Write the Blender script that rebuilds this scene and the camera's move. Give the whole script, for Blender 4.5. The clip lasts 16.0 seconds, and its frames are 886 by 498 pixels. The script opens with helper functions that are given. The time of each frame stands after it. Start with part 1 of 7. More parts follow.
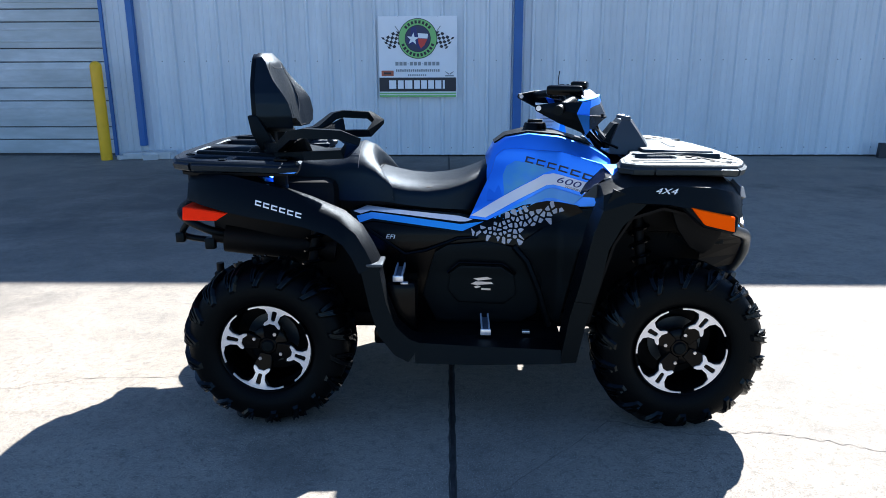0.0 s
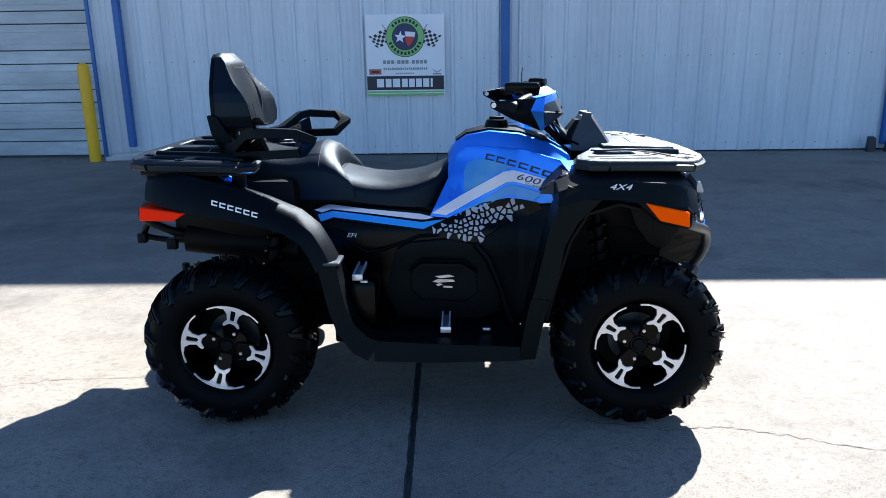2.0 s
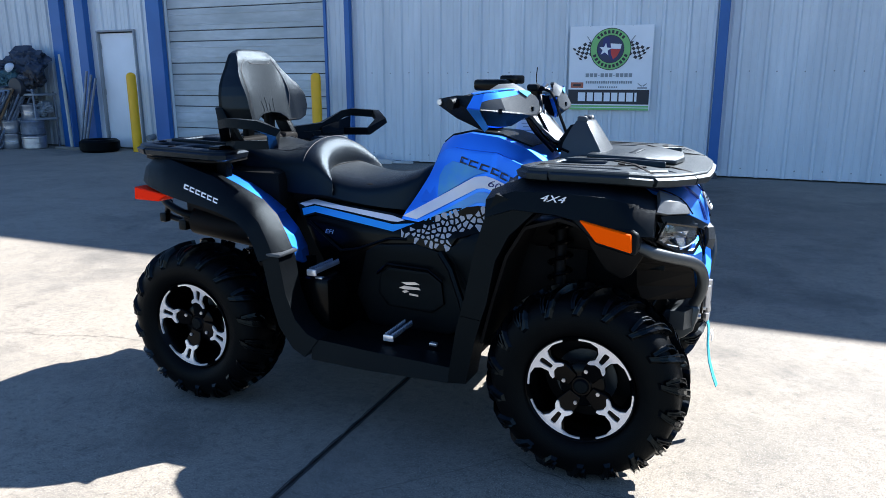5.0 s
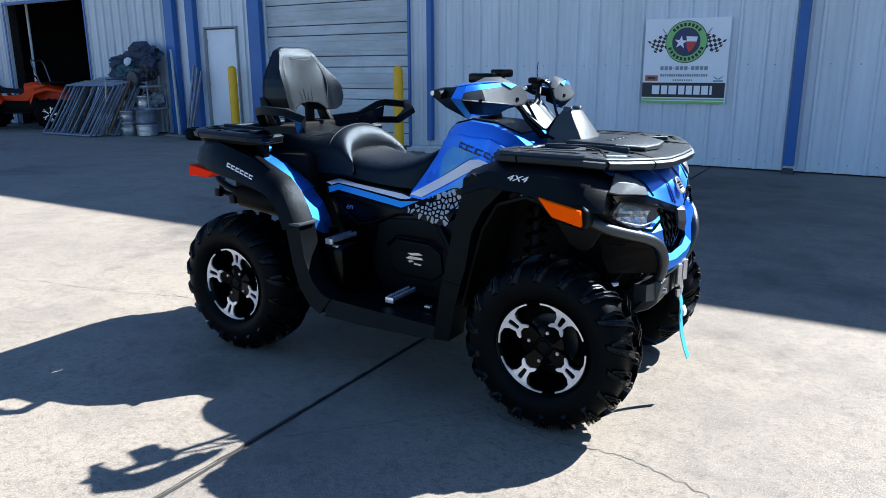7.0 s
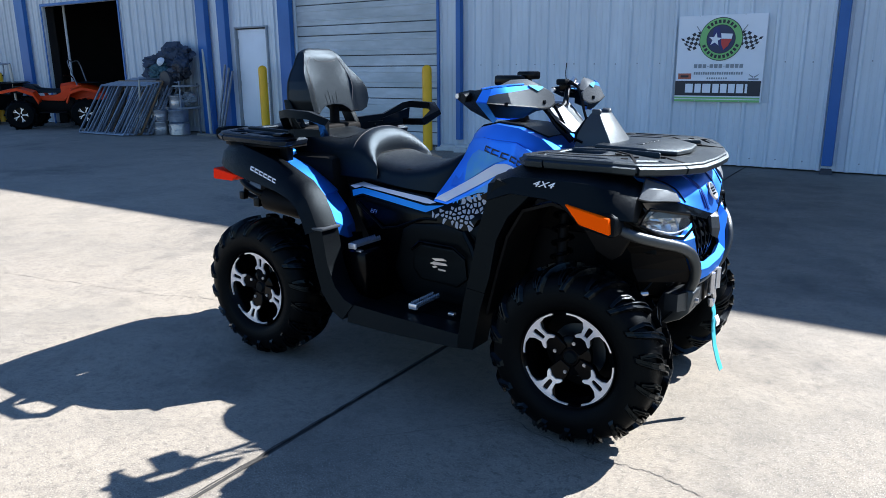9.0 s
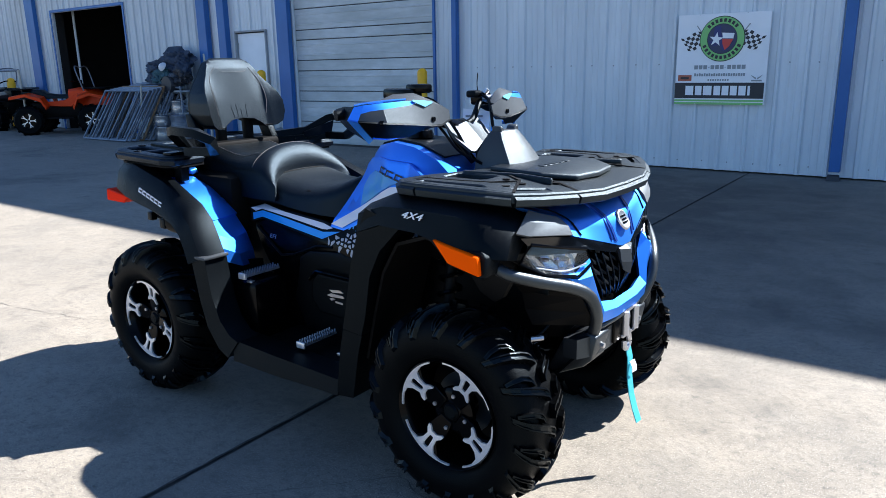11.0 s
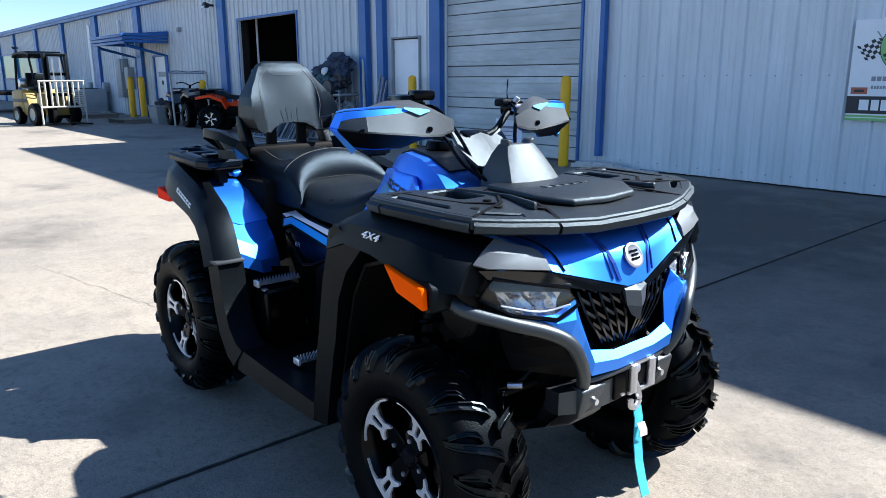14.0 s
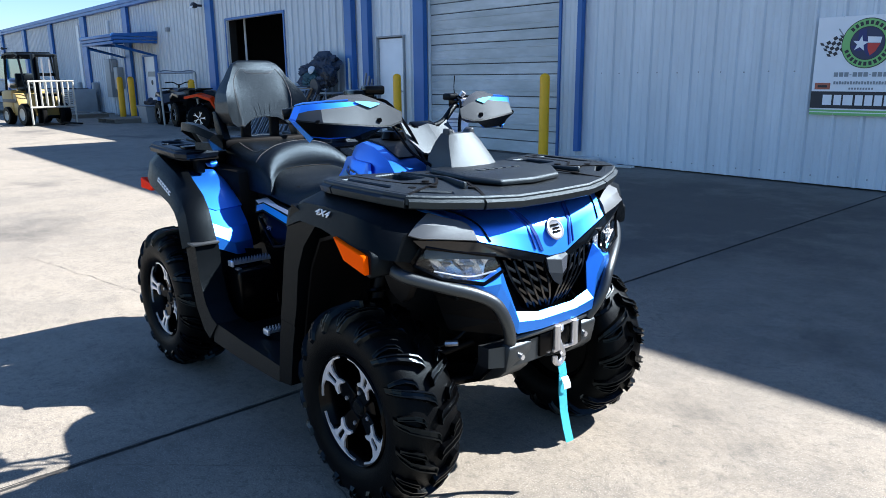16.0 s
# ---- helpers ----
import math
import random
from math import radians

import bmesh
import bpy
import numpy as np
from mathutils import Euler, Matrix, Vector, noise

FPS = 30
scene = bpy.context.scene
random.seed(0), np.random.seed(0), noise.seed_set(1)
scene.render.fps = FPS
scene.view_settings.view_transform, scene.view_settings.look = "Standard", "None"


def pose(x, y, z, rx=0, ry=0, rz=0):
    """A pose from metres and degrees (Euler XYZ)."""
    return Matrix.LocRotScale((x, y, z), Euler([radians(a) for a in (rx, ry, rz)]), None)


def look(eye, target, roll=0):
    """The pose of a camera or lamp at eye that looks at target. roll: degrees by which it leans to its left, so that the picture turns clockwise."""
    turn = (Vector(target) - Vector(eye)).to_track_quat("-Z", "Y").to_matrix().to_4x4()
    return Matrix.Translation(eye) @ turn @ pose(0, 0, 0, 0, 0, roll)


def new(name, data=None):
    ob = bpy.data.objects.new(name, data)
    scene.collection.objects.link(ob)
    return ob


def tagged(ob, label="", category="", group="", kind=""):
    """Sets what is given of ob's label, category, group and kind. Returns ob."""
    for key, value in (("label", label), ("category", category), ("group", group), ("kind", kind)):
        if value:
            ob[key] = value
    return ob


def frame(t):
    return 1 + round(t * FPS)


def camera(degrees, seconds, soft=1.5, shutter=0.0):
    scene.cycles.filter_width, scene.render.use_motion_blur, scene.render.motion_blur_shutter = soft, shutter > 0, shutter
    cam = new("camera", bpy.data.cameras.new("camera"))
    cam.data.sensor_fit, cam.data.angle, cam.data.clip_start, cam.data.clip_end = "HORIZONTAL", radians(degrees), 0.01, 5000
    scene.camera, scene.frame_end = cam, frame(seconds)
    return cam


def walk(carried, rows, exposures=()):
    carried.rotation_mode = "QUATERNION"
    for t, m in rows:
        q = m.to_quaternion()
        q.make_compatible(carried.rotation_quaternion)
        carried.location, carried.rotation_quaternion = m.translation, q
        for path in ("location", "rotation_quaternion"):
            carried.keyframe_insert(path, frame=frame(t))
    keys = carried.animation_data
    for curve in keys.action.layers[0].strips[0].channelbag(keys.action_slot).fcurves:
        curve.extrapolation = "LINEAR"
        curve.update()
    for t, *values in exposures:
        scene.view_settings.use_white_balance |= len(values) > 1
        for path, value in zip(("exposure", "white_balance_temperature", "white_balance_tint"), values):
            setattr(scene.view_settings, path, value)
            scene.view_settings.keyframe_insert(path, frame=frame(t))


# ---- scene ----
cam = camera(63.2, 16.0, soft=0.85)
PATH = [
    (0, (0.877, 0.125, 1.345), (0.832, 2.057, 0.83), -0.2),
    (0.5, (0.868, 0.102, 1.337), (0.833, 2.033, 0.819), -0.2),
    (1, (0.869, 0.088, 1.352), (0.84, 2.019, 0.832), -0.2),
    (1.5, (0.898, 0.087, 1.356), (0.871, 2.018, 0.836), -0.4),
    (2, (1.034, 0.127, 1.343), (0.986, 2.058, 0.823), -0.8),
    (2.5, (1.247, 0.158, 1.334), (1.106, 2.085, 0.818), -1.0),
    (3, (1.401, 0.194, 1.311), (1.189, 2.116, 0.798), -0.9),
    (3.2, (1.472, 0.246, 1.287), (1.231, 2.167, 0.784), -0.9),
    (5.3, (2.208, 0.522, 1.251), (1.384, 2.282, 0.781), -0.3),
    (5.5, (2.278, 0.485, 1.271), (1.428, 2.232, 0.796), -0.5),
    (6, (2.519, 0.44, 1.284), (1.611, 2.156, 0.807), -0.7),
    (6.5, (2.631, 0.411, 1.282), (1.676, 2.101, 0.803), -0.4),
    (7, (2.61, 0.391, 1.255), (1.603, 2.05, 0.771), -0.2),
    (7.5, (2.597, 0.402, 1.261), (1.578, 2.053, 0.775), -0.3),
    (8, (2.602, 0.416, 1.273), (1.564, 2.055, 0.787), -0.5),
    (10.3, (2.578, 0.701, 1.269), (1.464, 2.287, 0.778), -0.8),
    (10.5, (2.632, 0.775, 1.269), (1.511, 2.357, 0.779), -1.0),
    (11, (2.825, 1.0, 1.304), (1.685, 2.569, 0.817), -1.0),
    (11.5, (2.888, 1.177, 1.315), (1.737, 2.739, 0.826), -0.9),
    (12, (2.84, 1.448, 1.325), (1.68, 2.999, 0.829), -0.8),
    (12.5, (2.861, 1.643, 1.275), (1.657, 3.163, 0.783), -0.9),
    (13, (2.963, 1.751, 1.284), (1.598, 3.132, 0.806), -0.5),
    (13.5, (3.02, 1.712, 1.291), (1.544, 2.977, 0.821), -0.3),
    (14, (3.063, 1.546, 1.292), (1.581, 2.807, 0.828), -0.2),
    (14.5, (3.111, 1.484, 1.295), (1.63, 2.746, 0.834), -0.4),
    (15, (3.206, 1.486, 1.304), (1.73, 2.752, 0.84), -0.5),
    (15.5, (3.328, 1.492, 1.299), (1.856, 2.764, 0.834), -0.6),
    (16, (3.368, 1.477, 1.285), (1.899, 2.752, 0.817), -0.5),
]
walk(cam, [(t, look(eye, target, roll)) for t, eye, target, roll in PATH],
     [(0.0, 2.12, 6500, 10), (1.0, 2.04, 6500, 10), (3.0, 2.02, 6500, 10), (5.5, 2.08, 6540, 10), (7.0, 1.87, 6540, 10), (8.0, 1.87, 6540, 10), (11.0, 1.95, 6600, 10), (12.5, 1.92, 6640, 10), (14.5, 2.00, 6640, 10), (16.0, 1.97, 6640, 10)])

# ---- light ----
SUN_DIR = Vector((0.53, 0.96, 1.0)).normalized()
world = bpy.data.worlds.new("sky")
scene.world = world
world.use_nodes = True
wn = world.node_tree.nodes
wl = world.node_tree.links
sky = wn.new("ShaderNodeTexSky")
sky.sky_type = "NISHITA"
sky.sun_disc = False
sky.sun_elevation = math.asin(SUN_DIR.z)
sky.sun_rotation = math.atan2(SUN_DIR.x, SUN_DIR.y)
sky.air_density, sky.dust_density, sky.ozone_density = 1.0, 0.1, 9.0
wn["Background"].inputs["Strength"].default_value = 0.0545
wl.new(sky.outputs[0], wn["Background"].inputs["Color"])
sun = new("sun", bpy.data.lights.new("sun", "SUN"))
sun.data.energy, sun.data.angle, sun.data.color = 4.08, radians(0.55), (0.975, 0.985, 1.0)
sun.matrix_world = look(SUN_DIR * 60, (0, 0, 0))


# ---- materials ----
def material(name, color, rough=0.5, metal=0.0, grain=0.0, grain_scale=60.0, blotch=0.0, blotch_scale=3.0,
             bump=0.0, bump_scale=200.0, coat=0.0, spec=0.5, stretch=(1, 1, 1), island=0.0, dark=None, coat_rough=0.22, sheen=(1, 1, 1)):
    """A painted or bare surface with two scales of colour change, uneven gloss and fine relief."""
    m = bpy.data.materials.new(name)
    m.use_nodes = True
    n, l = m.node_tree.nodes, m.node_tree.links
    b = n["Principled BSDF"]
    b.inputs["Base Color"].default_value = (*color, 1)
    b.inputs["Roughness"].default_value = rough
    b.inputs["Metallic"].default_value = metal
    b.inputs["Coat Weight"].default_value = coat
    b.inputs["Coat Roughness"].default_value = coat_rough
    b.inputs["Specular IOR Level"].default_value = spec
    b.inputs["Specular Tint"].default_value = (*sheen, 1)
    tc = n.new("ShaderNodeTexCoord")
    mp = n.new("ShaderNodeMapping")
    mp.inputs["Scale"].default_value = stretch
    l.new(tc.outputs["Object"], mp.inputs["Vector"])
    col = None

    def layer(previous, scale, amount, detail, low):
        t = n.new("ShaderNodeTexNoise")
        t.inputs["Scale"].default_value, t.inputs["Detail"].default_value = scale, detail
        l.new(mp.outputs[0], t.inputs["Vector"])
        ramp = n.new("ShaderNodeMapRange")
        ramp.inputs["From Min"].default_value, ramp.inputs["From Max"].default_value = 0.3, 0.7
        ramp.inputs["To Min"].default_value, ramp.inputs["To Max"].default_value = 0.0, amount
        l.new(t.outputs["Fac"], ramp.inputs["Value"])
        mix = n.new("ShaderNodeMix")
        mix.data_type = "RGBA"
        if previous is None:
            mix.inputs["A"].default_value = (*color, 1)
        else:
            l.new(previous, mix.inputs["A"])
        mix.inputs["B"].default_value = (*low, 1)
        l.new(ramp.outputs["Result"], mix.inputs["Factor"])
        return mix.outputs["Result"], t

    low = dark or tuple(c * 0.5 for c in color)
    if blotch:
        col, t = layer(col, blotch_scale, blotch, 5, low)
        r = n.new("ShaderNodeMapRange")
        r.inputs["To Min"].default_value, r.inputs["To Max"].default_value = max(0.03, rough - 0.08), min(1, rough + 0.1)
        l.new(t.outputs["Fac"], r.inputs["Value"])
        l.new(r.outputs["Result"], b.inputs["Roughness"])
    if grain:
        col, t = layer(col, grain_scale, grain, 3, low)
    if island:
        g = n.new("ShaderNodeNewGeometry")
        hv = n.new("ShaderNodeHueSaturation")
        r = n.new("ShaderNodeMapRange")
        r.inputs["To Min"].default_value, r.inputs["To Max"].default_value = 1 - island, 1 + island
        l.new(g.outputs["Random Per Island"], r.inputs["Value"])
        l.new(r.outputs["Result"], hv.inputs["Value"])
        if col is None:
            hv.inputs["Color"].default_value = (*color, 1)
        else:
            l.new(col, hv.inputs["Color"])
        col = hv.outputs["Color"]
    if col is not None:
        l.new(col, b.inputs["Base Color"])
    if bump:
        t = n.new("ShaderNodeTexNoise")
        t.inputs["Scale"].default_value, t.inputs["Detail"].default_value = bump_scale, 3
        l.new(mp.outputs[0], t.inputs["Vector"])
        bp = n.new("ShaderNodeBump")
        bp.inputs["Strength"].default_value, bp.inputs["Distance"].default_value = bump, 0.004
        l.new(t.outputs["Fac"], bp.inputs["Height"])
        l.new(bp.outputs["Normal"], b.inputs["Normal"])
    return m


BLUE = material("blue_metallic_paint", (0.034, 0.270, 0.94), 0.47, 1.0, coat=0.5, coat_rough=0.22, grain=0.2, grain_scale=900, dark=(0.018, 0.180, 0.74))
SKYBLUE = material("light_blue_decal", (0.005, 0.34, 0.92), 0.3, coat=0.5, coat_rough=0.1)
WHITE = material("silver_white_decal", (0.78, 0.79, 0.86), 0.35, coat=0.4, blotch=0.15)
BLACK = material("matt_black_plastic", (0.0010, 0.0014, 0.0021), 0.39, spec=0.14, blotch=0.3, blotch_scale=6, bump=0.25, bump_scale=900, sheen=(0.58, 0.82, 1.0))
DEEP = material("dark_chassis", (0.0015, 0.0015, 0.0018), 0.6, spec=0.15, blotch=0.4, blotch_scale=8)
GLOSS = material("gloss_black_plastic", (0.0010, 0.0011, 0.0015), 0.20, spec=0.11, blotch=0.2)
GREY = material("grey_plastic", (0.046, 0.050, 0.055), 0.40, spec=0.42, blotch=0.25, blotch_scale=8, bump=0.2, bump_scale=900, sheen=(0.58, 0.82, 1.0))
SATIN = material("satin_black_steel", (0.016, 0.017, 0.019), 0.38, spec=0.75, blotch=0.3, blotch_scale=9, bump=0.15, bump_scale=700, sheen=(0.70, 0.88, 1.0))
RUBBER = material("tyre_rubber", (0.0013, 0.0013, 0.0016), 0.44, spec=0.075, blotch=0.5, blotch_scale=9, bump=0.3, bump_scale=260, dark=(0.0040, 0.0036, 0.0032), sheen=(0.58, 0.82, 1.0))
VINYL = material("seat_vinyl", (0.0015, 0.0020, 0.0026), 0.40, spec=0.34, blotch=0.3, blotch_scale=5, bump=0.30, bump_scale=700, sheen=(0.46, 0.74, 1.0))
REARRACK = material("black_rear_rack_plastic", (0.0024, 0.0040, 0.0080), 0.42, spec=0.34, blotch=0.3, blotch_scale=7, bump=0.3, bump_scale=900, sheen=(0.50, 0.76, 1.0))
RACK = material("black_rack_plastic", (0.0050, 0.0056, 0.0064), 0.43, spec=0.62, blotch=0.3, blotch_scale=7, bump=0.3, bump_scale=900, sheen=(0.58, 0.82, 1.0))
CHARCOAL = material("charcoal_plastic", (0.095, 0.100, 0.107), 0.5, spec=0.5, blotch=0.3, blotch_scale=8, bump=0.25, bump_scale=900, sheen=(0.58, 0.82, 1.0))
PIANO = material("piano_black_trim", (0.0016, 0.0017, 0.0020), 0.12, spec=0.55)
ALU = material("machined_aluminium", (0.86, 0.86, 0.88), 0.3, 0.55, grain=0.2, grain_scale=300)
STEEL = material("zinc_steel", (0.62, 0.63, 0.66), 0.32, 0.9, blotch=0.3, blotch_scale=20)
ORANGE = material("orange_reflector", (1.0, 0.10, 0.0), 0.6, spec=0.03, grain=0.15, grain_scale=240, dark=(0.9, 0.09, 0.0))
RED = material("red_reflector", (1.0, 0.03, 0.006), 0.6, spec=0.04, grain=0.15, grain_scale=240)
TREAD = material("tread_rubber", (0.0016, 0.0017, 0.0020), 0.25, spec=0.20, blotch=0.4, blotch_scale=14, bump=0.08, bump_scale=200, sheen=(0.58, 0.82, 1.0))
STITCH = material("grey_stitching", (0.10, 0.10, 0.105), 0.7)
STRAP = material("teal_strap", (0.03, 0.4, 0.5), 0.8, bump=0.5, bump_scale=500, blotch=0.3, blotch_scale=30)
PAPER = material("paper_tag", (0.75, 0.78, 0.82), 0.6, blotch=0.2, blotch_scale=20)
WALLM = material("painted_metal_siding", (0.74, 0.80, 0.84), 0.45, blotch=0.5, blotch_scale=1.1, grain=0.3, grain_scale=6,
                 stretch=(2.6, 2.6, 0.30), dark=(0.50, 0.545, 0.58), bump=0.08, bump_scale=12)
DOORM = material("rollup_door_paint", (0.62, 0.665, 0.69), 0.5, blotch=0.8, blotch_scale=1.5, grain=0.45, grain_scale=8,
                 stretch=(0.6, 1, 2.4), dark=(0.34, 0.38, 0.38))
TRIM = material("blue_trim_paint", (0.012, 0.125, 0.40), 0.42, blotch=0.4, blotch_scale=2, dark=(0.014, 0.085, 0.25))
YELLOW = material("yellow_bollard_paint", (0.95, 0.50, 0.004), 0.42, blotch=0.35, blotch_scale=5, dark=(0.68, 0.34, 0.006), bump=0.1, bump_scale=60)
PALE = material("white_door_paint", (0.84, 0.87, 0.90), 0.45, blotch=0.2, blotch_scale=2)
SEAM = material("shadow_gap_grey", (0.085, 0.09, 0.10), 0.8, blotch=0.4, blotch_scale=4)
# Near-black colour stands in for the shade inside the open dock.
ROOM = material("interior_shade", (0.012, 0.011, 0.010), 0.9, blotch=0.4)
GREEN = material("green_ink", (0.22, 0.55, 0.18), 0.5)
INK = material("black_ink", (0.02, 0.022, 0.03), 0.5)
NAVY = material("navy_ink", (0.02, 0.03, 0.16), 0.5)
SIGNW = material("white_sign_face", (0.88, 0.90, 0.93), 0.4, blotch=0.12, blotch_scale=3)
REDINK = material("red_ink", (0.62, 0.05, 0.04), 0.5)
BRICKRED = material("rust_red_ink", (0.45, 0.12, 0.07), 0.5)
GALV = material("galvanised_tube", (0.24, 0.28, 0.34), 0.42, 0.4, blotch=0.6, blotch_scale=9, dark=(0.07, 0.085, 0.11))
RUST = material("rusty_tube", (0.28, 0.17, 0.09), 0.7, blotch=0.6, blotch_scale=12)
TARP = material("blue_grey_tarp", (0.026, 0.046, 0.085), 0.75, blotch=0.5, blotch_scale=5, bump=0.5, bump_scale=30)
TEAL = material("teal_work_cloth", (0.035, 0.105, 0.135), 0.8, blotch=0.5, blotch_scale=7, bump=0.4, bump_scale=40)
SLATE = material("slate_grey_cloth", (0.085, 0.105, 0.14), 0.8, blotch=0.5, blotch_scale=7, bump=0.4, bump_scale=40)
# WALLM's paint again, darkened so the wing's deeper shade sits in the colour.
WINGM = material("shade_darkened_siding", (0.61, 0.67, 0.715), 0.5, blotch=0.55, blotch_scale=1.1, grain=0.3, grain_scale=6,
                 stretch=(2.6, 2.6, 0.30), dark=(0.42, 0.46, 0.49), bump=0.08, bump_scale=12)
CARD = material("cardboard", (0.34, 0.23, 0.13), 0.85, blotch=0.3, blotch_scale=6)
ORANGEP = material("orange_body_paint", (0.80, 0.052, 0.003), 0.40, spec=0.2, coat=0.08)
FORKY = material("forklift_tan_paint", (0.36, 0.25, 0.08), 0.45, blotch=0.3, blotch_scale=4)
CREAM = material("cream_painted_steel", (0.50, 0.49, 0.43), 0.5, blotch=0.3, blotch_scale=8)
GREYBOX = material("grey_cabinet_paint", (0.30, 0.33, 0.35), 0.55, blotch=0.3, blotch_scale=3)
TIMBER = material("weathered_timber", (0.23, 0.21, 0.18), 0.85, grain=0.5, grain_scale=14, stretch=(0.4, 4, 4))
STONE = material("white_concrete_rubble", (0.62, 0.62, 0.60), 0.85, blotch=0.3, blotch_scale=9, bump=0.5, bump_scale=60)
TAR = material("tar_joint_filler", (0.022, 0.022, 0.022), 0.75, blotch=0.6, blotch_scale=20, dark=(0.09, 0.085, 0.08), bump=0.6, bump_scale=80)


def concrete(name, tone):
    """Broom-finished concrete, weathered, with the shade by the wall deepened in its colour; tone scales its
    brightness.
    """
    m = bpy.data.materials.new(name)
    m.use_nodes = True
    n, l = m.node_tree.nodes, m.node_tree.links
    b = n["Principled BSDF"]
    b.inputs["Roughness"].default_value = 0.82
    tc = n.new("ShaderNodeTexCoord")

    def noise_tex(scale, detail, rough=0.55):
        t = n.new("ShaderNodeTexNoise")
        t.inputs["Scale"].default_value, t.inputs["Detail"].default_value, t.inputs["Roughness"].default_value = scale, detail, rough
        l.new(tc.outputs["Object"], t.inputs["Vector"])
        return t

    def mix(a, colour, fac, lo, hi, amount):
        r = n.new("ShaderNodeMapRange")
        r.inputs["From Min"].default_value, r.inputs["From Max"].default_value = lo, hi
        r.inputs["To Max"].default_value = amount
        l.new(fac, r.inputs["Value"])
        x = n.new("ShaderNodeMix")
        x.data_type = "RGBA"
        if isinstance(a, tuple):
            x.inputs["A"].default_value = (*(q * tone for q in a), 1)
        else:
            l.new(a, x.inputs["A"])
        x.inputs["B"].default_value = (*(q * tone for q in colour), 1)
        l.new(r.outputs["Result"], x.inputs["Factor"])
        return x.outputs["Result"]

    broad, mid, fine, sand = noise_tex(0.28, 4), noise_tex(1.5, 6, 0.6), noise_tex(34, 6, 0.78), noise_tex(150, 3, 0.7)
    c = mix((0.296, 0.257, 0.204), (0.220, 0.192, 0.156), broad.outputs["Fac"], 0.42, 0.60, 0.7)
    c = mix(c, (0.155, 0.143, 0.124), mid.outputs["Fac"], 0.46, 0.64, 0.5)
    cloud = noise_tex(6.5, 7, 0.74)
    c = mix(c, (0.120, 0.107, 0.090), cloud.outputs["Fac"], 0.50, 0.66, 0.5)
    pale = noise_tex(4.1, 7, 0.72)
    c = mix(c, (0.340, 0.304, 0.255), pale.outputs["Fac"], 0.52, 0.70, 0.4)
    c = mix(c, (0.112, 0.102, 0.088), fine.outputs["Fac"], 0.50, 0.64, 0.75)
    c = mix(c, (0.070, 0.063, 0.054), sand.outputs["Fac"], 0.52, 0.64, 0.75)
    glint = noise_tex(230, 2)
    c = mix(c, (0.56, 0.51, 0.44), glint.outputs["Fac"], 0.58, 0.68, 0.8)
    stain = noise_tex(0.62, 6, 0.66)
    c = mix(c, (0.075, 0.070, 0.063), stain.outputs["Fac"], 0.54, 0.68, 0.7)
    # Round darkening, broken by noise, paints the building's shade deeper near the wall.
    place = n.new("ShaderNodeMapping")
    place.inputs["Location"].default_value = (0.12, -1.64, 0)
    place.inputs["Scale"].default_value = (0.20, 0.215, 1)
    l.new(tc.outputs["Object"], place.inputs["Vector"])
    shade_pool = n.new("ShaderNodeTexGradient")
    shade_pool.gradient_type = "SPHERICAL"
    l.new(place.outputs[0], shade_pool.inputs["Vector"])
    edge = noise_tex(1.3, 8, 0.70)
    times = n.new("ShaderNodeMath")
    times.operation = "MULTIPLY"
    l.new(shade_pool.outputs["Fac"], times.inputs[0])
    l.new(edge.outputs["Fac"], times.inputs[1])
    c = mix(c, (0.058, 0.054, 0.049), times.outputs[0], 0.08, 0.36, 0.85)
    spot = noise_tex(2.7, 5, 0.6)
    c = mix(c, (0.060, 0.055, 0.050), spot.outputs["Fac"], 0.66, 0.78, 0.6)
    l.new(c, b.inputs["Base Color"])
    bp = n.new("ShaderNodeBump")
    bp.inputs["Strength"].default_value, bp.inputs["Distance"].default_value = 0.5, 0.004
    l.new(fine.outputs["Fac"], bp.inputs["Height"])
    l.new(bp.outputs["Normal"], b.inputs["Normal"])
    return m


CONCRETE = concrete("broom_finished_concrete", 1.02)
OLDER = concrete("older_concrete", 0.92)


def glass_material(name, tint=(1, 1, 1), rough=0.02):
    m = bpy.data.materials.new(name)
    m.use_nodes = True
    b = m.node_tree.nodes["Principled BSDF"]
    b.inputs["Base Color"].default_value = (*tint, 1)
    b.inputs["Transmission Weight"].default_value = 1.0
    b.inputs["Roughness"].default_value = rough
    b.inputs["IOR"].default_value = 1.45
    return m


LENS = glass_material("headlight_lens", (0.92, 0.95, 0.97))
WINDOW = material("green_tinted_window", (0.05, 0.24, 0.24), 0.12, coat=0.0, spec=0.15, blotch=0.2)


# ---- mesh helpers ----
def part(name, bm, mat, parent=None, label="", smooth=38):
    """Links a bmesh as one mesh object, under a thing or a part."""
    bmesh.ops.recalc_face_normals(bm, faces=bm.faces)
    me = bpy.data.meshes.new(name)
    bm.to_mesh(me)
    bm.free()
    for x in (mat if isinstance(mat, (list, tuple)) else (mat,)):
        me.materials.append(x)
    if smooth:
        me.polygons.foreach_set("use_smooth", [True] * len(me.polygons))
        me.set_sharp_from_angle(angle=radians(smooth))
    ob = new(name, me)
    if parent is not None:
        ob.parent = parent
    if label:
        tagged(ob, label)
    return ob


def thing(name, at, label, category, group="", rz=0):
    ob = new(name)
    ob.matrix_world = pose(*at, 0, 0, rz)
    ob.empty_display_size = 0.1
    return tagged(ob, label, category, group)


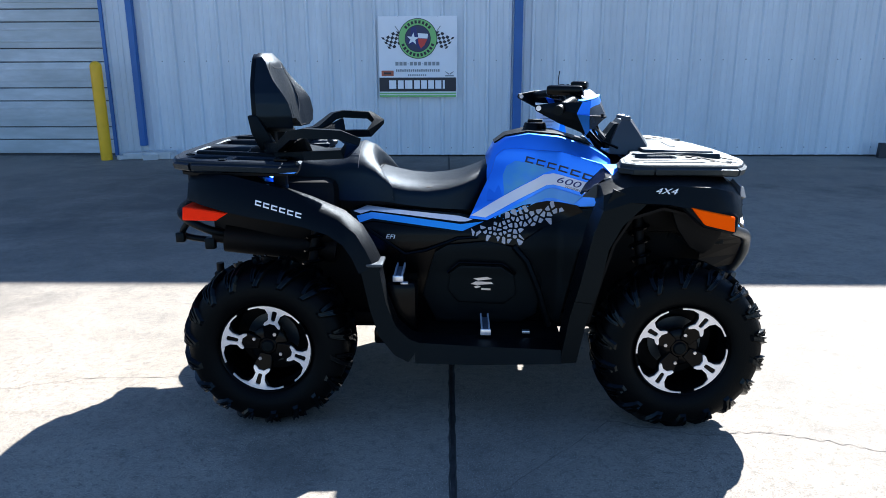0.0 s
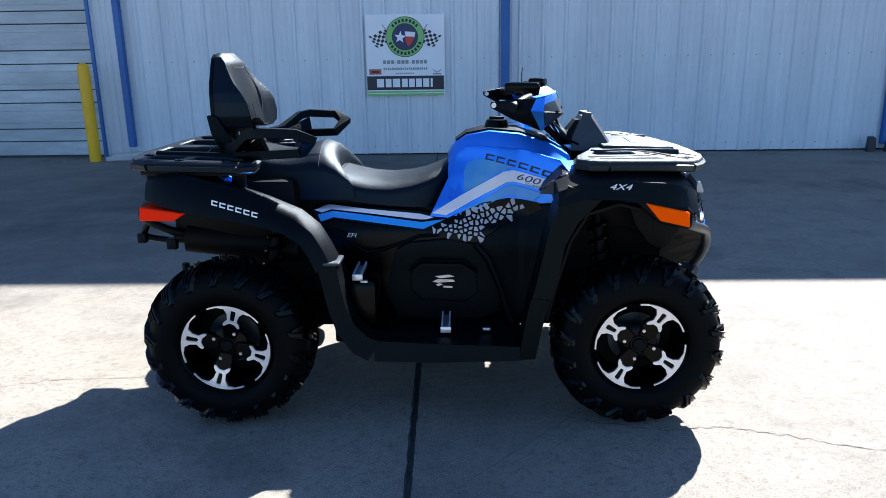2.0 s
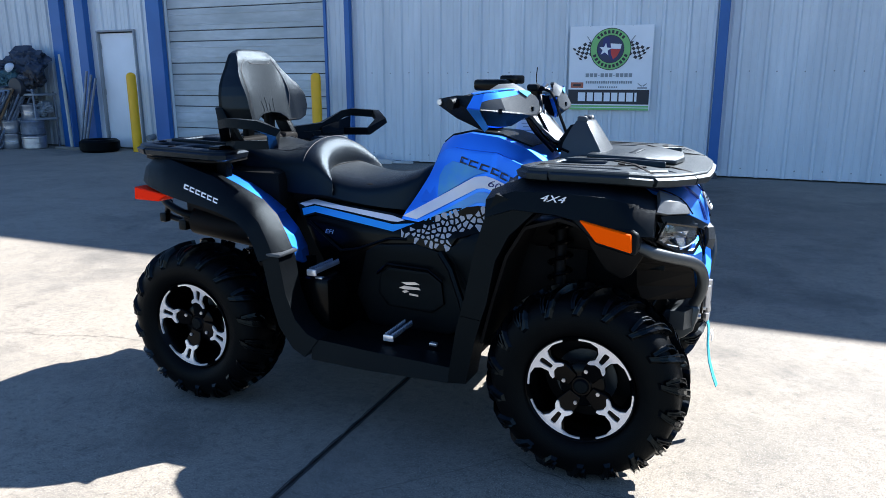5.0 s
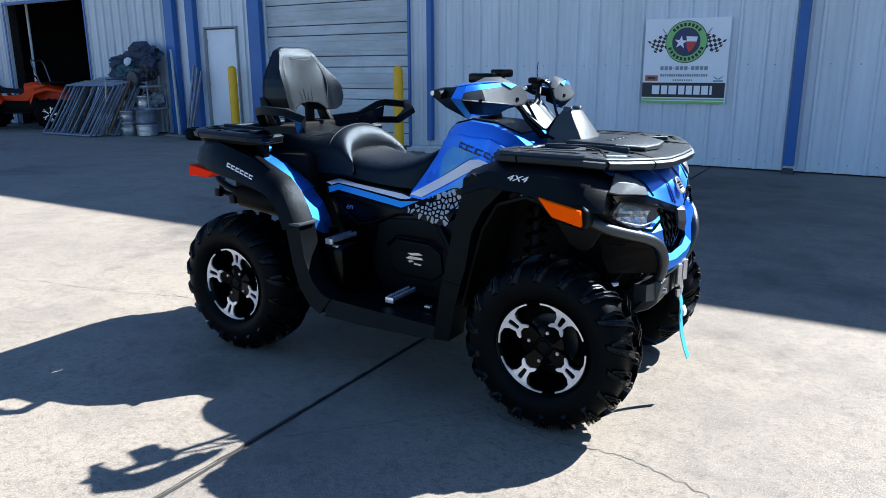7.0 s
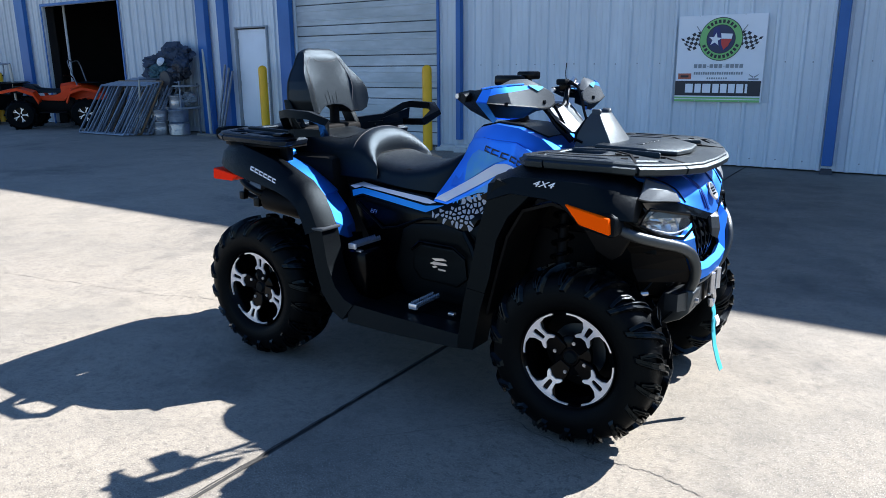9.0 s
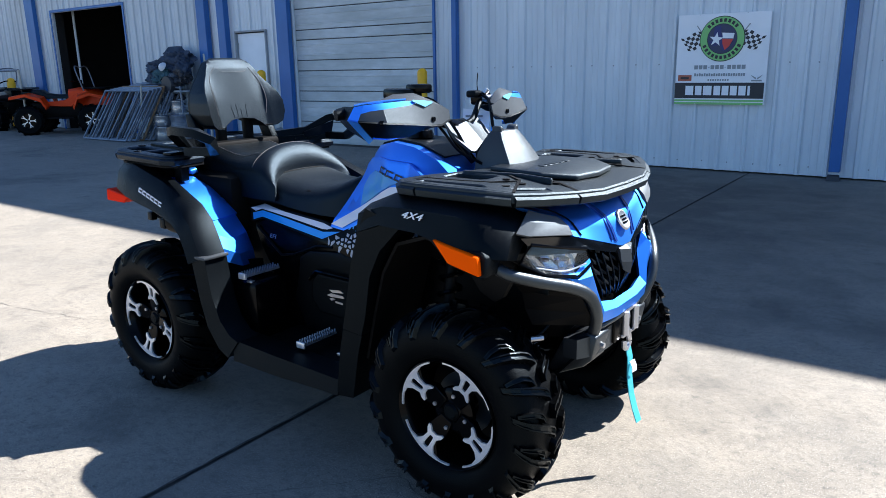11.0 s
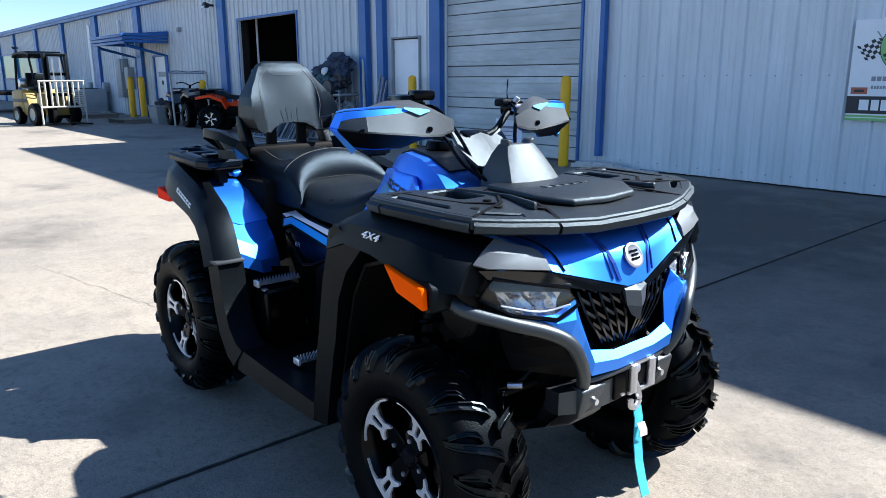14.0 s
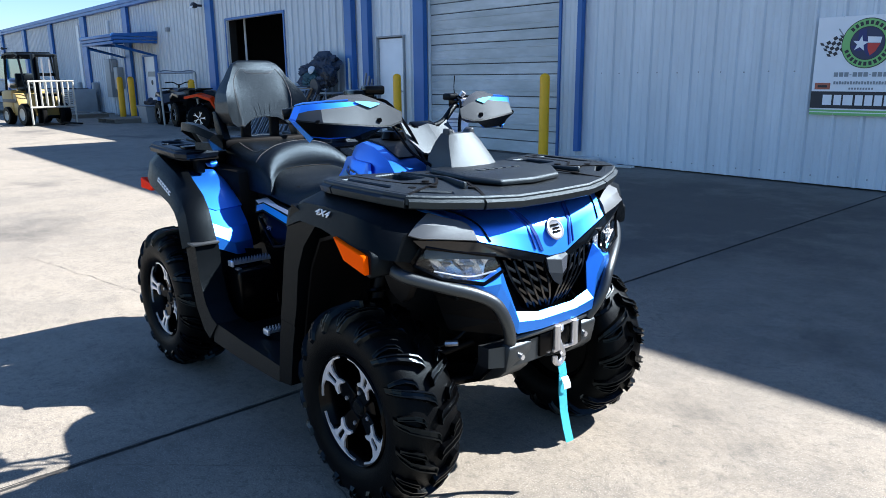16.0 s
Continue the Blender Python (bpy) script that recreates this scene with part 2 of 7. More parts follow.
def structure(name, bm, mat, label="", smooth=0):
    return tagged(part(name, bm, mat, None, label, smooth), kind="structure")


def join(*bms):
    out = bms[0]
    for other in bms[1:]:
        me = bpy.data.meshes.new("tmp")
        other.to_mesh(me)
        other.free()
        out.from_mesh(me)
        bpy.data.meshes.remove(me)
    return out


def bevel(bm, w, seg=2, angle=30):
    if w > 0:
        edges = [e for e in bm.edges if len(e.link_faces) == 2 and e.calc_face_angle(0) > radians(angle)]
        bmesh.ops.bevel(bm, geom=edges, offset=w, segments=seg, profile=0.5, affect="EDGES", clamp_overlap=True)
    return bm


def box(c, s, bev=0.0, seg=2, m=None):
    bm = bmesh.new()
    bmesh.ops.create_cube(bm, size=1.0)
    bmesh.ops.scale(bm, vec=s, verts=bm.verts)
    bevel(bm, bev, seg)
    if m is not None:
        bm.transform(m)
    bmesh.ops.translate(bm, vec=c, verts=bm.verts)
    return bm


def ring_loft(rings, closed=True, caps=True):
    """Faces between rings of equal length."""
    bm = bmesh.new()
    vs = [[bm.verts.new(p) for p in r] for r in rings]
    k = len(rings[0])
    for a, b in zip(vs, vs[1:]):
        for i in range(k if closed else k - 1):
            j = (i + 1) % k
            bm.faces.new((a[i], a[j], b[j], b[i]))
    if caps and closed:
        bm.faces.new(vs[0][::-1])
        bm.faces.new(vs[-1])
    return bm


def spline(pts, steps=6, closed=False):
    """Catmull-Rom through the points."""
    p = [Vector(q) for q in pts]
    if closed:
        p = [p[-1]] + p + [p[0], p[1]]
    else:
        p = [2 * p[0] - p[1]] + p + [2 * p[-1] - p[-2]]
    out = []
    for i in range(1, len(p) - 2):
        for k in range(steps):
            t = k / steps
            a, b, c, d = p[i - 1:i + 3]
            out.append(0.5 * ((2 * b) + (c - a) * t + (2 * a - 5 * b + 4 * c - d) * t * t + (3 * b - a - 3 * c + d) * t ** 3))
    if not closed:
        out.append(p[-2])
    return out


def tube(pts, r, seg=10, smooth=True, steps=5, closed=False, squash=1.0):
    path = spline(pts, steps, closed) if smooth else [Vector(q) for q in pts]
    rings, up = [], Vector((0, 0, 1))
    n = len(path)
    for i, p in enumerate(path):
        a = path[(i - 1) % n] if closed or i else p
        b = path[(i + 1) % n] if closed or i < n - 1 else p
        d = (b - a).normalized()
        side = d.cross(up)
        if side.length < 0.05:
            side = d.cross(Vector((0, 1, 0)))
        side.normalize()
        v = side.cross(d)
        rings.append([p + side * math.cos(t) * r + v * math.sin(t) * r * squash for t in (2 * math.pi * k / seg for k in range(seg))])
    if closed:
        return ring_loft(rings + [rings[0]], caps=False)
    return ring_loft(rings)


def cyl(a, b, r, seg=16, r2=None, bev=0.0):
    a, b = Vector(a), Vector(b)
    d = (b - a).normalized()
    q = d.to_track_quat("Z", "Y")
    r2 = r if r2 is None else r2
    rings = [[p + q @ Vector((math.cos(t) * rad, math.sin(t) * rad, 0)) for t in (2 * math.pi * k / seg for k in range(seg))]
             for p, rad in ((a, r), (b, r2))]
    return bevel(ring_loft(rings), bev, 2, 50)


def lathe(profile, seg=32, axis="y", closed=False):
    """profile: (radius, along) pairs turned round the axis."""
    rings = []
    for k in range(seg + 1):
        t = 2 * math.pi * k / seg
        c, s = math.cos(t), math.sin(t)
        if axis == "y":
            rings.append([(r * c, h, r * s) for r, h in profile])
        else:
            rings.append([(r * c, r * s, h) for r, h in profile])
    bm = ring_loft(rings, closed=closed, caps=False)
    bmesh.ops.remove_doubles(bm, verts=bm.verts, dist=1e-5)
    return bm


def prism(outline, axis, a, b, bev=0.0, seg=2, holes=()):
    """A flat outline pushed from a to b along an axis; outline pairs are the two other coordinates in order."""
    def put(u, v, w):
        return {"x": (w, u, v), "y": (u, w, v), "z": (u, v, w)}[axis]
    bm = bmesh.new()
    if holes:
        edges = []
        for loop in (outline, *holes):
            vs = [bm.verts.new(put(u, v, a)) for u, v in loop]
            edges += [bm.edges.new((vs[i], vs[(i + 1) % len(vs)])) for i in range(len(vs))]
        bmesh.ops.triangle_fill(bm, use_beauty=True, edges=edges)
        faces = bm.faces[:]
    else:
        faces = [bm.faces.new([bm.verts.new(put(u, v, a)) for u, v in outline])]
    got = bmesh.ops.extrude_face_region(bm, geom=faces)
    bmesh.ops.translate(bm, vec=put(0, 0, b - a), verts=[g for g in got["geom"] if isinstance(g, bmesh.types.BMVert)])
    bmesh.ops.recalc_face_normals(bm, faces=bm.faces)
    if bev:
        edges = [e for e in bm.edges if len(e.link_faces) == 2 and e.calc_face_angle(0) > radians(35)]
        bmesh.ops.bevel(bm, geom=edges, offset=bev, segments=seg, profile=0.5, affect="EDGES", clamp_overlap=True)
    return bm


def skin(outline, f, th, axis="y", cell=0.05, bev=0.0):
    """A shell over an outline in two coordinates whose third follows f(u, v), th thick (added to f)."""
    def put(u, v, w):
        return {"x": (w, u, v), "y": (u, w, v), "z": (u, v, w)}[axis]
    i, j, k = {"x": (1, 2, 0), "y": (0, 2, 1), "z": (0, 1, 2)}[axis]
    bm = bmesh.new()
    bm.faces.new([bm.verts.new(put(u, v, 0)) for u, v in outline])
    for c in (i, j):
        lo, hi = min(v.co[c] for v in bm.verts), max(v.co[c] for v in bm.verts)
        no = [0, 0, 0]
        no[c] = 1
        steps = int((hi - lo) / cell)
        for q in range(1, steps + 1):
            at = [0, 0, 0]
            at[c] = lo + (hi - lo) * q / (steps + 1)
            bmesh.ops.bisect_plane(bm, geom=bm.verts[:] + bm.edges[:] + bm.faces[:], plane_co=at, plane_no=no, dist=1e-5)
    bmesh.ops.triangulate(bm, faces=[x for x in bm.faces if len(x.verts) > 4])
    got = bmesh.ops.extrude_face_region(bm, geom=bm.faces[:])
    up = {g for g in got["geom"] if isinstance(g, bmesh.types.BMVert)}
    for v in bm.verts:
        v.co[k] = f(v.co[i], v.co[j]) + (th if v in up else 0)
    bmesh.ops.recalc_face_normals(bm, faces=bm.faces)
    if bev:
        rim = [e for e in bm.edges if len(e.link_faces) == 2 and e.calc_face_angle(0) > radians(60)]
        bmesh.ops.bevel(bm, geom=rim, offset=bev, segments=2, profile=0.5, affect="EDGES", clamp_overlap=True)
    return bm


def flip(bm):
    """Mirror across the lengthwise plane."""
    bmesh.ops.scale(bm, vec=(1, -1, 1), verts=bm.verts)
    bmesh.ops.reverse_faces(bm, faces=bm.faces)
    return bm


def moved(bm, m):
    bm.transform(m)
    return bm


def text_bm(body, size, m, depth=0.002, shear=0.0):
    cu = bpy.data.curves.new("writing", "FONT")
    cu.body, cu.size, cu.extrude, cu.align_x, cu.align_y, cu.shear = body, size, depth, "CENTER", "CENTER", shear
    cu.resolution_u = 3
    ob = bpy.data.objects.new("writing", cu)
    me = bpy.data.meshes.new_from_object(ob)
    bm = bmesh.new()
    bm.from_mesh(me)
    bpy.data.objects.remove(ob)
    bpy.data.curves.remove(cu)
    bpy.data.meshes.remove(me)
    bm.transform(m)
    return bm


def interp(x, table):
    for (a, u), (b, v) in zip(table, table[1:]):
        if x <= b:
            t = max(0.0, min(1.0, (x - a) / (b - a)))
            return u + (v - u) * t
    return table[-1][1]


# ---- ground ----
JOINT = 0.854
WALL = 10.245


def joint_x(y):
    """The joint runs slightly askew to the wall."""
    return JOINT - 0.0165 * (max(-4.0, min(12.0, y)) - 2.5)


def ground():
    bm = bmesh.new()
    ys = [-700, -60, -12, -4] + [-3.9 + 0.13 * i for i in range(110)] + [10.6, 40, 700]
    random.seed(4)
    rows = []
    for y in ys:
        w = 0.009 + 0.004 * noise.noise((0, y * 2.1, 3)) + 0.003 * noise.noise((0, y * 9, 1))
        c = joint_x(y) + 0.006 * noise.noise((5, y * 1.3, 0))
        rows.append([bm.verts.new(p) for p in ((-900, y, 0), (-30, y, 0), (c - w, y, 0), (c - w + 0.002, y, -0.007), (c + w - 0.002, y, -0.007), (c + w, y, 0), (30, y, 0), (900, y, 0))])
    for a, b in zip(rows, rows[1:]):
        for i in range(7):
            f = bm.faces.new((a[i], a[i + 1], b[i + 1], b[i]))
            f.material_index = 1 if i in (2, 3, 4) else 2 if i > 4 else 0
    return bm


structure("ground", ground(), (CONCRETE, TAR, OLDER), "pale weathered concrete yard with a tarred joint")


def ribbon(pts, w, z=0.0015, seed=1, rough=0.02):
    """A crack: a thin uneven strip lying on the slab."""
    path = spline([(x, y, 0) for x, y in pts], 14)
    bm = bmesh.new()
    left, right = [], []
    for i, p in enumerate(path):
        d = (path[min(i + 1, len(path) - 1)] - path[max(i - 1, 0)]).normalized()
        s = Vector((-d.y, d.x, 0))
        p = p + s * rough * noise.noise((i * 0.35, seed, 0)) + s * rough * 0.4 * noise.noise((i * 1.3, seed, 5))
        k = w * max(0.15, 0.6 + noise.noise((i * 0.5, seed, 9)))
        left.append(bm.verts.new((p + s * k).to_tuple()[:2] + (z,)))
        right.append(bm.verts.new((p - s * k).to_tuple()[:2] + (z,)))
    for i in range(len(path) - 1):
        bm.faces.new((left[i], left[i + 1], right[i + 1], right[i]))
    return bm


CRACK = material("crack_line", (0.10, 0.09, 0.08), 0.9)
for k, (pts, w) in enumerate((
        ([(1.45, 2.62), (1.766, 2.527), (1.95, 2.55), (2.093, 2.524), (2.25, 2.47), (2.45, 2.40), (3.0, 2.3)], 0.0028),
        ([(-2.6, 2.55), (-1.6, 2.75), (-1.052, 2.859), (-0.744, 2.963), (-0.36, 2.991), (0.1, 3.02)], 0.0022),
        ([(0.92, 2.05), (1.1, 2.25), (1.45, 2.62)], 0.0018))):
    structure("crack", ribbon(pts, w, seed=k * 7 + 1), CRACK, "thin crack in the concrete slab")
SPALL = material("spalled_joint_edge", (0.045, 0.042, 0.038), 0.9, blotch=0.6, blotch_scale=25, bump=0.6, bump_scale=80)
for k, (dx, w) in enumerate(((-0.0105, 0.0045), (0.0100, 0.0040))):
    structure("joint_edge", ribbon([(joint_x(-3.0 + 0.45 * q) + dx, -3.0 + 0.45 * q) for q in range(30)], w, 0.0012 + 0.0004 * k, 61 + k, 0.004), SPALL, "crumbled dark edge of the slab joint")


# ---- buildings ----
def siding(x0, x1, z0, z1, y=WALL, pitch=0.305, depth=0.032, t=0.05):
    """Ribbed sheet metal: raised trapezoid ribs with two low stiffeners between them, on a thick backing."""
    prof = []
    first = math.floor(x0 / pitch) * pitch
    x = first
    while x < x1 + pitch:
        for dx, d in ((0.0, 0), (0.018, depth), (0.046, depth), (0.064, 0), (0.135, 0), (0.142, 0.006), (0.158, 0.006), (0.165, 0), (0.215, 0), (0.222, 0.006), (0.238, 0.006), (0.245, 0)):
            prof.append((x + dx, d))
        x += pitch
    pts = []
    for (a, da), (b, db) in zip(prof, prof[1:]):
        if a <= x0 < b:
            pts.append((x0, da + (db - da) * (x0 - a) / (b - a)))
        if x0 < a < x1:
            pts.append((a, da))
        if a < x1 <= b:
            pts.append((x1, da + (db - da) * (x1 - a) / (b - a)))
    outline = [(px, y - d) for px, d in pts] + [(x1, y + t), (x0, y + t)]
    return prism(outline, "z", z0, z1)


EAVE, LOW = 5.85, 3.74
SPLIT = -9.46
RU = (-7.08, -3.99, 3.66)   # roll-up door: left, right, top
MD = (-8.64, -7.77, 2.03)   # white door
DK = (-15.35, -12.30, 2.74)  # open dock door
AD = (-21.85, -20.75, 2.0)  # far door under the awning
main = siding(RU[1], 16, 0.02, EAVE)
for seg in ((MD[1], RU[0], 0.02, EAVE), (RU[0], RU[1], RU[2], EAVE), (MD[0], MD[1], MD[2], EAVE), (SPLIT, MD[0], 0.02, EAVE)):
    main = join(main, siding(*seg))
structure("wall_north", main, WALLM, "grey ribbed metal siding of the tall building")
low = siding(-62, AD[0], 0.02, LOW, pitch=0.26)
for seg in ((AD[0], AD[1], AD[2], LOW), (AD[1], DK[0], 0.02, LOW), (DK[0], DK[1], DK[2], LOW), (DK[1], SPLIT - 0.002, 0.02, LOW)):
    low = join(low, siding(*seg, pitch=0.26))
structure("wall_wing", low, WINGM, "grey ribbed metal siding of the low wing")
# the buildings' bodies behind the siding
structure("roof_main", join(box((3.3, 16.2, EAVE + 0.1), (25.6, 12.2, 0.16)), box((3.3, WALL - 0.06, EAVE - 0.02), (25.6, 0.16, 0.22), 0.01)), TRIM, "blue eave of the tall building")
structure("roof_wing", join(box((-36, 16.2, LOW + 0.08), (53.0, 12.2, 0.12)), box((-36, WALL - 0.09, LOW - 0.02), (53.0, 0.2, 0.20), 0.012),
                            box((-36, WALL - 0.2, LOW + 0.04), (53.0, 0.05, 0.12), 0.012)), TRIM, "blue eave and gutter of the low wing")
structure("wall_back", join(box((-23, 22.0, 2.9), (78, 0.2, 5.8)), box((15.9, 16, 2.9), (0.2, 11.5, 5.8)), box((-62, 16, 1.9), (0.2, 11.5, 3.8)),
                            box((SPLIT, 16, 2.9), (0.12, 11.4, 5.78))), WALLM, "plain rear and end walls of the buildings")
# Boxes added behind the opening; the room's gloom is in their colour.
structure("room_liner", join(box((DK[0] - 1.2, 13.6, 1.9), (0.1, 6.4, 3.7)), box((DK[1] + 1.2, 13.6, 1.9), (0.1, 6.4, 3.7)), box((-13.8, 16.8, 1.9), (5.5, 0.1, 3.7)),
                             box((-13.8, 13.6, 3.5), (5.5, 6.4, 0.1))), ROOM, "near-black liner coloured as the shade of the unlit workshop")


def trim(name, x0, x1, z0, z1, d=0.09, y=WALL, label="blue painted metal corner trim", mat=TRIM, t=0.0):
    structure(name, box(((x0 + x1) / 2, y - d / 2 - 0.034 + t, (z0 + z1) / 2), (x1 - x0, d, z1 - z0), 0.008), mat, label)


trim("trim_post_1", -3.585, -3.50, 0.16, EAVE - 0.15, label="blue metal downspout on the siding")
trim("trim_post_2", 1.60, 1.715, 0.09, EAVE - 0.15, label="blue metal downspout on the siding")
trim("trim_post_3", 6.80, 6.92, 0.09, EAVE - 0.15, label="blue metal downspout on the siding")
trim("trim_post_4", -8.985, -8.77, 0.0, EAVE - 0.15, 0.12)
trim("trim_post_5", -9.60, -9.345, 0.0, LOW - 0.12, 0.12)
for k, (a, b) in enumerate(((-16.42, -16.03), (-23.2, -22.75), (-28.2, -27.6), (-33.1, -32.6), (-38.1, -37.6), (-43.2, -42.8), (-47.4, -47.0), (-52.3, -51.9))):
    trim("trim_post_%d" % (k + 6), a, b, 0.0, LOW - 0.12, 0.1)
trim("trim_pipe", -28.75, -28.45, 0.3, LOW - 0.4, 0.1, label="pale downspout on the siding", mat=WALLM)
# roll-up door
trim("trim_jamb_1", -7.375, RU[0] - 0.001, 0.0, RU[2] + 0.1, 0.1, label="wide blue jamb of the roll-up door")
trim("trim_jamb_2", RU[1] + 0.01, RU[1] + 0.06, 0.0, RU[2] + 0.1, 0.03, label="thin blue jamb of the roll-up door")
door = tagged(new("door_1"), "pale ribbed roll-up door, closed and water-stained", "door", kind="structure")
Y1 = WALL + 0.06
seams = [0.03, 0.232, 0.408, 0.769, 0.947, 1.298, 1.479, 1.828, 1.996, 2.35, 2.53, 2.88, 3.06, 3.41, 3.59, 3.72]
for a, b in zip(seams, seams[1:]):
    part("panel", box(((RU[0] + RU[1]) / 2, Y1 + 0.02, (a + b) / 2), (RU[1] - RU[0] + 0.1, 0.04, b - a - 0.014), 0.005, 1), DOORM, door, smooth=0)
    if b - a > 0.3:
        for q in (0.27, 0.73):
            zz = a + (b - a) * q
            part("stiffener", prism([(Y1 - 0.006, zz - 0.010), (Y1 + 0.004, zz - 0.020), (Y1 + 0.004, zz + 0.020), (Y1 - 0.006, zz + 0.010)], "x", RU[0] - 0.04, RU[1] + 0.04), DOORM, door, smooth=0)
part("backing", box(((RU[0] + RU[1]) / 2, Y1 + 0.055, 1.83), (RU[1] - RU[0] + 0.1, 0.02, 3.7)), SEAM, door, smooth=0)
# white personnel door
door = tagged(new("door_2"), "plain white steel door, closed, in a pale grey frame", "door", kind="structure")
part("leaf", box(((MD[0] + MD[1]) / 2, WALL + 0.03, 1.01), (MD[1] - MD[0] - 0.06, 0.045, 1.97), 0.004), PALE, door)
part("frame", join(box((MD[0] + 0.012, WALL, 1.01), (0.03, 0.10, 2.02), 0.004), box((MD[1] - 0.012, WALL, 1.01), (0.03, 0.10, 2.02), 0.004),
                   box(((MD[0] + MD[1]) / 2, WALL, MD[2]), (MD[1] - MD[0] + 0.01, 0.10, 0.03), 0.004)), GREYBOX, door)
part("knob", join(cyl((MD[1] - 0.1, WALL + 0.01, 1.0), (MD[1] - 0.1, WALL - 0.045, 1.0), 0.012), moved(lathe([(0.0, -0.03), (0.02, -0.026), (0.028, 0), (0.02, 0.02), (0, 0.024)], 16), pose(MD[1] - 0.1, WALL - 0.055, 1.0))), STEEL, door)
for hz in (0.25, 1.0, 1.78):
    part("hinge", cyl((MD[0] + 0.04, WALL - 0.004, hz - 0.05), (MD[0] + 0.04, WALL - 0.004, hz + 0.05), 0.011, 10), GREYBOX, door)
# dock opening frame
trim("trim_dock_1", DK[0] - 0.06, DK[0], 0.0, DK[2] + 0.06, 0.02, label="blue frame of the open dock door")
trim("trim_dock_2", DK[1], DK[1] + 0.06, 0.0, DK[2] + 0.06, 0.02, label="blue frame of the open dock door")
trim("trim_dock_3", DK[0], DK[1], DK[2], DK[2] + 0.06, 0.02, label="blue frame of the open dock door")
# The reveal wears the same shade-coloured black as the liner.
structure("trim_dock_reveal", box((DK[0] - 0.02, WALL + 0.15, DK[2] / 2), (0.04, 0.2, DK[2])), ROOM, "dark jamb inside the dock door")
structure("trim_dock_rail", cyl((DK[0] + 0.09, WALL + 0.45, 0), (DK[0] + 0.09, WALL + 0.45, 2.9), 0.03, 8), WALLM, "pale door rail inside the opening")
# far door, awning, windows
door = tagged(new("door_3"), "white steel door with a dark notice, under an awning", "door", kind="structure")
part("leaf", box(((AD[0] + AD[1]) / 2, WALL + 0.03, 1.0), (AD[1] - AD[0] - 0.06, 0.045, 1.96), 0.004), PALE, door)
part("frame", join(box((AD[0] + 0.012, WALL, 1.0), (0.06, 0.1, 2.0)), box((AD[1] - 0.012, WALL, 1.0), (0.06, 0.1, 2.0)), box(((AD[0] + AD[1]) / 2, WALL, AD[2]), (AD[1] - AD[0], 0.1, 0.06))), TRIM, door, smooth=0)
part("notice", box(((AD[0] + AD[1]) / 2 + 0.05, WALL, 1.42), (0.62, 0.012, 0.16)), GREYBOX, door, smooth=0)
part("badge", cyl(((AD[0] + AD[1]) / 2 + 0.05, WALL + 0.004, 1.15), ((AD[0] + AD[1]) / 2 + 0.05, WALL - 0.004, 1.15), 0.08, 12), INK, door)
for k, (a, b) in enumerate(((-47.0, -43.2), (-42.8, -38.1))):
    w = tagged(new("window_%d" % (k + 1)), "green-tinted fixed window in the siding", "window", kind="structure")
    part("pane", box(((a + b) / 2, WALL - 0.04, 1.95), (b - a - 0.1, 0.02, 1.25)), WINDOW, w, smooth=0)
    part("frame", join(box(((a + b) / 2, WALL - 0.05, 2.6), (b - a, 0.06, 0.07)), box(((a + b) / 2, WALL - 0.05, 1.3), (b - a, 0.06, 0.07))), TRIM, w, smooth=0)


def screws():
    """Rows of screw heads along the siding."""
    bm = bmesh.new()
    for z in (0.12, 1.30, 2.55, 3.8, 5.0):
        x = -3.2
        while x < 14:
            bm.from_mesh(SCREW)
            for v in bm.verts[-len(SCREW.vertices):]:
                v.co += Vector((x, WALL - 0.002, z + 0.004 * math.sin(x * 7)))
            x += 0.305
    return bm


one = cyl((0, 0, 0), (0, -0.008, 0), 0.009, 6)
SCREW = bpy.data.meshes.new("screw_head")
one.to_mesh(SCREW)
one.free()
ob = tagged(part("siding_screws", screws(), GREYBOX, None, "grey screw heads in rows along the siding", 0), category="screws", kind="stuff")


# ---- the quad ----
OX, OY = 0.932, 3.13
atv = thing("all_terrain_vehicle", (OX, OY, 0), "blue and matt black two-seat quad with racks, parked on concrete", "atv")


def sheet(rows, th):
    """A skin through rows of points, th thick."""
    bm = ring_loft(rows, closed=False, caps=False)
    bmesh.ops.recalc_face_normals(bm, faces=bm.faces)
    bmesh.ops.solidify(bm, geom=bm.faces[:], thickness=th)
    return bm


def both(name, make, mat, parent=atv, label="", smooth=38):
    """The same part on either side of the vehicle."""
    part(name, make(), mat, parent, label, smooth)
    part(name, flip(make()), mat, parent, label, smooth)


def slab(pts, d, bev=0.0):
    """A flat or bent face pushed along d."""
    bm = bmesh.new()
    vs = [bm.verts.new(p) for p in pts]
    f = bm.faces.new(vs)
    got = bmesh.ops.extrude_face_region(bm, geom=[f])
    bmesh.ops.translate(bm, vec=d, verts=[g for g in got["geom"] if isinstance(g, bmesh.types.BMVert)])
    bmesh.ops.recalc_face_normals(bm, faces=bm.faces)
    return bevel(bm, bev, 2, 40)


both("handle_web", lambda: slab([(-0.71, -0.325, 1.018), (-0.612, -0.434, 1.070), (-0.598, -0.402, 1.012), (-0.70, -0.318, 0.990)], (0.012, 0.014, 0.0), 0.004), BLACK)


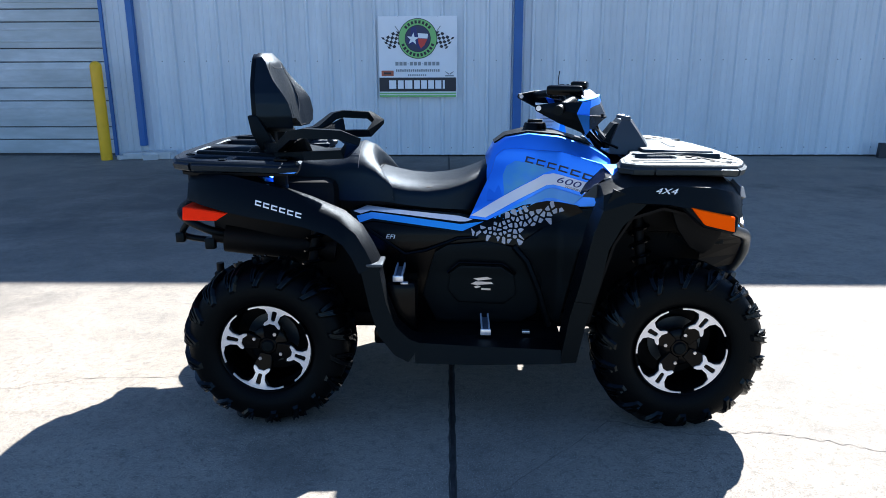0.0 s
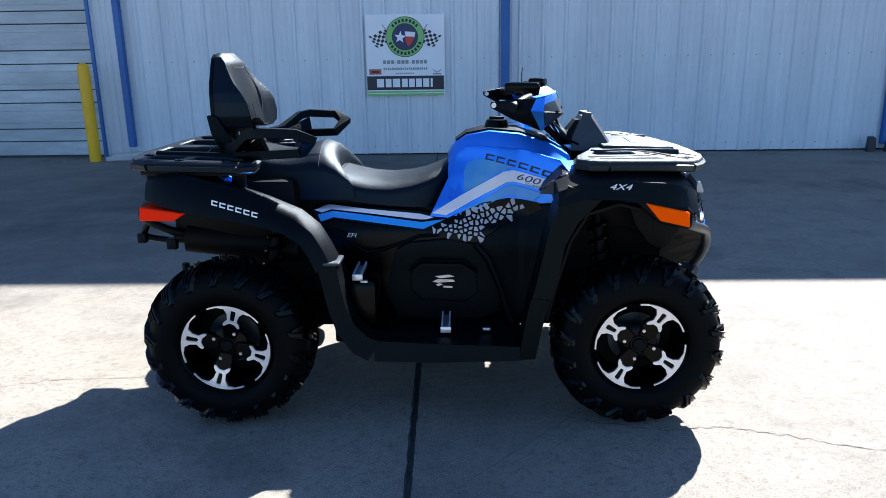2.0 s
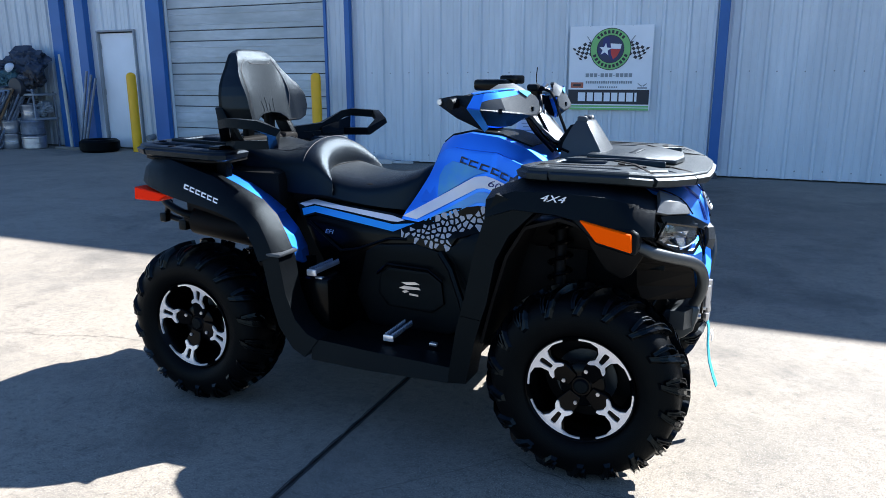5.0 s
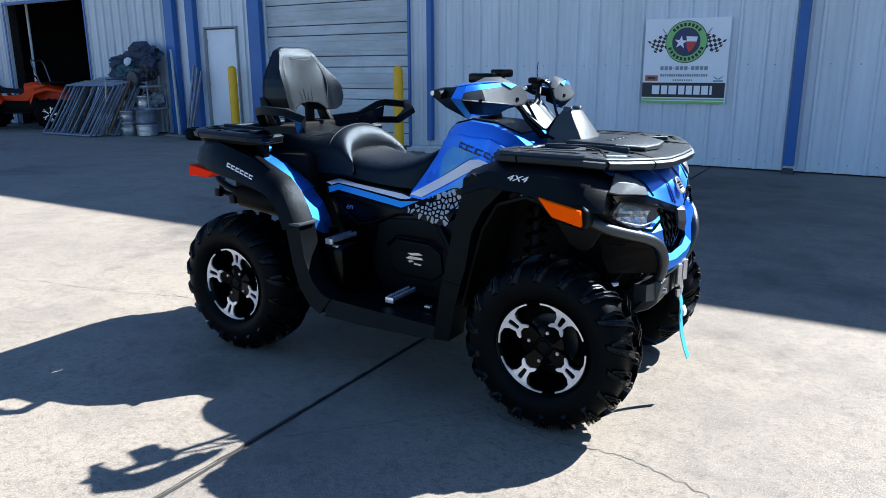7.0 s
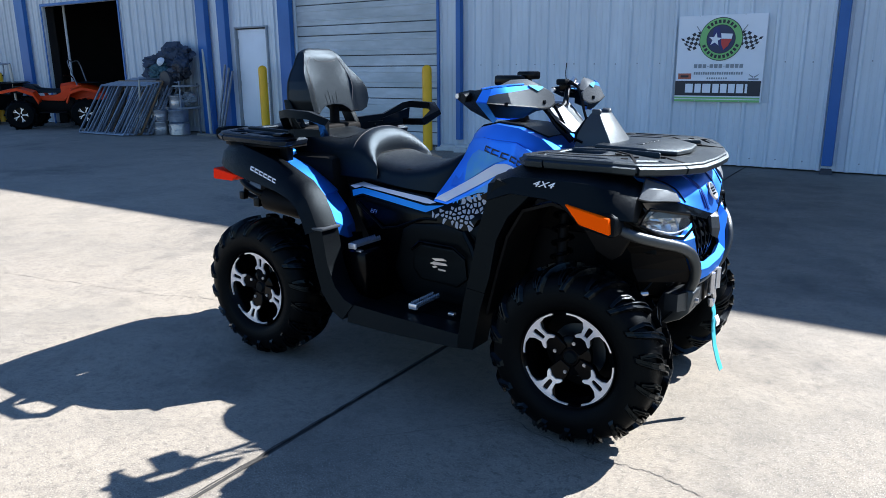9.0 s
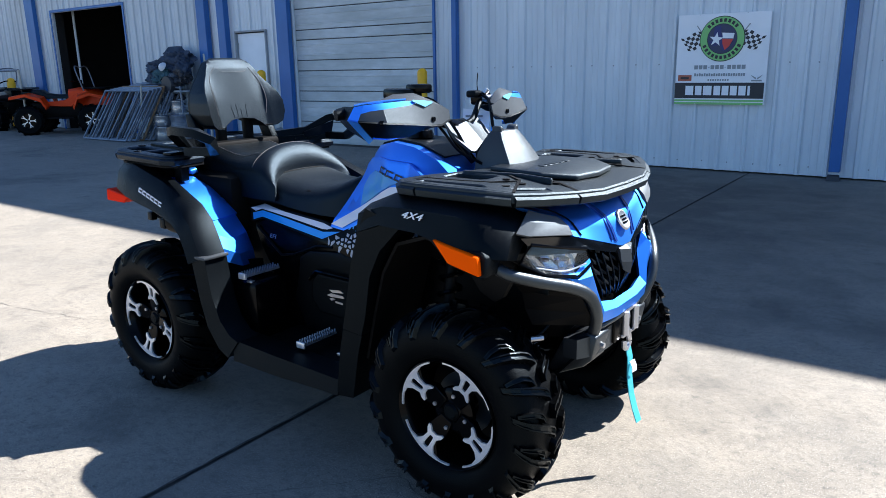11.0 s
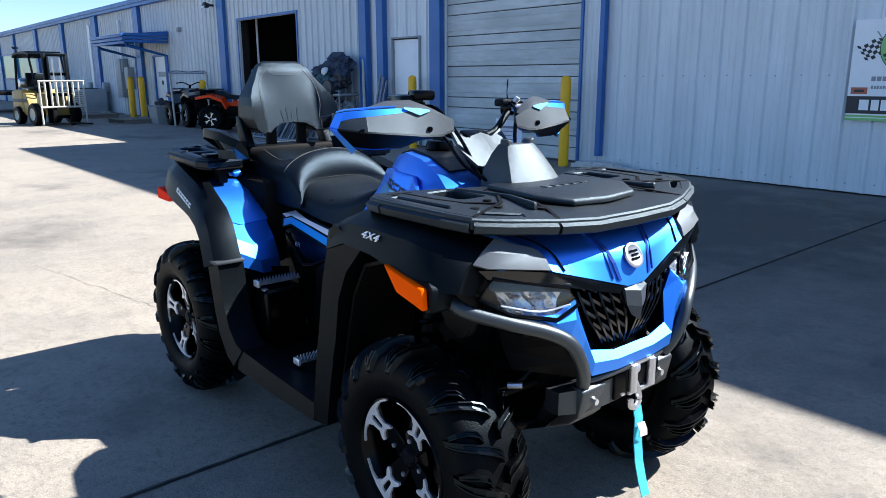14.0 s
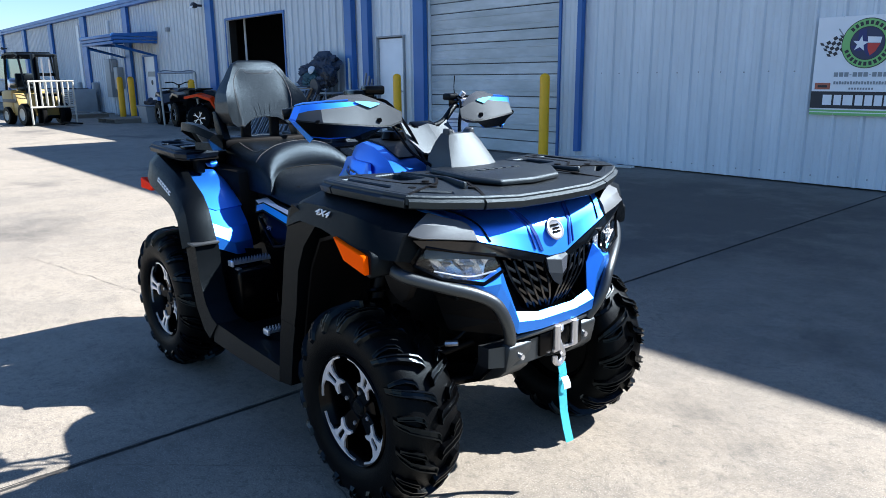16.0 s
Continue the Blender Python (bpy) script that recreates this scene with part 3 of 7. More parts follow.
# wheels
def tyre_mesh(hw, R=0.297):
    prof = [(0.166, -hw * 0.74), (0.178, -hw * 0.86), (0.198, -hw * 0.97), (0.226, -hw * 1.02), (0.256, -hw * 0.98), (0.280, -hw * 0.87), (R - 0.004, -hw * 0.64), (R, -hw * 0.3), (R + 0.002, 0)]
    prof = prof + [(r, -h) for r, h in prof[-2::-1]]
    return lathe(prof, 64)


def lug_data(path, skew, half, height):
    """One tread block, curved over the shoulder, with a raised border round a sunken middle."""
    bm = bmesh.new()
    rows = []
    last = len(path) - 1
    for i, (y, r) in enumerate(path):
        f = i / last
        a = skew * f * f + 0.06 * math.sin(3 * f)
        h = height * (1 - 0.5 * f ** 3)
        w0, w1 = half / r * (1.10 - 0.35 * f), half / r * (0.84 - 0.35 * f)
        s = 1 if y > 0 else -1
        lean = max(0.0, f - 0.40) * 1.1
        sunk = h - (0.0 if i in (0, last) else 0.0075)
        row = []
        for q, up in ((a - w0, None), (a - w1, h), (a - w1 * 0.62, h), (a - w1 * 0.50, sunk), (a + w1 * 0.50, sunk), (a + w1 * 0.62, h), (a + w1, h), (a + w0, None)):
            rad = r - 0.006 if up is None else r + up * (1 - lean)
            row.append((rad * math.cos(q), y + (0 if up is None else s * up * lean), rad * math.sin(q)))
        rows.append(row)
    vs = [[bm.verts.new(p) for p in r] for r in rows]
    for a, b in zip(vs, vs[1:]):
        for i in range(8):
            j = (i + 1) % 8
            bm.faces.new((a[i], a[j], b[j], b[i]))
    bm.faces.new(vs[0])
    bm.faces.new(vs[-1])
    bmesh.ops.recalc_face_normals(bm, faces=bm.faces)
    me = bpy.data.meshes.new("lug")
    bm.to_mesh(me)
    bm.free()
    me.materials.append(TREAD)
    return me


def lug_set(hw, R=0.297):
    out = []
    for s in (-1, 1):
        out.append(lug_data([(s * hw * 0.03, R), (s * hw * 0.10, R), (s * hw * 0.34, R), (s * hw * 0.62, R - 0.003), (s * hw * 0.84, R - 0.013), (s * hw * 0.95, R - 0.030), (s * hw * 1.0, R - 0.050)], 0.24, 0.0160, 0.022))
        out.append(lug_data([(s * hw * 0.44, R - 0.001), (s * hw * 0.52, R - 0.002), (s * hw * 0.70, R - 0.005), (s * hw * 0.88, R - 0.018), (s * hw * 0.97, R - 0.034)], 0.09, 0.0105, 0.018))
    return out


def spoke_face():
    """One forked, machined spoke with its stretch of outer rim, pointing along +x, facing -y."""
    up = [(0.148, 0.036), (0.132, 0.0225), (0.108, 0.0180), (0.093, 0.029), (0.083, 0.031), (0.081, 0.025), (0.094, 0.009)]
    arc_out = [(0.166 * math.cos(t), 0.166 * math.sin(t)) for t in (radians(a) for a in range(-36, 37, 6))]
    arc_in_r = [(0.1595 * math.cos(t), 0.1595 * math.sin(t)) for t in (radians(a) for a in (36, 30, 23))]
    arc_in_l = [(x, -y) for x, y in arc_in_r[::-1]]
    outline = arc_out + arc_in_r + up + [(x, -y) for x, y in up[::-1]] + arc_in_l
    hole = [(0.107, 0.005), (0.112, 0.0075), (0.144, 0.0095), (0.149, 0.006), (0.149, -0.006), (0.144, -0.0095), (0.112, -0.0075), (0.107, -0.005)]
    return prism(outline, "y", 0.0, 0.006, holes=(hole,))


def dished(bm):
    """Spokes sink towards the hub."""
    for v in bm.verts:
        v.co.y += 0.026 * max(0.0, 1 - math.hypot(v.co.x, v.co.z) / 0.158)
    return bm


def wheel(x, s, cy, hw, turn, lugs):
    """A wheel whose outer face looks along -y, turned about for the far side."""
    m = pose(x, s * cy - (0.045 if s > 0 else 0.0), 0.312, 0, 0, 0 if s < 0 else 180)
    face = -hw * 0.84
    barrel = lathe([(0.170, face - 0.008), (0.176, face + 0.002), (0.166, face + 0.014), (0.156, face + 0.03), (0.150, hw * 0.5), (0.160, hw * 0.6), (0.156, hw * 0.6), (0.144, hw * 0.5), (0.150, face + 0.03), (0.160, face + 0.010), (0.167, face - 0.004)], 48, closed=True)
    hub = lathe([(0.0, face + 0.028), (0.030, face + 0.028), (0.034, face + 0.032), (0.060, face + 0.034), (0.070, face + 0.040), (0.070, face + 0.06), (0.0, face + 0.06)], 28)
    arms = []
    for k in range(4):
        arm = prism([(0.030, 0.022), (0.08, 0.0335), (0.11, 0.022), (0.128, 0.026), (0.161, 0.060), (0.161, -0.060), (0.128, -0.026), (0.11, -0.022), (0.08, -0.0335), (0.030, -0.022)], "y", face + 0.0065, face + 0.034, 0.003, 1)
        arms.append(dished(moved(arm, Matrix.Rotation(radians(turn + 90 * k), 4, "Y"))))
    w = part("wheel", barrel, GLOSS, atv, "gloss black cast rim")
    w.matrix_basis = m
    part("hub", hub, GLOSS, w)
    for arm in arms:
        part("spoke", arm, GLOSS, w)
    part("tyre", tyre_mesh(hw), RUBBER, w, "black knobbly mud tyre")
    count = 18
    for k in range(count):
        for q, me in enumerate(lugs):
            a = 360.0 * (k + (0.5 if q > 1 else 0) + (0.5 if q % 2 else 0)) / count
            lug = new("lug", me)
            lug.parent = w
            lug.matrix_basis = Matrix.Rotation(radians(a), 4, "Y")
    for k in range(4):
        part("spoke_face", dished(moved(spoke_face(), Matrix.Translation((0, face, 0)) @ Matrix.Rotation(radians(turn + 90 * k), 4, "Y"))), ALU, w, "bright machined spoke face")
        a = radians(turn + 90 * k + 42)
        px, pz = 0.056 * math.cos(a), 0.056 * math.sin(a)
        part("wheel_nut", cyl((px, face + 0.036, pz), (px, face + 0.018, pz), 0.0085, 6, 0.0065), STEEL, w)
    part("centre_cap", lathe([(0, face + 0.020), (0.020, face + 0.021), (0.026, face + 0.029)], 20), BLACK, w)
    part("brake_disc", lathe([(0.05, 0.015), (0.098, 0.015), (0.098, 0.019), (0.05, 0.019)], 28, closed=True), SATIN, w)
    part("brake_backing", lathe([(0.03, hw * 0.45), (0.147, hw * 0.45), (0.147, hw * 0.52), (0.03, hw * 0.52)], 32, closed=True), DEEP, w)
    part("axle", cyl((0, 0.0, 0), (0, hw + 0.18, 0), 0.028, 12), DEEP, w)


for x, cy, hw, turn in ((-0.764, 0.458, 0.120, 16), (0.752, 0.474, 0.105, 33)):
    treads = lug_set(hw)
    for s in (-1, 1):
        wheel(x, s, cy, hw, turn, treads)

# chassis that fills the middle
part("engine", box((-0.05, 0, 0.50), (1.5, 0.34, 0.42), 0.04), DEEP, atv, "dark frame and engine bay")
part("belly_pan", box((0.0, 0, 0.31), (1.30, 0.44, 0.05), 0.015), DEEP, atv)
part("radiator", box((0.82, 0, 0.62), (0.30, 0.38, 0.34), 0.05), DEEP, atv)
part("tail_box", box((-0.78, 0, 0.76), (0.50, 0.54, 0.26), 0.04), DEEP, atv)
part("front_box", box((0.68, 0, 0.78), (0.42, 0.60, 0.20), 0.05), DEEP, atv)
both("lower_arm", lambda: join(tube([(0.60, -0.16, 0.36), (0.70, -0.30, 0.33), (0.745, -0.42, 0.29)], 0.014), tube([(0.92, -0.16, 0.36), (0.80, -0.30, 0.33), (0.755, -0.42, 0.29)], 0.014)), DEEP)
both("upper_arm", lambda: join(tube([(0.64, -0.18, 0.47), (0.73, -0.40, 0.40)], 0.012, smooth=False), tube([(0.88, -0.18, 0.47), (0.76, -0.40, 0.40)], 0.012, smooth=False)), DEEP)
both("rear_arm", lambda: join(tube([(-0.55, -0.16, 0.34), (-0.72, -0.40, 0.28)], 0.015, smooth=False), tube([(-0.95, -0.16, 0.36), (-0.77, -0.40, 0.28)], 0.015, smooth=False), tube([(-0.62, -0.18, 0.47), (-0.74, -0.40, 0.38)], 0.013, smooth=False)), DEEP)


def spring(a, b, r, turns, wire):
    a, b = Vector(a), Vector(b)
    q = (b - a).to_track_quat("Z", "Y")
    n = turns * 10
    pts = [a.lerp(b, i / n) + q @ Vector((math.cos(i * 0.628) * r, math.sin(i * 0.628) * r, 0)) for i in range(n + 1)]
    return tube(pts, wire, 6, smooth=False)


for name, a, b in (("front_shock", (0.64, -0.40, 0.46), (0.615, -0.30, 0.85)), ("rear_shock", (-0.64, -0.36, 0.42), (-0.60, -0.26, 0.80))):
    for s in (1, -1):
        a2, b2 = (a[0], a[1] * s, a[2]), (b[0], b[1] * s, b[2])
        sh = part(name, cyl(a2, b2, 0.019, 12), DEEP, atv)
        part("coil_spring", spring(a2, b2, 0.036, 8, 0.007), GLOSS, sh)
        part("spring_seat", cyl(a2, Vector(a2).lerp(Vector(b2), 0.06), 0.041, 16), STEEL, sh, "bright spring seat")


# body sides
def half_width(x, z):
    w = interp(z, [(0.25, 0.235), (0.50, 0.232), (0.62, 0.240), (0.68, 0.232), (0.74, 0.206), (0.80, 0.202), (0.88, 0.198), (0.94, 0.184), (1.0, 0.166), (1.06, 0.13)])
    return w + max(0.0, x - 0.34) * 0.62 - max(0.0, 0.24 - x) * 0.50 * max(0.0, min(1.0, (z - 0.76) / 0.18))


def drawn_in(outline):
    """Outlines are drawn on a flat plane beside the body; this carries them in to the curved side."""
    out = []
    for x, z in outline:
        k = (0.276 + max(0.0, x - 0.34) * 0.55 - half_width(x, z)) / DRAW[2]
        out.append((x + (x - DRAW[0]) * k, z + (z - DRAW[1]) * k))
    return out


DRAW = (-0.06, 1.34, 2.73)


def side(outline, off, th=0.012, cell=0.018, bev=0.0):
    return skin(drawn_in(outline), lambda x, z: -(half_width(x, z) + off), -th, "y", cell, bev)


def decal(outline, off=0.0185):
    return skin(drawn_in(outline), lambda x, z: -(half_width(x, z) + off), -0.0015, "y", 0.018)


both("lower_side_panel", lambda: side([(-0.47, 0.765), (-0.05, 0.712), (0.10, 0.735), (0.36, 0.795), (0.44, 0.80), (0.40, 0.62), (0.33, 0.30), (-0.26, 0.30), (-0.36, 0.56), (-0.44, 0.72)], -0.012), GLOSS, label="gloss black lower side panel")
both("engine_cover", lambda: side([(-0.15, 0.61), (-0.10, 0.64), (0.06, 0.655), (0.20, 0.62), (0.27, 0.50), (0.25, 0.36), (0.18, 0.32), (-0.14, 0.32), (-0.20, 0.44)], 0.0, 0.022, bev=0.006), BLACK)
both("cover_boss", lambda: side([(-0.09, 0.53), (-0.05, 0.56), (0.11, 0.555), (0.16, 0.52), (0.17, 0.44), (0.12, 0.40), (-0.06, 0.41), (-0.10, 0.46)], 0.022, 0.012, bev=0.004), BLACK)
both("cover_rib", lambda: tube([(-0.10, -0.270, 0.52), (-0.055, -0.276, 0.562), (0.115, -0.276, 0.557), (0.168, -0.270, 0.515)], 0.006, 6, smooth=False), GLOSS)
both("engine_badge", lambda: join(side([(0.0, 0.508), (0.055, 0.514), (0.075, 0.506), (0.02, 0.500)], 0.034, 0.003), side([(-0.01, 0.486), (0.01, 0.496), (0.07, 0.494), (0.078, 0.486), (0.012, 0.482)], 0.034, 0.003),
                                 side([(0.002, 0.474), (0.018, 0.480), (0.03, 0.474), (0.012, 0.468)], 0.034, 0.003), side([(0.032, 0.469), (0.068, 0.467), (0.068, 0.460), (0.032, 0.462)], 0.034, 0.003)), STEEL, label="silver badge plate")
both("side_brace", lambda: join(tube([(0.16, -0.265, 0.625), (0.21, -0.285, 0.57), (0.255, -0.295, 0.46), (0.30, -0.31, 0.31)], 0.013, 6, smooth=False), tube([(-0.42, -0.235, 0.69), (-0.27, -0.25, 0.59), (-0.19, -0.255, 0.605), (-0.06, -0.255, 0.655), (0.02, -0.252, 0.66)], 0.006, 6, smooth=False)), BLACK)
both("side_cover", lambda: side([(0.16, 0.63), (0.30, 0.735), (0.40, 0.79), (0.455, 0.80), (0.40, 0.62), (0.34, 0.32), (0.29, 0.33), (0.24, 0.50)], 0.004, 0.014, bev=0.004), BLACK)
# blue tank and its side panels
TANK = [(0.055, 0.955, 0.045), (0.085, 1.005, 0.062), (0.13, 1.036, 0.085), (0.22, 1.055, 0.120), (0.34, 1.045, 0.150), (0.46, 1.008, 0.180), (0.53, 0.965, 0.20)]


def tank():
    rings = []
    for x, z, h in TANK:
        b = 0.80
        rings.append([(x, y, q) for y, q in ((-0.205, b), (-half_width(x, z - 0.06) - 0.004, z - 0.075), (-h - 0.012, z - 0.022), (-h, z - 0.006), (-h * 0.5, z), (h * 0.5, z), (h, z - 0.006), (h + 0.012, z - 0.022), (half_width(x, z - 0.06) + 0.004, z - 0.075), (0.205, b))])
    return bevel(ring_loft(rings), 0.006, 2, 30)


part("tank_cover", tank(), BLUE, atv, "blue painted tank cover")
both("tank_side", lambda: side([(0.066, 0.93), (0.082, 0.985), (0.11, 1.01), (0.16, 1.015), (0.33, 1.0), (0.47, 0.965), (0.52, 0.93), (0.50, 0.86), (0.45, 0.805), (0.36, 0.792), (0.2, 0.772), (0.09, 0.735), (-0.018, 0.745)], 0.0, 0.014, bev=0.004), BLUE)
both("stripe_white", lambda: decal([(-0.012, 0.757), (0.262, 0.915), (0.30, 0.920), (0.435, 0.889), (0.418, 0.850), (0.30, 0.877), (0.274, 0.874), (0.045, 0.749)]), WHITE, label="silver-white stripe")
both("stripe_light", lambda: decal([(0.075, 0.747), (0.275, 0.860), (0.30, 0.863), (0.405, 0.838), (0.375, 0.806), (0.30, 0.826), (0.272, 0.824), (0.115, 0.744)]), material("pale_blue_decal", (0.02, 0.34, 0.78), 0.3, coat=0.4, coat_rough=0.1, blotch=0.5, blotch_scale=9, dark=(0.02, 0.28, 0.8)), label="light blue stripe")
both("flash", lambda: decal([(0.108, 0.915), (0.122, 0.950), (0.155, 0.968), (0.220, 0.958), (0.300, 0.934), (0.262, 0.920), (0.19, 0.880), (0.115, 0.838)], 0.0185), material("teal_flash_decal", (0.07, 0.33, 0.55), 0.3, coat=0.5, blotch=0.8, blotch_scale=14, dark=(0.012, 0.21, 0.78)), label="pale teal flash")
both("seat_rail", lambda: side([(-0.47, 0.785), (-0.405, 0.815), (-0.05, 0.762), (0.02, 0.744), (0.11, 0.742), (0.06, 0.705), (-0.04, 0.685), (-0.39, 0.735), (-0.45, 0.72)], 0.0, 0.012, bev=0.003), BLACK, label="black side rail under the seat")
both("rail_stripe_white", lambda: decal([(-0.458, 0.781), (-0.402, 0.806), (-0.056, 0.754), (-0.004, 0.741), (-0.03, 0.733), (-0.058, 0.733), (-0.392, 0.783), (-0.435, 0.764)], 0.0125), WHITE, label="silver-white stripe")
both("rail_stripe_blue", lambda: decal([(-0.452, 0.754), (-0.39, 0.773), (-0.05, 0.722), (0.0, 0.728), (0.085, 0.738), (0.05, 0.712), (-0.04, 0.694), (-0.39, 0.744), (-0.44, 0.728)], 0.0125), SKYBLUE, label="light blue stripe")


def mosaic():
    """Broken-stone decal: small uneven pieces on black, larger towards the front."""
    region = [(-0.034, 0.693), (0.073, 0.740), (0.187, 0.790), (0.281, 0.806), (0.385, 0.795), (0.398, 0.779), (0.324, 0.740), (0.205, 0.695), (0.178, 0.644), (0.067, 0.662)]

    def inside(px, pz):
        hit = False
        for (x0, z0), (x1, z1) in zip(region, region[1:] + region[:1]):
            if (z0 > pz) != (z1 > pz) and px < (x1 - x0) * (pz - z0) / (z1 - z0) + x0:
                hit = not hit
        return hit
    rnd = random.Random(8)
    seeds = []
    for i in range(4000):
        px, pz = rnd.uniform(-0.04, 0.41), rnd.uniform(0.63, 0.815)
        if inside(px, pz) and all((px - a) ** 2 + (pz - b) ** 2 > (0.0135 + 0.018 * (px + 0.04)) ** 2 for a, b in seeds):
            seeds.append((px, pz))
    shards = []
    for px, pz in seeds:
        near = sorted(seeds, key=lambda q: (q[0] - px) ** 2 + (q[1] - pz) ** 2)[1:9]
        poly = [(px + 0.021 * math.cos(t), pz + 0.021 * math.sin(t)) for t in (2 * math.pi * k / 14 for k in range(14))]
        for a, b in near:
            mx, mz, nx, nz = (px + a) / 2, (pz + b) / 2, a - px, b - pz
            ln = math.hypot(nx, nz)
            nx, nz = nx / ln, nz / ln
            mx, mz = mx - nx * 0.0032, mz - nz * 0.0032
            cut = []
            for (x0, z0), (x1, z1) in zip(poly, poly[1:] + poly[:1]):
                d0, d1 = (x0 - mx) * nx + (z0 - mz) * nz, (x1 - mx) * nx + (z1 - mz) * nz
                if d0 <= 0:
                    cut.append((x0, z0))
                if (d0 < 0) != (d1 < 0) and abs(d0 - d1) > 1e-9:
                    t = d0 / (d0 - d1)
                    cut.append((x0 + (x1 - x0) * t, z0 + (z1 - z0) * t))
            poly = cut
            if len(poly) < 3:
                break
        if len(poly) >= 3 and all(inside(px + (x - px) * 0.40, pz + (z - pz) * 0.40) for x, z in poly):
            turn, long = rnd.uniform(0, 3.1), rnd.uniform(0.72, 0.98)
            ca, sa = math.cos(turn), math.sin(turn)
            shard = []
            for x, z in poly:
                u, w = (x - px) * ca + (z - pz) * sa, ((z - pz) * ca - (x - px) * sa) * long
                shard.append((px + u * ca - w * sa, pz + u * sa + w * ca))
            shards.append(shard)
    return shards


both("mosaic_panel", lambda: side([(-0.052, 0.690), (0.066, 0.745), (0.187, 0.798), (0.281, 0.813), (0.390, 0.802), (0.410, 0.780), (0.330, 0.734), (0.211, 0.690), (0.180, 0.634), (0.060, 0.653)], 0.008, 0.012), GLOSS)
SHARD = material("grey_stone_decal", (0.44, 0.45, 0.50), 0.4, blotch=0.3, blotch_scale=30)


def shard_mesh(outline):
    return slab([(x, -(half_width(x, z) + 0.0215), z) for x, z in drawn_in(outline)], (0, 0.001, 0))


for piece in mosaic():
    both("decal_piece", lambda: shard_mesh(piece), SHARD, smooth=0)


def side_text(body, x, z, size, tilt, off, shear=0.0, wide=1.0):
    """Writing laid on the body side."""
    x, z = drawn_in([(x, z)])[0]
    m = Matrix.Translation((x, 0, z)) @ pose(0, 0, 0, 90, 0, 0) @ Matrix.Rotation(radians(tilt), 4, "Z") @ Matrix.Diagonal((wide, 1, 1, 1))
    bm = text_bm(body, size, m, 0.0006, shear)
    for v in bm.verts:
        v.co.y -= half_width(v.co.x, v.co.z) + off
    return bm


part("model_number", side_text("600", 0.352, 0.888, 0.036, -11, 0.0212, 0.25, 1.65), NAVY, atv, "number 600 on the stripe", smooth=0)
part("engine_mark", side_text("EFI", -0.325, 0.668, 0.024, -3, 0.004, 0.2, 1.3), STEEL, atv, "silver letters EFI", smooth=0)
part("model_word", side_text("TOURING", 0.375, 0.864, 0.0115, -11, 0.0212, 0.0, 1.3), INK, atv, smooth=0)
# maker's word marks are drawn as slanted plain bars
for k in range(6):
    x0 = 0.190 + k * 0.042
    z0 = 0.975 - k * 0.0115
    for a, b, c, d in ((0.0, 1.0, 0.0, 0.24), (0.0, 1.0, 0.76, 1.0), (0.0, 0.16, 0.24, 0.76)):
        part("tank_bar", decal([(x0 + 0.031 * u + 0.006 * v, z0 - 0.011 - 0.008 * u + 0.022 * v) for u, v in ((a, c), (a, d), (b, d), (b, c))], 0.0185), INK, atv, smooth=0)
# tank top: cap, dark inlay
part("tank_inlay", sheet([[(x, y * h, z + 0.004) for y in (-0.75, -0.4, 0, 0.4, 0.75)] for x, z, h in TANK[1:6]], 0.008), BLACK, atv)
cap = part("fuel_cap", lathe([(0, 0.03), (0.03, 0.03), (0.042, 0.026), (0.047, 0.012), (0.05, 0.0), (0, 0)], 24, "z"), GLOSS, atv, "round black fuel cap")
cap.location = (0.255, 0.0, 1.058)
part("cap_grip", box((0, 0, 0.034), (0.06, 0.018, 0.012), 0.004), BLACK, cap)


# seat
def seat_top(u, top, crown):
    return top - crown * u * u - 0.055 * (1 - math.sqrt(max(0.0, 1 - abs(u) ** 5)))


def seat_ring(x, top, w, bottom, crown=0.012, wrap=0.0):
    us = [math.sin(math.pi / 2 * k / 12) for k in range(-12, 13)]
    return [(x + wrap, -w * 1.02, bottom)] + [(x + wrap * abs(u) ** 3, w * u, seat_top(u, top, crown)) for u in us] + [(x + wrap, w * 1.02, bottom)]


SEAT = [(0.075, 0.950, 0.075, 0.76), (0.055, 0.932, 0.110, 0.755), (0.02, 0.912, 0.150, 0.750), (-0.04, 0.888, 0.180, 0.757), (-0.10, 0.874, 0.195, 0.762), (-0.18, 0.866, 0.205, 0.770), (-0.26, 0.872, 0.208, 0.780),
        (-0.34, 0.890, 0.206, 0.792), (-0.40, 0.906, 0.210, 0.80), (-0.425, 0.914, 0.211, 0.80)]
part("rider_seat", ring_loft([seat_ring(*r) for r in SEAT]), VINYL, atv, "black vinyl rider seat", 70)
REAR = [(-0.392, 0.870, 0.215, 0.80, 0.0, 0.075), (-0.386, 0.915, 0.221, 0.80, 0.022, 0.070), (-0.392, 0.962, 0.225, 0.80, 0.048, 0.055), (-0.415, 0.996, 0.227, 0.80, 0.060, 0.04), (-0.45, 1.010, 0.226, 0.80, 0.058, 0.025), (-0.49, 1.003, 0.221, 0.80, 0.045, 0.01), (-0.56, 0.974, 0.212, 0.80, 0.02, 0), (-0.64, 0.968, 0.205, 0.80, 0.0, 0), (-0.74, 0.985, 0.20, 0.82, -0.01, 0), (-0.80, 1.0, 0.19, 0.84, -0.01, 0)]
part("passenger_seat", ring_loft([seat_ring(*r) for r in REAR]), VINYL, atv, "black vinyl passenger seat with a raised bolster", 70)


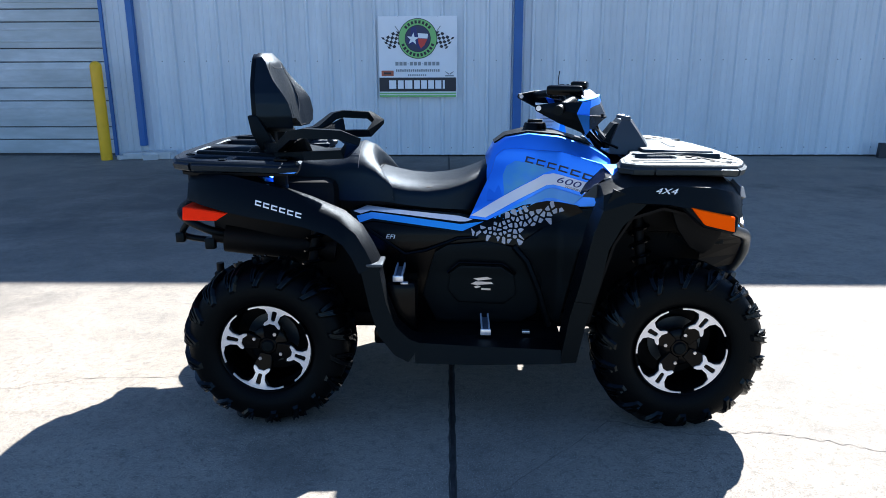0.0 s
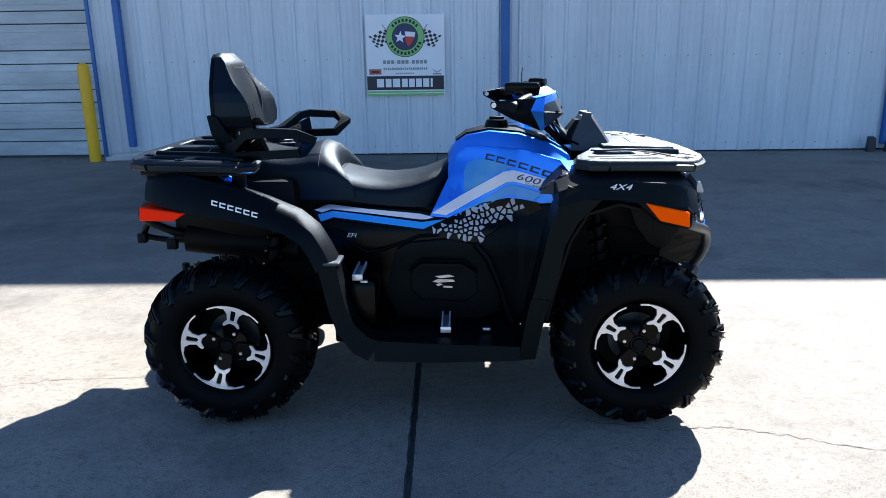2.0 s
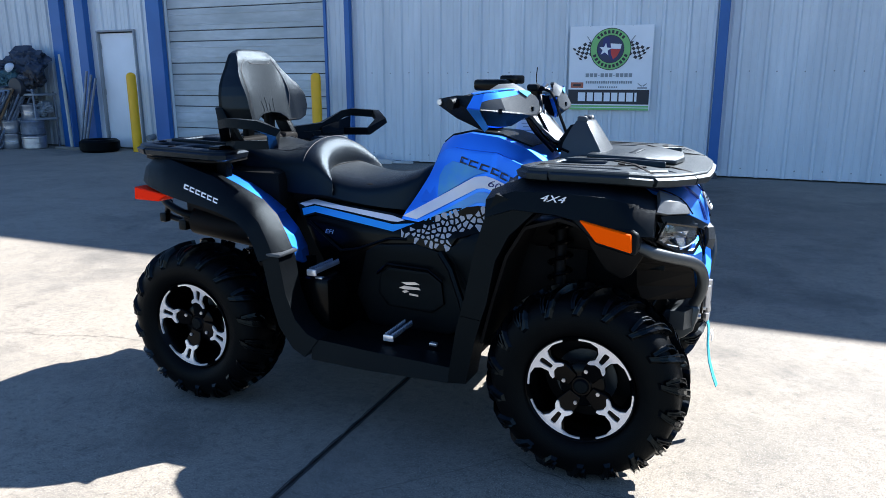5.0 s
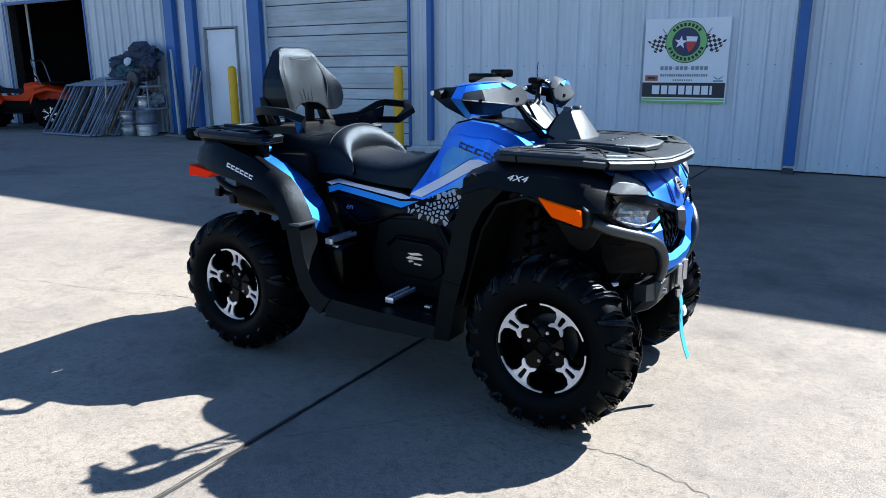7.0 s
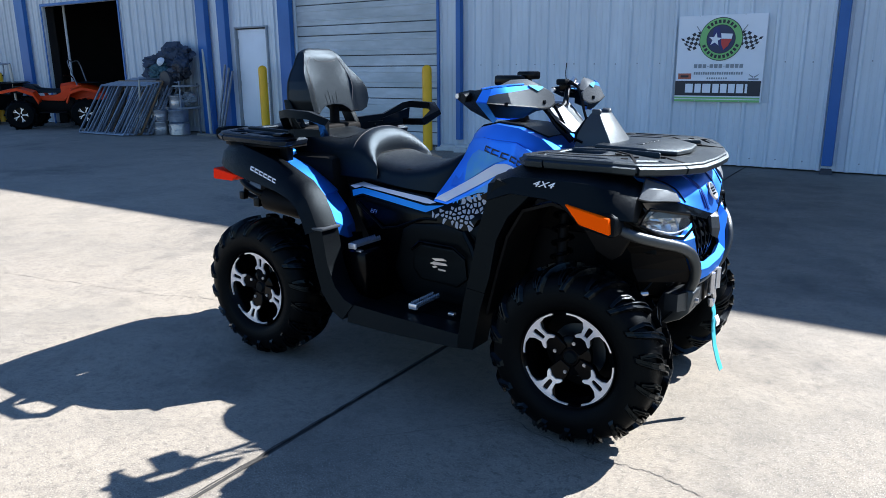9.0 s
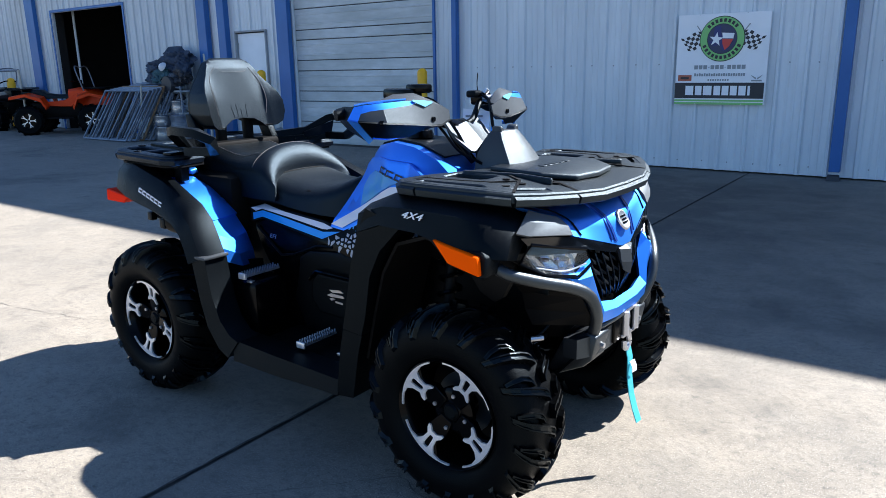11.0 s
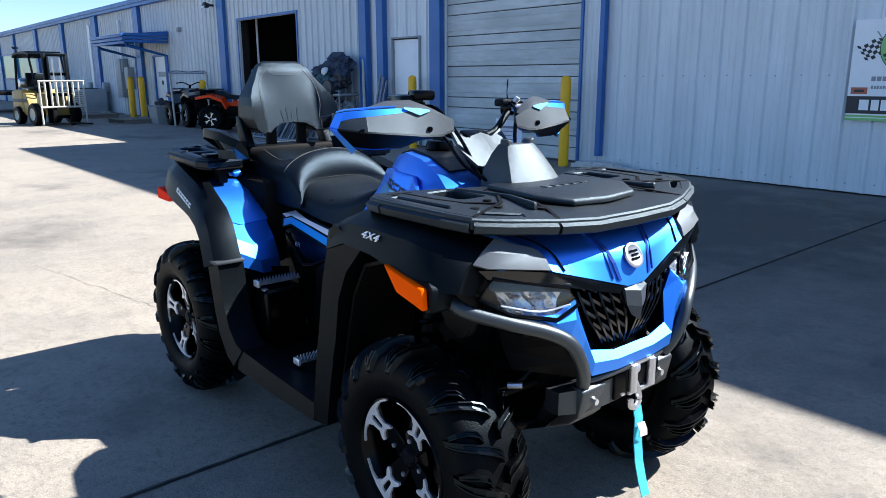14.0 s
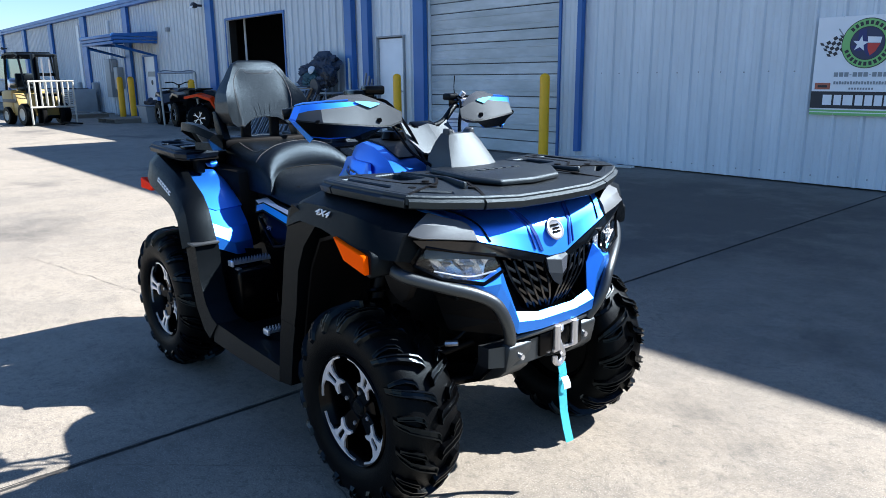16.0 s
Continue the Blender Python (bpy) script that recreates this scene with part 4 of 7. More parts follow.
def seam(table, i0, i1, u, lift=0.002):
    pts = []
    for x, top, w, bottom, *c in table[i0:i1]:
        crown = c[0] if c else 0.012
        pts.append((x, w * u, seat_top(u, top, crown) + lift))
    return tube(pts, 0.0013, 6)


for u in (-0.72, 0.72):
    part("seat_seam", seam(REAR, 4, 10, u), STITCH, atv)
part("seat_seam", tube([(-0.45, 0.224 * u, seat_top(u, 1.008, 0.0535) + 0.001) for u in (-0.96, -0.85, -0.6, -0.3, 0, 0.3, 0.6, 0.85, 0.96)], 0.0013, 6), STITCH, atv)
part("seat_seam", tube([(-0.378, 0.212 * u, seat_top(u, 0.900, 0.012) + 0.002) for u in (-0.94, -0.8, -0.5, 0, 0.5, 0.8, 0.94)], 0.0016, 6), DEEP, atv)
part("seat_base", box((-0.43, 0, 0.80), (0.72, 0.36, 0.10), 0.02), DEEP, atv)


# backrest
def pad_front(y, z):
    wing = min(1.0, abs(y) / 0.21)
    k = max(0.0, min(1.0, (1.355 - z) / 0.19))
    crease = 0.007 * math.exp(-((abs(y) - 0.128) / 0.009) ** 2) * k
    return -0.752 - (z - 1.07) * 0.22 + 0.014 * (1 - min(1.0, abs(y) / 0.11) ** 2) + 0.066 * wing ** 2.2 * k * k * (3 - 2 * k) - crease - 0.025 * max(0, z - 1.325) / 0.04


HALF = [(0.0, 1.364), (0.075, 1.363), (0.110, 1.348), (0.130, 1.318), (0.147, 1.287), (0.172, 1.254), (0.196, 1.216), (0.207, 1.175), (0.207, 1.125), (0.192, 1.082), (0.165, 1.064), (0.118, 1.060), (0.098, 1.078), (0.060, 1.098), (0.0, 1.104)]
PAD = HALF + [(-y, z) for y, z in HALF[-2:0:-1]]


def pad_back(y, z):
    return -0.868 + 0.10 * max(0.0, z - 1.24) + 0.7 * y * y


def pad():
    bm = skin(PAD, pad_front, -0.05, "x", 0.0125, 0.0)
    front = {v for v in bm.verts if v.co.x > pad_front(v.co.y, v.co.z) - 0.02}
    for v in bm.verts:
        if v not in front:
            v.co.x = pad_back(v.co.y, v.co.z)
    rim = [e for e in bm.edges if len(e.link_faces) == 2 and e.calc_face_angle(0) > radians(55)]
    bmesh.ops.bevel(bm, geom=rim, offset=0.032, segments=6, profile=0.5, affect="EDGES", clamp_overlap=True)
    return bm


part("backrest", pad(), VINYL, atv, "black vinyl backrest with side wings", 85)
part("backrest_piping", tube([(pad_front(y * 0.955, z) - 0.004, y * 0.955, 1.20 + (z - 1.20) * 0.955) for y, z in PAD[:12] ], 0.0022, 6, steps=3), DEEP, atv)
part("backrest_piping", tube([(pad_front(y * 0.955, z) - 0.004, -y * 0.955, 1.20 + (z - 1.20) * 0.955) for y, z in PAD[:12] ], 0.0022, 6, steps=3), DEEP, atv)
part("backrest_shell", skin([(y * 0.985, 1.06 + (z - 1.06) * 0.985) for y, z in PAD], lambda y, z: pad_back(y, z) + 0.012, -0.030, "x", 0.05, 0.010), BLACK, atv, "hard black shell behind the backrest")


def on_pad(pts, r=0.0011):
    return tube([(pad_front(y, z) + 0.0006, y, z) for y, z in pts], r, 6, steps=6)


for s in (-1, 1):
    part("backrest_seam", on_pad([(s * 0.090, 1.325), (s * 0.115, 1.298), (s * 0.135, 1.26), (s * 0.142, 1.19), (s * 0.13, 1.11)]), STITCH, atv)
part("backrest_seam", on_pad([(-0.078, 1.334), (-0.066, 1.308), (0.0, 1.304), (0.066, 1.308), (0.078, 1.334)]), STITCH, atv)
for y, h in ((-0.046, 0.045), (-0.024, 0.060), (-0.004, 0.035), (0.022, 0.055)):
    part("backrest_pleat", on_pad([(y, 1.106), (y * 1.08, 1.106 + h * 0.5), (y * 1.2, 1.106 + h)], 0.0009), VINYL, atv)
for s in (-1, 1):
    part("backrest_mount", box((-0.815, s * 0.075, 1.045), (0.035, 0.045, 0.16), 0.010), DEEP, atv)
for s in (-1, 1):
    part("backrest_arm", prism([(-0.874, 1.13), (-0.835, 1.13), (-0.765, 1.005), (-0.83, 0.995), (-0.862, 1.06)], "y", s * 0.175, s * 0.212, 0.006, 2), BLACK, atv)
part("backrest_foot", box((-0.815, 0, 0.985), (0.12, 0.42, 0.045), 0.015), DEEP, atv)


def bar(points, wide, tall, bev=0.006):
    """A flat-sided bar with sharp bends through the points."""
    p = [Vector(q) for q in points]
    rings = []
    for i, q in enumerate(p):
        d0 = (q - p[i - 1]).normalized() if i else (p[1] - q).normalized()
        d1 = (p[i + 1] - q).normalized() if i < len(p) - 1 else d0
        d = (d0 + d1).normalized()
        side_ = d.cross(Vector((0, 0, 1))).normalized()
        up = side_.cross(d)
        k = 1 / max(0.5, math.sqrt((1 + d0.dot(d1)) / 2))
        rings.append([q + side_ * a * wide * k / 2 + up * b * tall / 2 for a, b in ((-1, -1), (-1, 1), (1, 1), (1, -1))])
    return bevel(ring_loft(rings), bev, 2, 35)


both("grab_handle", lambda: bar([(-0.8, -0.2, 1.01), (-0.716, -0.345, 1.024), (-0.651, -0.432, 1.078), (-0.606, -0.446, 1.087), (-0.481, -0.446, 1.081), (-0.434, -0.418, 1.052), (-0.476, -0.372, 1.004), (-0.616, -0.39, 1.0), (-0.706, -0.33, 0.988), (-0.8, -0.21, 0.985)], 0.036, 0.033, 0.012), BLACK, label="black angular grab handle")
both("handle_fairing", lambda: bevel(ring_loft([[(x, y + dy, z + dz) for dy, dz in ((-0.02, -0.03), (-0.028, 0.008), (0.02, 0.018), (0.04, -0.03))] for x, y, z in ((-0.88, -0.17, 0.985), (-0.83, -0.182, 0.988), (-0.78, -0.192, 0.99))]), 0.008, 2, 25), BLACK)


# racks
def slot(x0, x1, y0, y1, c=0.012):
    return [(x0 + c, y0), (x1 - c, y0), (x1, y0 + c), (x1, y1 - c), (x1 - c, y1), (x0 + c, y1), (x0, y1 - c), (x0, y0 + c)]


rear_out = [(-1.135, -0.22), (-1.12, -0.34), (-1.085, -0.42), (-1.02, -0.455), (-0.70, -0.465), (-0.645, -0.44), (-0.66, -0.30), (-0.82, -0.24), (-0.82, 0.24), (-0.66, 0.30), (-0.645, 0.44), (-0.70, 0.465), (-1.02, 0.455), (-1.085, 0.42), (-1.12, 0.34), (-1.135, 0.22)]
rear_holes = [slot(-1.05, -0.92, s * 0.36 - 0.055, s * 0.36 + 0.045) for s in (-1, 1)] + [slot(-0.88, -0.74, s * 0.37 - 0.050, s * 0.37 + 0.045) for s in (-1, 1)] + [slot(-1.09, -0.90, s * 0.13 - 0.09, s * 0.13 + 0.09) for s in (-1, 1)]
RIM = ((-0.040, 0.0015), (-0.016, 0.0015), (0.011, -0.016), (0.006, -0.034), (-0.004, -0.039), (-0.034, -0.039))


def sweep(path, prof):
    """A profile (outwards, up) carried along a path seen from above, mitred at the corners."""
    p = [Vector(q) for q in path]
    rings = []
    for i, q in enumerate(p):
        d0 = (q - p[i - 1]) if i else (p[1] - q)
        d1 = (p[i + 1] - q) if i < len(p) - 1 else d0
        n0, n1 = (Vector((-d.y, d.x, 0)).normalized() for d in (d0, d1))
        m = (n0 + n1) / max(0.4, 1 + n0.dot(n1))
        rings.append([q + m * o + Vector((0, 0, u)) for o, u in prof])
    return bevel(ring_loft(rings), 0.0025, 1, 20)


def rim_parts(outline, zf, owner, stretches, mats):
    """Rim stretches on the near side and their mirror images."""
    for (i, j, trim0, trim1), mat in zip(stretches, mats):
        pts = [Vector((x, y, zf(x, y))) for x, y in outline[i:j]]
        pts[0] = pts[0].lerp(pts[1], trim0)
        pts[-1] = pts[-1].lerp(pts[-2], trim1)
        part("rack_rim", sweep(pts, RIM), mat, owner, smooth=14)
        part("rack_rim", sweep([Vector((q.x, -q.y, q.z)) for q in pts][::-1], RIM), mat, owner, smooth=14)


rack = part("rear_rack", prism(rear_out, "z", 0.930, 0.962, 0.005, 1, rear_holes), REARRACK, atv, "black slotted rear rack")
part("tail_filler", prism([(-1.07, -0.36), (-1.03, -0.41), (-0.86, -0.42), (-0.86, 0.42), (-1.03, 0.41), (-1.07, 0.36)], "z", 0.865, 0.934, 0.008, 1), DEEP, atv)
part("rack_tray", prism([(x * 0.955 - 0.030, y * 0.97) for x, y in rear_out], "z", 0.934, 0.944), DEEP, atv)
rack.matrix_basis = pose(-0.65, 0, 0.980, 0, 1.6, 0) @ pose(0.65, 0, -0.962)
rear_near = [(-1.135, 0.0)] + rear_out[0:8]
rim_parts(rear_near[::-1], lambda x, y: 0.962 + 0.0 * x, rack, ((0, 5, 0, 0.02), (4, 9, 0.02, 0)), (REARRACK, REARRACK))
for s in (-1, 1):
    part("rack_pad", box((-0.70, s * 0.40, 0.968), (0.05, 0.07, 0.014), 0.004), GLOSS, rack)
    part("rack_rib", prism([(-1.06, s * 0.245), (-1.06, s * 0.275), (-0.72, s * 0.30), (-0.72, s * 0.275)], "z", 0.955, 0.974, 0.004, 1), BLACK, rack)
    for x in (-0.72, -1.0):
        part("rear_rack_bracket", box((x, s * 0.36, 0.905), (0.05, 0.04, 0.07), 0.008), DEEP, atv)
    for x, y in ((-0.91, 0.43), (-1.07, 0.31), (-0.70, 0.345)):
        part("tie_hole", lathe([(0.008, 0.004), (0.015, 0.004), (0.017, 0), (0.008, -0.01)], 14, "z"), GLOSS, rack).location = (x, s * y, 0.963)

front_out = [(1.055, 0.0), (1.05, -0.16), (1.02, -0.27), (0.968, -0.393), (0.922, -0.468), (0.855, -0.498), (0.62, -0.508), (0.555, -0.50), (0.515, -0.455), (0.53, -0.36), (0.60, -0.20), (0.62, -0.12), (0.62, 0.12), (0.60, 0.20), (0.53, 0.36), (0.515, 0.455), (0.555, 0.50), (0.62, 0.508), (0.855, 0.498), (0.922, 0.468), (0.968, 0.393), (1.02, 0.27), (1.05, 0.16)]


def front_z(x, y):
    return 0.982 - 0.028 * max(0.0, (x - 0.80) / 0.25) ** 1.5


front_holes = []
for s in (-1, 1):
    front_holes += [[(x, s * y) for x, y in loop] for loop in ([(0.60, 0.440), (0.80, 0.432), (0.825, 0.452), (0.815, 0.468), (0.60, 0.476)], slot(0.60, 0.75, 0.255, 0.345), [(0.885, 0.408), (0.905, 0.428), (0.968, 0.338), (0.945, 0.325)])]


def front_rack():
    bm = prism(front_out, "z", -0.030, 0.0, 0.004, 1, front_holes)
    for v in bm.verts:
        v.co.z += front_z(v.co.x, v.co.y)
    return bm


rack = part("front_rack", front_rack(), RACK, atv, "black moulded front rack with tie-down slots", 14)
rim_parts(front_out[:10], front_z, rack, ((0, 3, 0, 0.03), (2, 5, 0.03, 0.06), (4, 7, 0.06, 0.02), (6, 10, 0.02, 0)), (RACK, RACK, RACK, RACK))
for s in (-1, 1):
    part("rack_rib", prism([(0.60, s * 0.235), (0.62, s * 0.255), (0.80, s * 0.225), (0.93, s * 0.265), (0.93, s * 0.252), (0.80, s * 0.212)], "z", 0.968, 0.988, 0.003, 1), RACK, rack)
    for x, y in ((0.575, 0.43), (0.855, 0.395), (0.93, 0.235), (0.80, 0.30), (0.87, 0.33), (0.66, 0.215)):
        part("tie_hole", cyl((x, s * y, front_z(x, y) - 0.006), (x, s * y, front_z(x, y) + 0.0012), 0.0115, 12), DEEP, rack)
    part("rack_stay", box((0.93, s * 0.20, 0.915), (0.025, 0.02, 0.09), 0.004), BLACK, atv)
    part("rack_stay", box((0.62, s * 0.40, 0.955), (0.03, 0.03, 0.05), 0.004), BLACK, atv)
lid = prism([(0.66, -0.17), (0.66, 0.17), (0.86, 0.20), (0.95, 0.13), (0.965, 0.0), (0.95, -0.13), (0.86, -0.20)], "z", 0.0, 0.018, 0.007, 2)
for v in lid.verts:
    v.co.z += front_z(v.co.x, v.co.y) - 0.004


def groove(path, w=0.0045):
    """A dark joint between two mouldings of the rack."""
    rows = []
    for k, (x, y) in enumerate(path):
        a, b = Vector(path[max(0, k - 1)]), Vector(path[min(len(path) - 1, k + 1)])
        d = (b - a).normalized()
        rows.append([(x - d.y * q * w, y + d.x * q * w, front_z(x, y) + 0.0014) for q in (-1, 1)])
    return sheet(rows, 0.003)


for s in (-1, 1):
    for run in ([(0.675, 0.190), (0.76, 0.222), (0.84, 0.290), (0.885, 0.390), (0.915, 0.455)], [(0.875, 0.205), (0.95, 0.232), (1.012, 0.266)], [(0.56, 0.395), (0.70, 0.392), (0.79, 0.375), (0.845, 0.300)]):
        part("rack_groove", groove([(x, s * y) for x, y in run]), DEEP, rack, smooth=0)
liner = prism([(0.60 + (x - 0.60) * 0.94, y * 0.95) for x, y in front_out], "z", -0.044, -0.036)
for v in liner.verts:
    v.co.z += front_z(v.co.x, v.co.y)
part("rack_liner", liner, DEEP, rack)
part("storage_lid", lid, RACK, rack, "moulded storage lid in the rack")
for k in range(5):
    part("lid_mark", box((0.80 + 0.002 * k, -0.072 + k * 0.036, 0.9945), (0.024, 0.026, 0.004), 0.001, 1), RACK, rack)

# cowl on the rack behind the lid
cowl = ring_loft([[(b, -wb, z), (b, wb, z), (f, wf, z), (f + 0.016, wf * 0.5, z), (f + 0.016, -wf * 0.5, z), (f, -wf, z)] for b, wb, f, wf, z in
                  ((0.548, 0.090, 0.712, 0.112, 0.965), (0.556, 0.084, 0.680, 0.092, 1.02), (0.580, 0.072, 0.648, 0.072, 1.07), (0.597, 0.060, 0.630, 0.055, 1.098))])
part("cowl", bevel(cowl, 0.008, 2, 20), GREY, atv, "dark grey plastic cowl before the handlebar")
for s in (-1, 1):
    part("cowl_tip", prism([(s * 0.028, 1.092), (s * 0.060, 1.092), (s * 0.056, 1.115), (s * 0.040, 1.110)], "x", 0.598, 0.634, 0.004, 1), GREY, atv)
part("cowl_back", bevel(ring_loft([[(0.530, -0.055, 0.985), (0.530, 0.055, 0.985), (0.56, 0.06, 0.985), (0.56, -0.06, 0.985)], [(0.530, -0.05, 1.025), (0.530, 0.05, 1.025), (0.575, 0.055, 1.03), (0.575, -0.055, 1.03)], [(0.572, -0.042, 1.082), (0.572, 0.042, 1.082), (0.60, 0.045, 1.085), (0.60, -0.045, 1.085)]]), 0.006, 2, 25), BLACK, atv)


# fenders
def front_fender():
    secs = [(0.44, [(-0.40, 0.90), (-0.50, 0.908), (-0.560, 0.885), (-0.572, 0.83), (-0.52, 0.81), (-0.40, 0.84)]),
            (0.53, [(-0.38, 0.948), (-0.49, 0.945), (-0.556, 0.915), (-0.575, 0.862), (-0.52, 0.847), (-0.38, 0.90)]),
            (0.66, [(-0.40, 0.958), (-0.49, 0.950), (-0.560, 0.918), (-0.578, 0.856), (-0.52, 0.840), (-0.40, 0.90)]),
            (0.80, [(-0.41, 0.948), (-0.48, 0.942), (-0.561, 0.912), (-0.579, 0.828), (-0.52, 0.812), (-0.41, 0.89)]),
            (0.885, [(-0.415, 0.932), (-0.46, 0.924), (-0.545, 0.894), (-0.572, 0.808), (-0.51, 0.792), (-0.41, 0.87)]),
            (0.935, [(-0.41, 0.892), (-0.44, 0.886), (-0.495, 0.862), (-0.520, 0.800), (-0.47, 0.788), (-0.41, 0.85)])]
    return bevel(ring_loft([[(x, y, z) for y, z in r] for x, r in secs]), 0.010, 3, 25)


both("front_brow", lambda: sheet([[(0.938, -0.478, 0.866), (0.944, -0.452, 0.896), (0.932, -0.402, 0.918)], [(0.967, -0.455, 0.858), (0.968, -0.420, 0.890), (0.955, -0.370, 0.905)],
                                   [(0.998, -0.372, 0.848), (0.990, -0.352, 0.880), (0.978, -0.320, 0.890)], [(1.018, -0.291, 0.836), (1.004, -0.296, 0.862), (0.984, -0.302, 0.880)]], 0.014), CHARCOAL, label="charcoal brow over the headlight", smooth=30)
both("front_fender", front_fender, BLACK, label="matt black front fender")


def leg(levels, y0, y1):
    return bevel(ring_loft([[(l[0], y0, l[1]), (r[0], y0 + 0.012, r[1]), (r[0], y1, r[1]), (l[0], y1, l[1])] for l, r in levels]), 0.010, 2, 25)


both("fender_leg", lambda: leg([((0.312, 0.262), (0.374, 0.262)), ((0.341, 0.44), (0.404, 0.417)), ((0.356, 0.50), (0.424, 0.487))], -0.565, -0.44), BLACK)
both("fender_leg", lambda: leg([((0.357, 0.503), (0.425, 0.490)), ((0.372, 0.56), (0.444, 0.55)), ((0.408, 0.733), (0.470, 0.69)), ((0.440, 0.83), (0.513, 0.775)), ((0.475, 0.905), (0.60, 0.862))], -0.568, -0.42), BLACK)
both("inner_arch", lambda: sheet([[(x, y, z) for y in (-0.52, -0.28)] for x, z in ((0.41, 0.40), (0.45, 0.56), (0.49, 0.70), (0.55, 0.80), (0.66, 0.835), (0.80, 0.80))], 0.01), DEEP)
both("side_scoop", lambda: sheet([[(0.400, -0.305, 0.845), (0.402, -0.360, 0.866), (0.405, -0.430, 0.876)], [(0.420, -0.300, 0.880), (0.425, -0.360, 0.890), (0.430, -0.435, 0.895)], [(0.480, -0.300, 0.940), (0.478, -0.360, 0.938), (0.470, -0.430, 0.925)],
                                   [(0.545, -0.315, 0.952), (0.545, -0.365, 0.948), (0.540, -0.425, 0.935)]], 0.010), BLACK, label="black plastic cover between tank and fender", smooth=15)
both("scoop_plate", lambda: slab([(0.392, -0.425, 0.852), (0.428, -0.441, 0.897), (0.452, -0.441, 0.905), (0.500, -0.432, 0.868), (0.470, -0.440, 0.850)], (0.0, 0.012, 0.004), 0.003), GREY, label="grey plastic plate beside the tank")
both("scoop_plate", lambda: slab([(0.462, -0.440, 0.918), (0.486, -0.436, 0.926), (0.555, -0.436, 0.880), (0.530, -0.442, 0.868)], (0.0, 0.012, 0.004), 0.003), GREY, label="grey plastic plate beside the tank")
both("rack_apron", lambda: sheet([[(0.480, -0.30, 0.955), (0.484, -0.37, 0.948), (0.500, -0.425, 0.928)], [(0.560, -0.32, 0.958), (0.562, -0.38, 0.950), (0.572, -0.43, 0.925)]], 0.008), BLUE, label="blue painted panel under the rack", smooth=15)
both("front_cheek", lambda: prism([(0.715, 0.800), (0.88, 0.800), (0.905, 0.765), (0.900, 0.715), (0.870, 0.660), (0.840, 0.640), (0.790, 0.665), (0.740, 0.735)], "y", -0.435, -0.405, 0.008, 2), DEEP, label="black inner panel under the reflector")
both("reflector_mount", lambda: prism([(0.70, 0.85), (0.885, 0.828), (0.904, 0.812), (0.902, 0.758), (0.889, 0.750), (0.785, 0.774)], "y", -0.574, -0.50, 0.005, 1), BLACK)
both("side_reflector", lambda: prism([(0.735, 0.847), (0.884, 0.815), (0.888, 0.762), (0.786, 0.786)], "y", -0.590, -0.568, 0.003, 1), ORANGE, label="orange side reflector")
part("drive_mark", text_bm("4X4", 0.028, Matrix.Translation((0.648, -0.5685, 0.900)) @ pose(0, 0, 0, 90 - 16, 0, 0) @ Matrix.Rotation(radians(-2), 4, "Z") @ Matrix.Diagonal((1.55, 1, 1, 1)), 0.002, 0.35), SIGNW, atv, "white figures 4X4 on the fender", smooth=0)


def rear_fender():
    lv = [((-1.040, 0.926), (-1.030, 0.858), -0.450, -0.36), ((-0.985, 0.942), (-0.97, 0.845), -0.487, -0.37), ((-0.88, 0.942), (-0.87, 0.822), -0.512, -0.385), ((-0.77, 0.916), (-0.77, 0.803), -0.522, -0.405),
          ((-0.66, 0.889), (-0.68, 0.790), -0.529, -0.43), ((-0.588, 0.860), (-0.60, 0.775), -0.536, -0.445), ((-0.47, 0.811), (-0.51, 0.750), -0.550, -0.455), ((-0.405, 0.758), (-0.455, 0.715), -0.560, -0.462),
          ((-0.368, 0.695), (-0.422, 0.668), -0.568, -0.466), ((-0.340, 0.635), (-0.400, 0.615), -0.571, -0.468)]
    return bevel(ring_loft([[(t[0], a + 0.038, t[1]), (t[0] * 0.7 + b[0] * 0.3, a + 0.004, t[1] * 0.7 + b[1] * 0.3), (b[0] - 0.008, a - 0.016, b[1] - 0.006), (b[0], c, b[1]), (t[0], c, t[1] - (0.008 if t[0] < -0.62 else 0.0))] for t, b, a, c in lv]), 0.007, 3, 25)


both("rear_fender", rear_fender, BLACK, label="matt black rear fender")
both("rear_fender_leg", lambda: leg([((-0.403, 0.615), (-0.342, 0.635)), ((-0.375, 0.47), (-0.318, 0.49)), ((-0.345, 0.37), (-0.283, 0.40)), ((-0.29, 0.295), (-0.235, 0.352)), ((-0.24, 0.268), (-0.19, 0.336))], -0.573, -0.462), BLACK)
both("leg_cap", lambda: box((-0.362, -0.518, 0.634), (0.074, 0.112, 0.012), 0.004), GREY)
both("running_board", lambda: leg([((-0.215, 0.262), (-0.215, 0.338)), ((0.0, 0.256), (0.0, 0.325)), ((0.318, 0.262), (0.318, 0.312))], -0.568, -0.45), BLACK)
both("foot_well", lambda: box((0.06, -0.34, 0.288), (0.56, 0.27, 0.03), 0.008), DEEP)
both("passenger_step", lambda: join(box((-0.285, -0.355, 0.41), (0.14, 0.17, 0.23), 0.02), box((-0.30, -0.33, 0.31), (0.16, 0.20, 0.06), 0.01)), GLOSS)


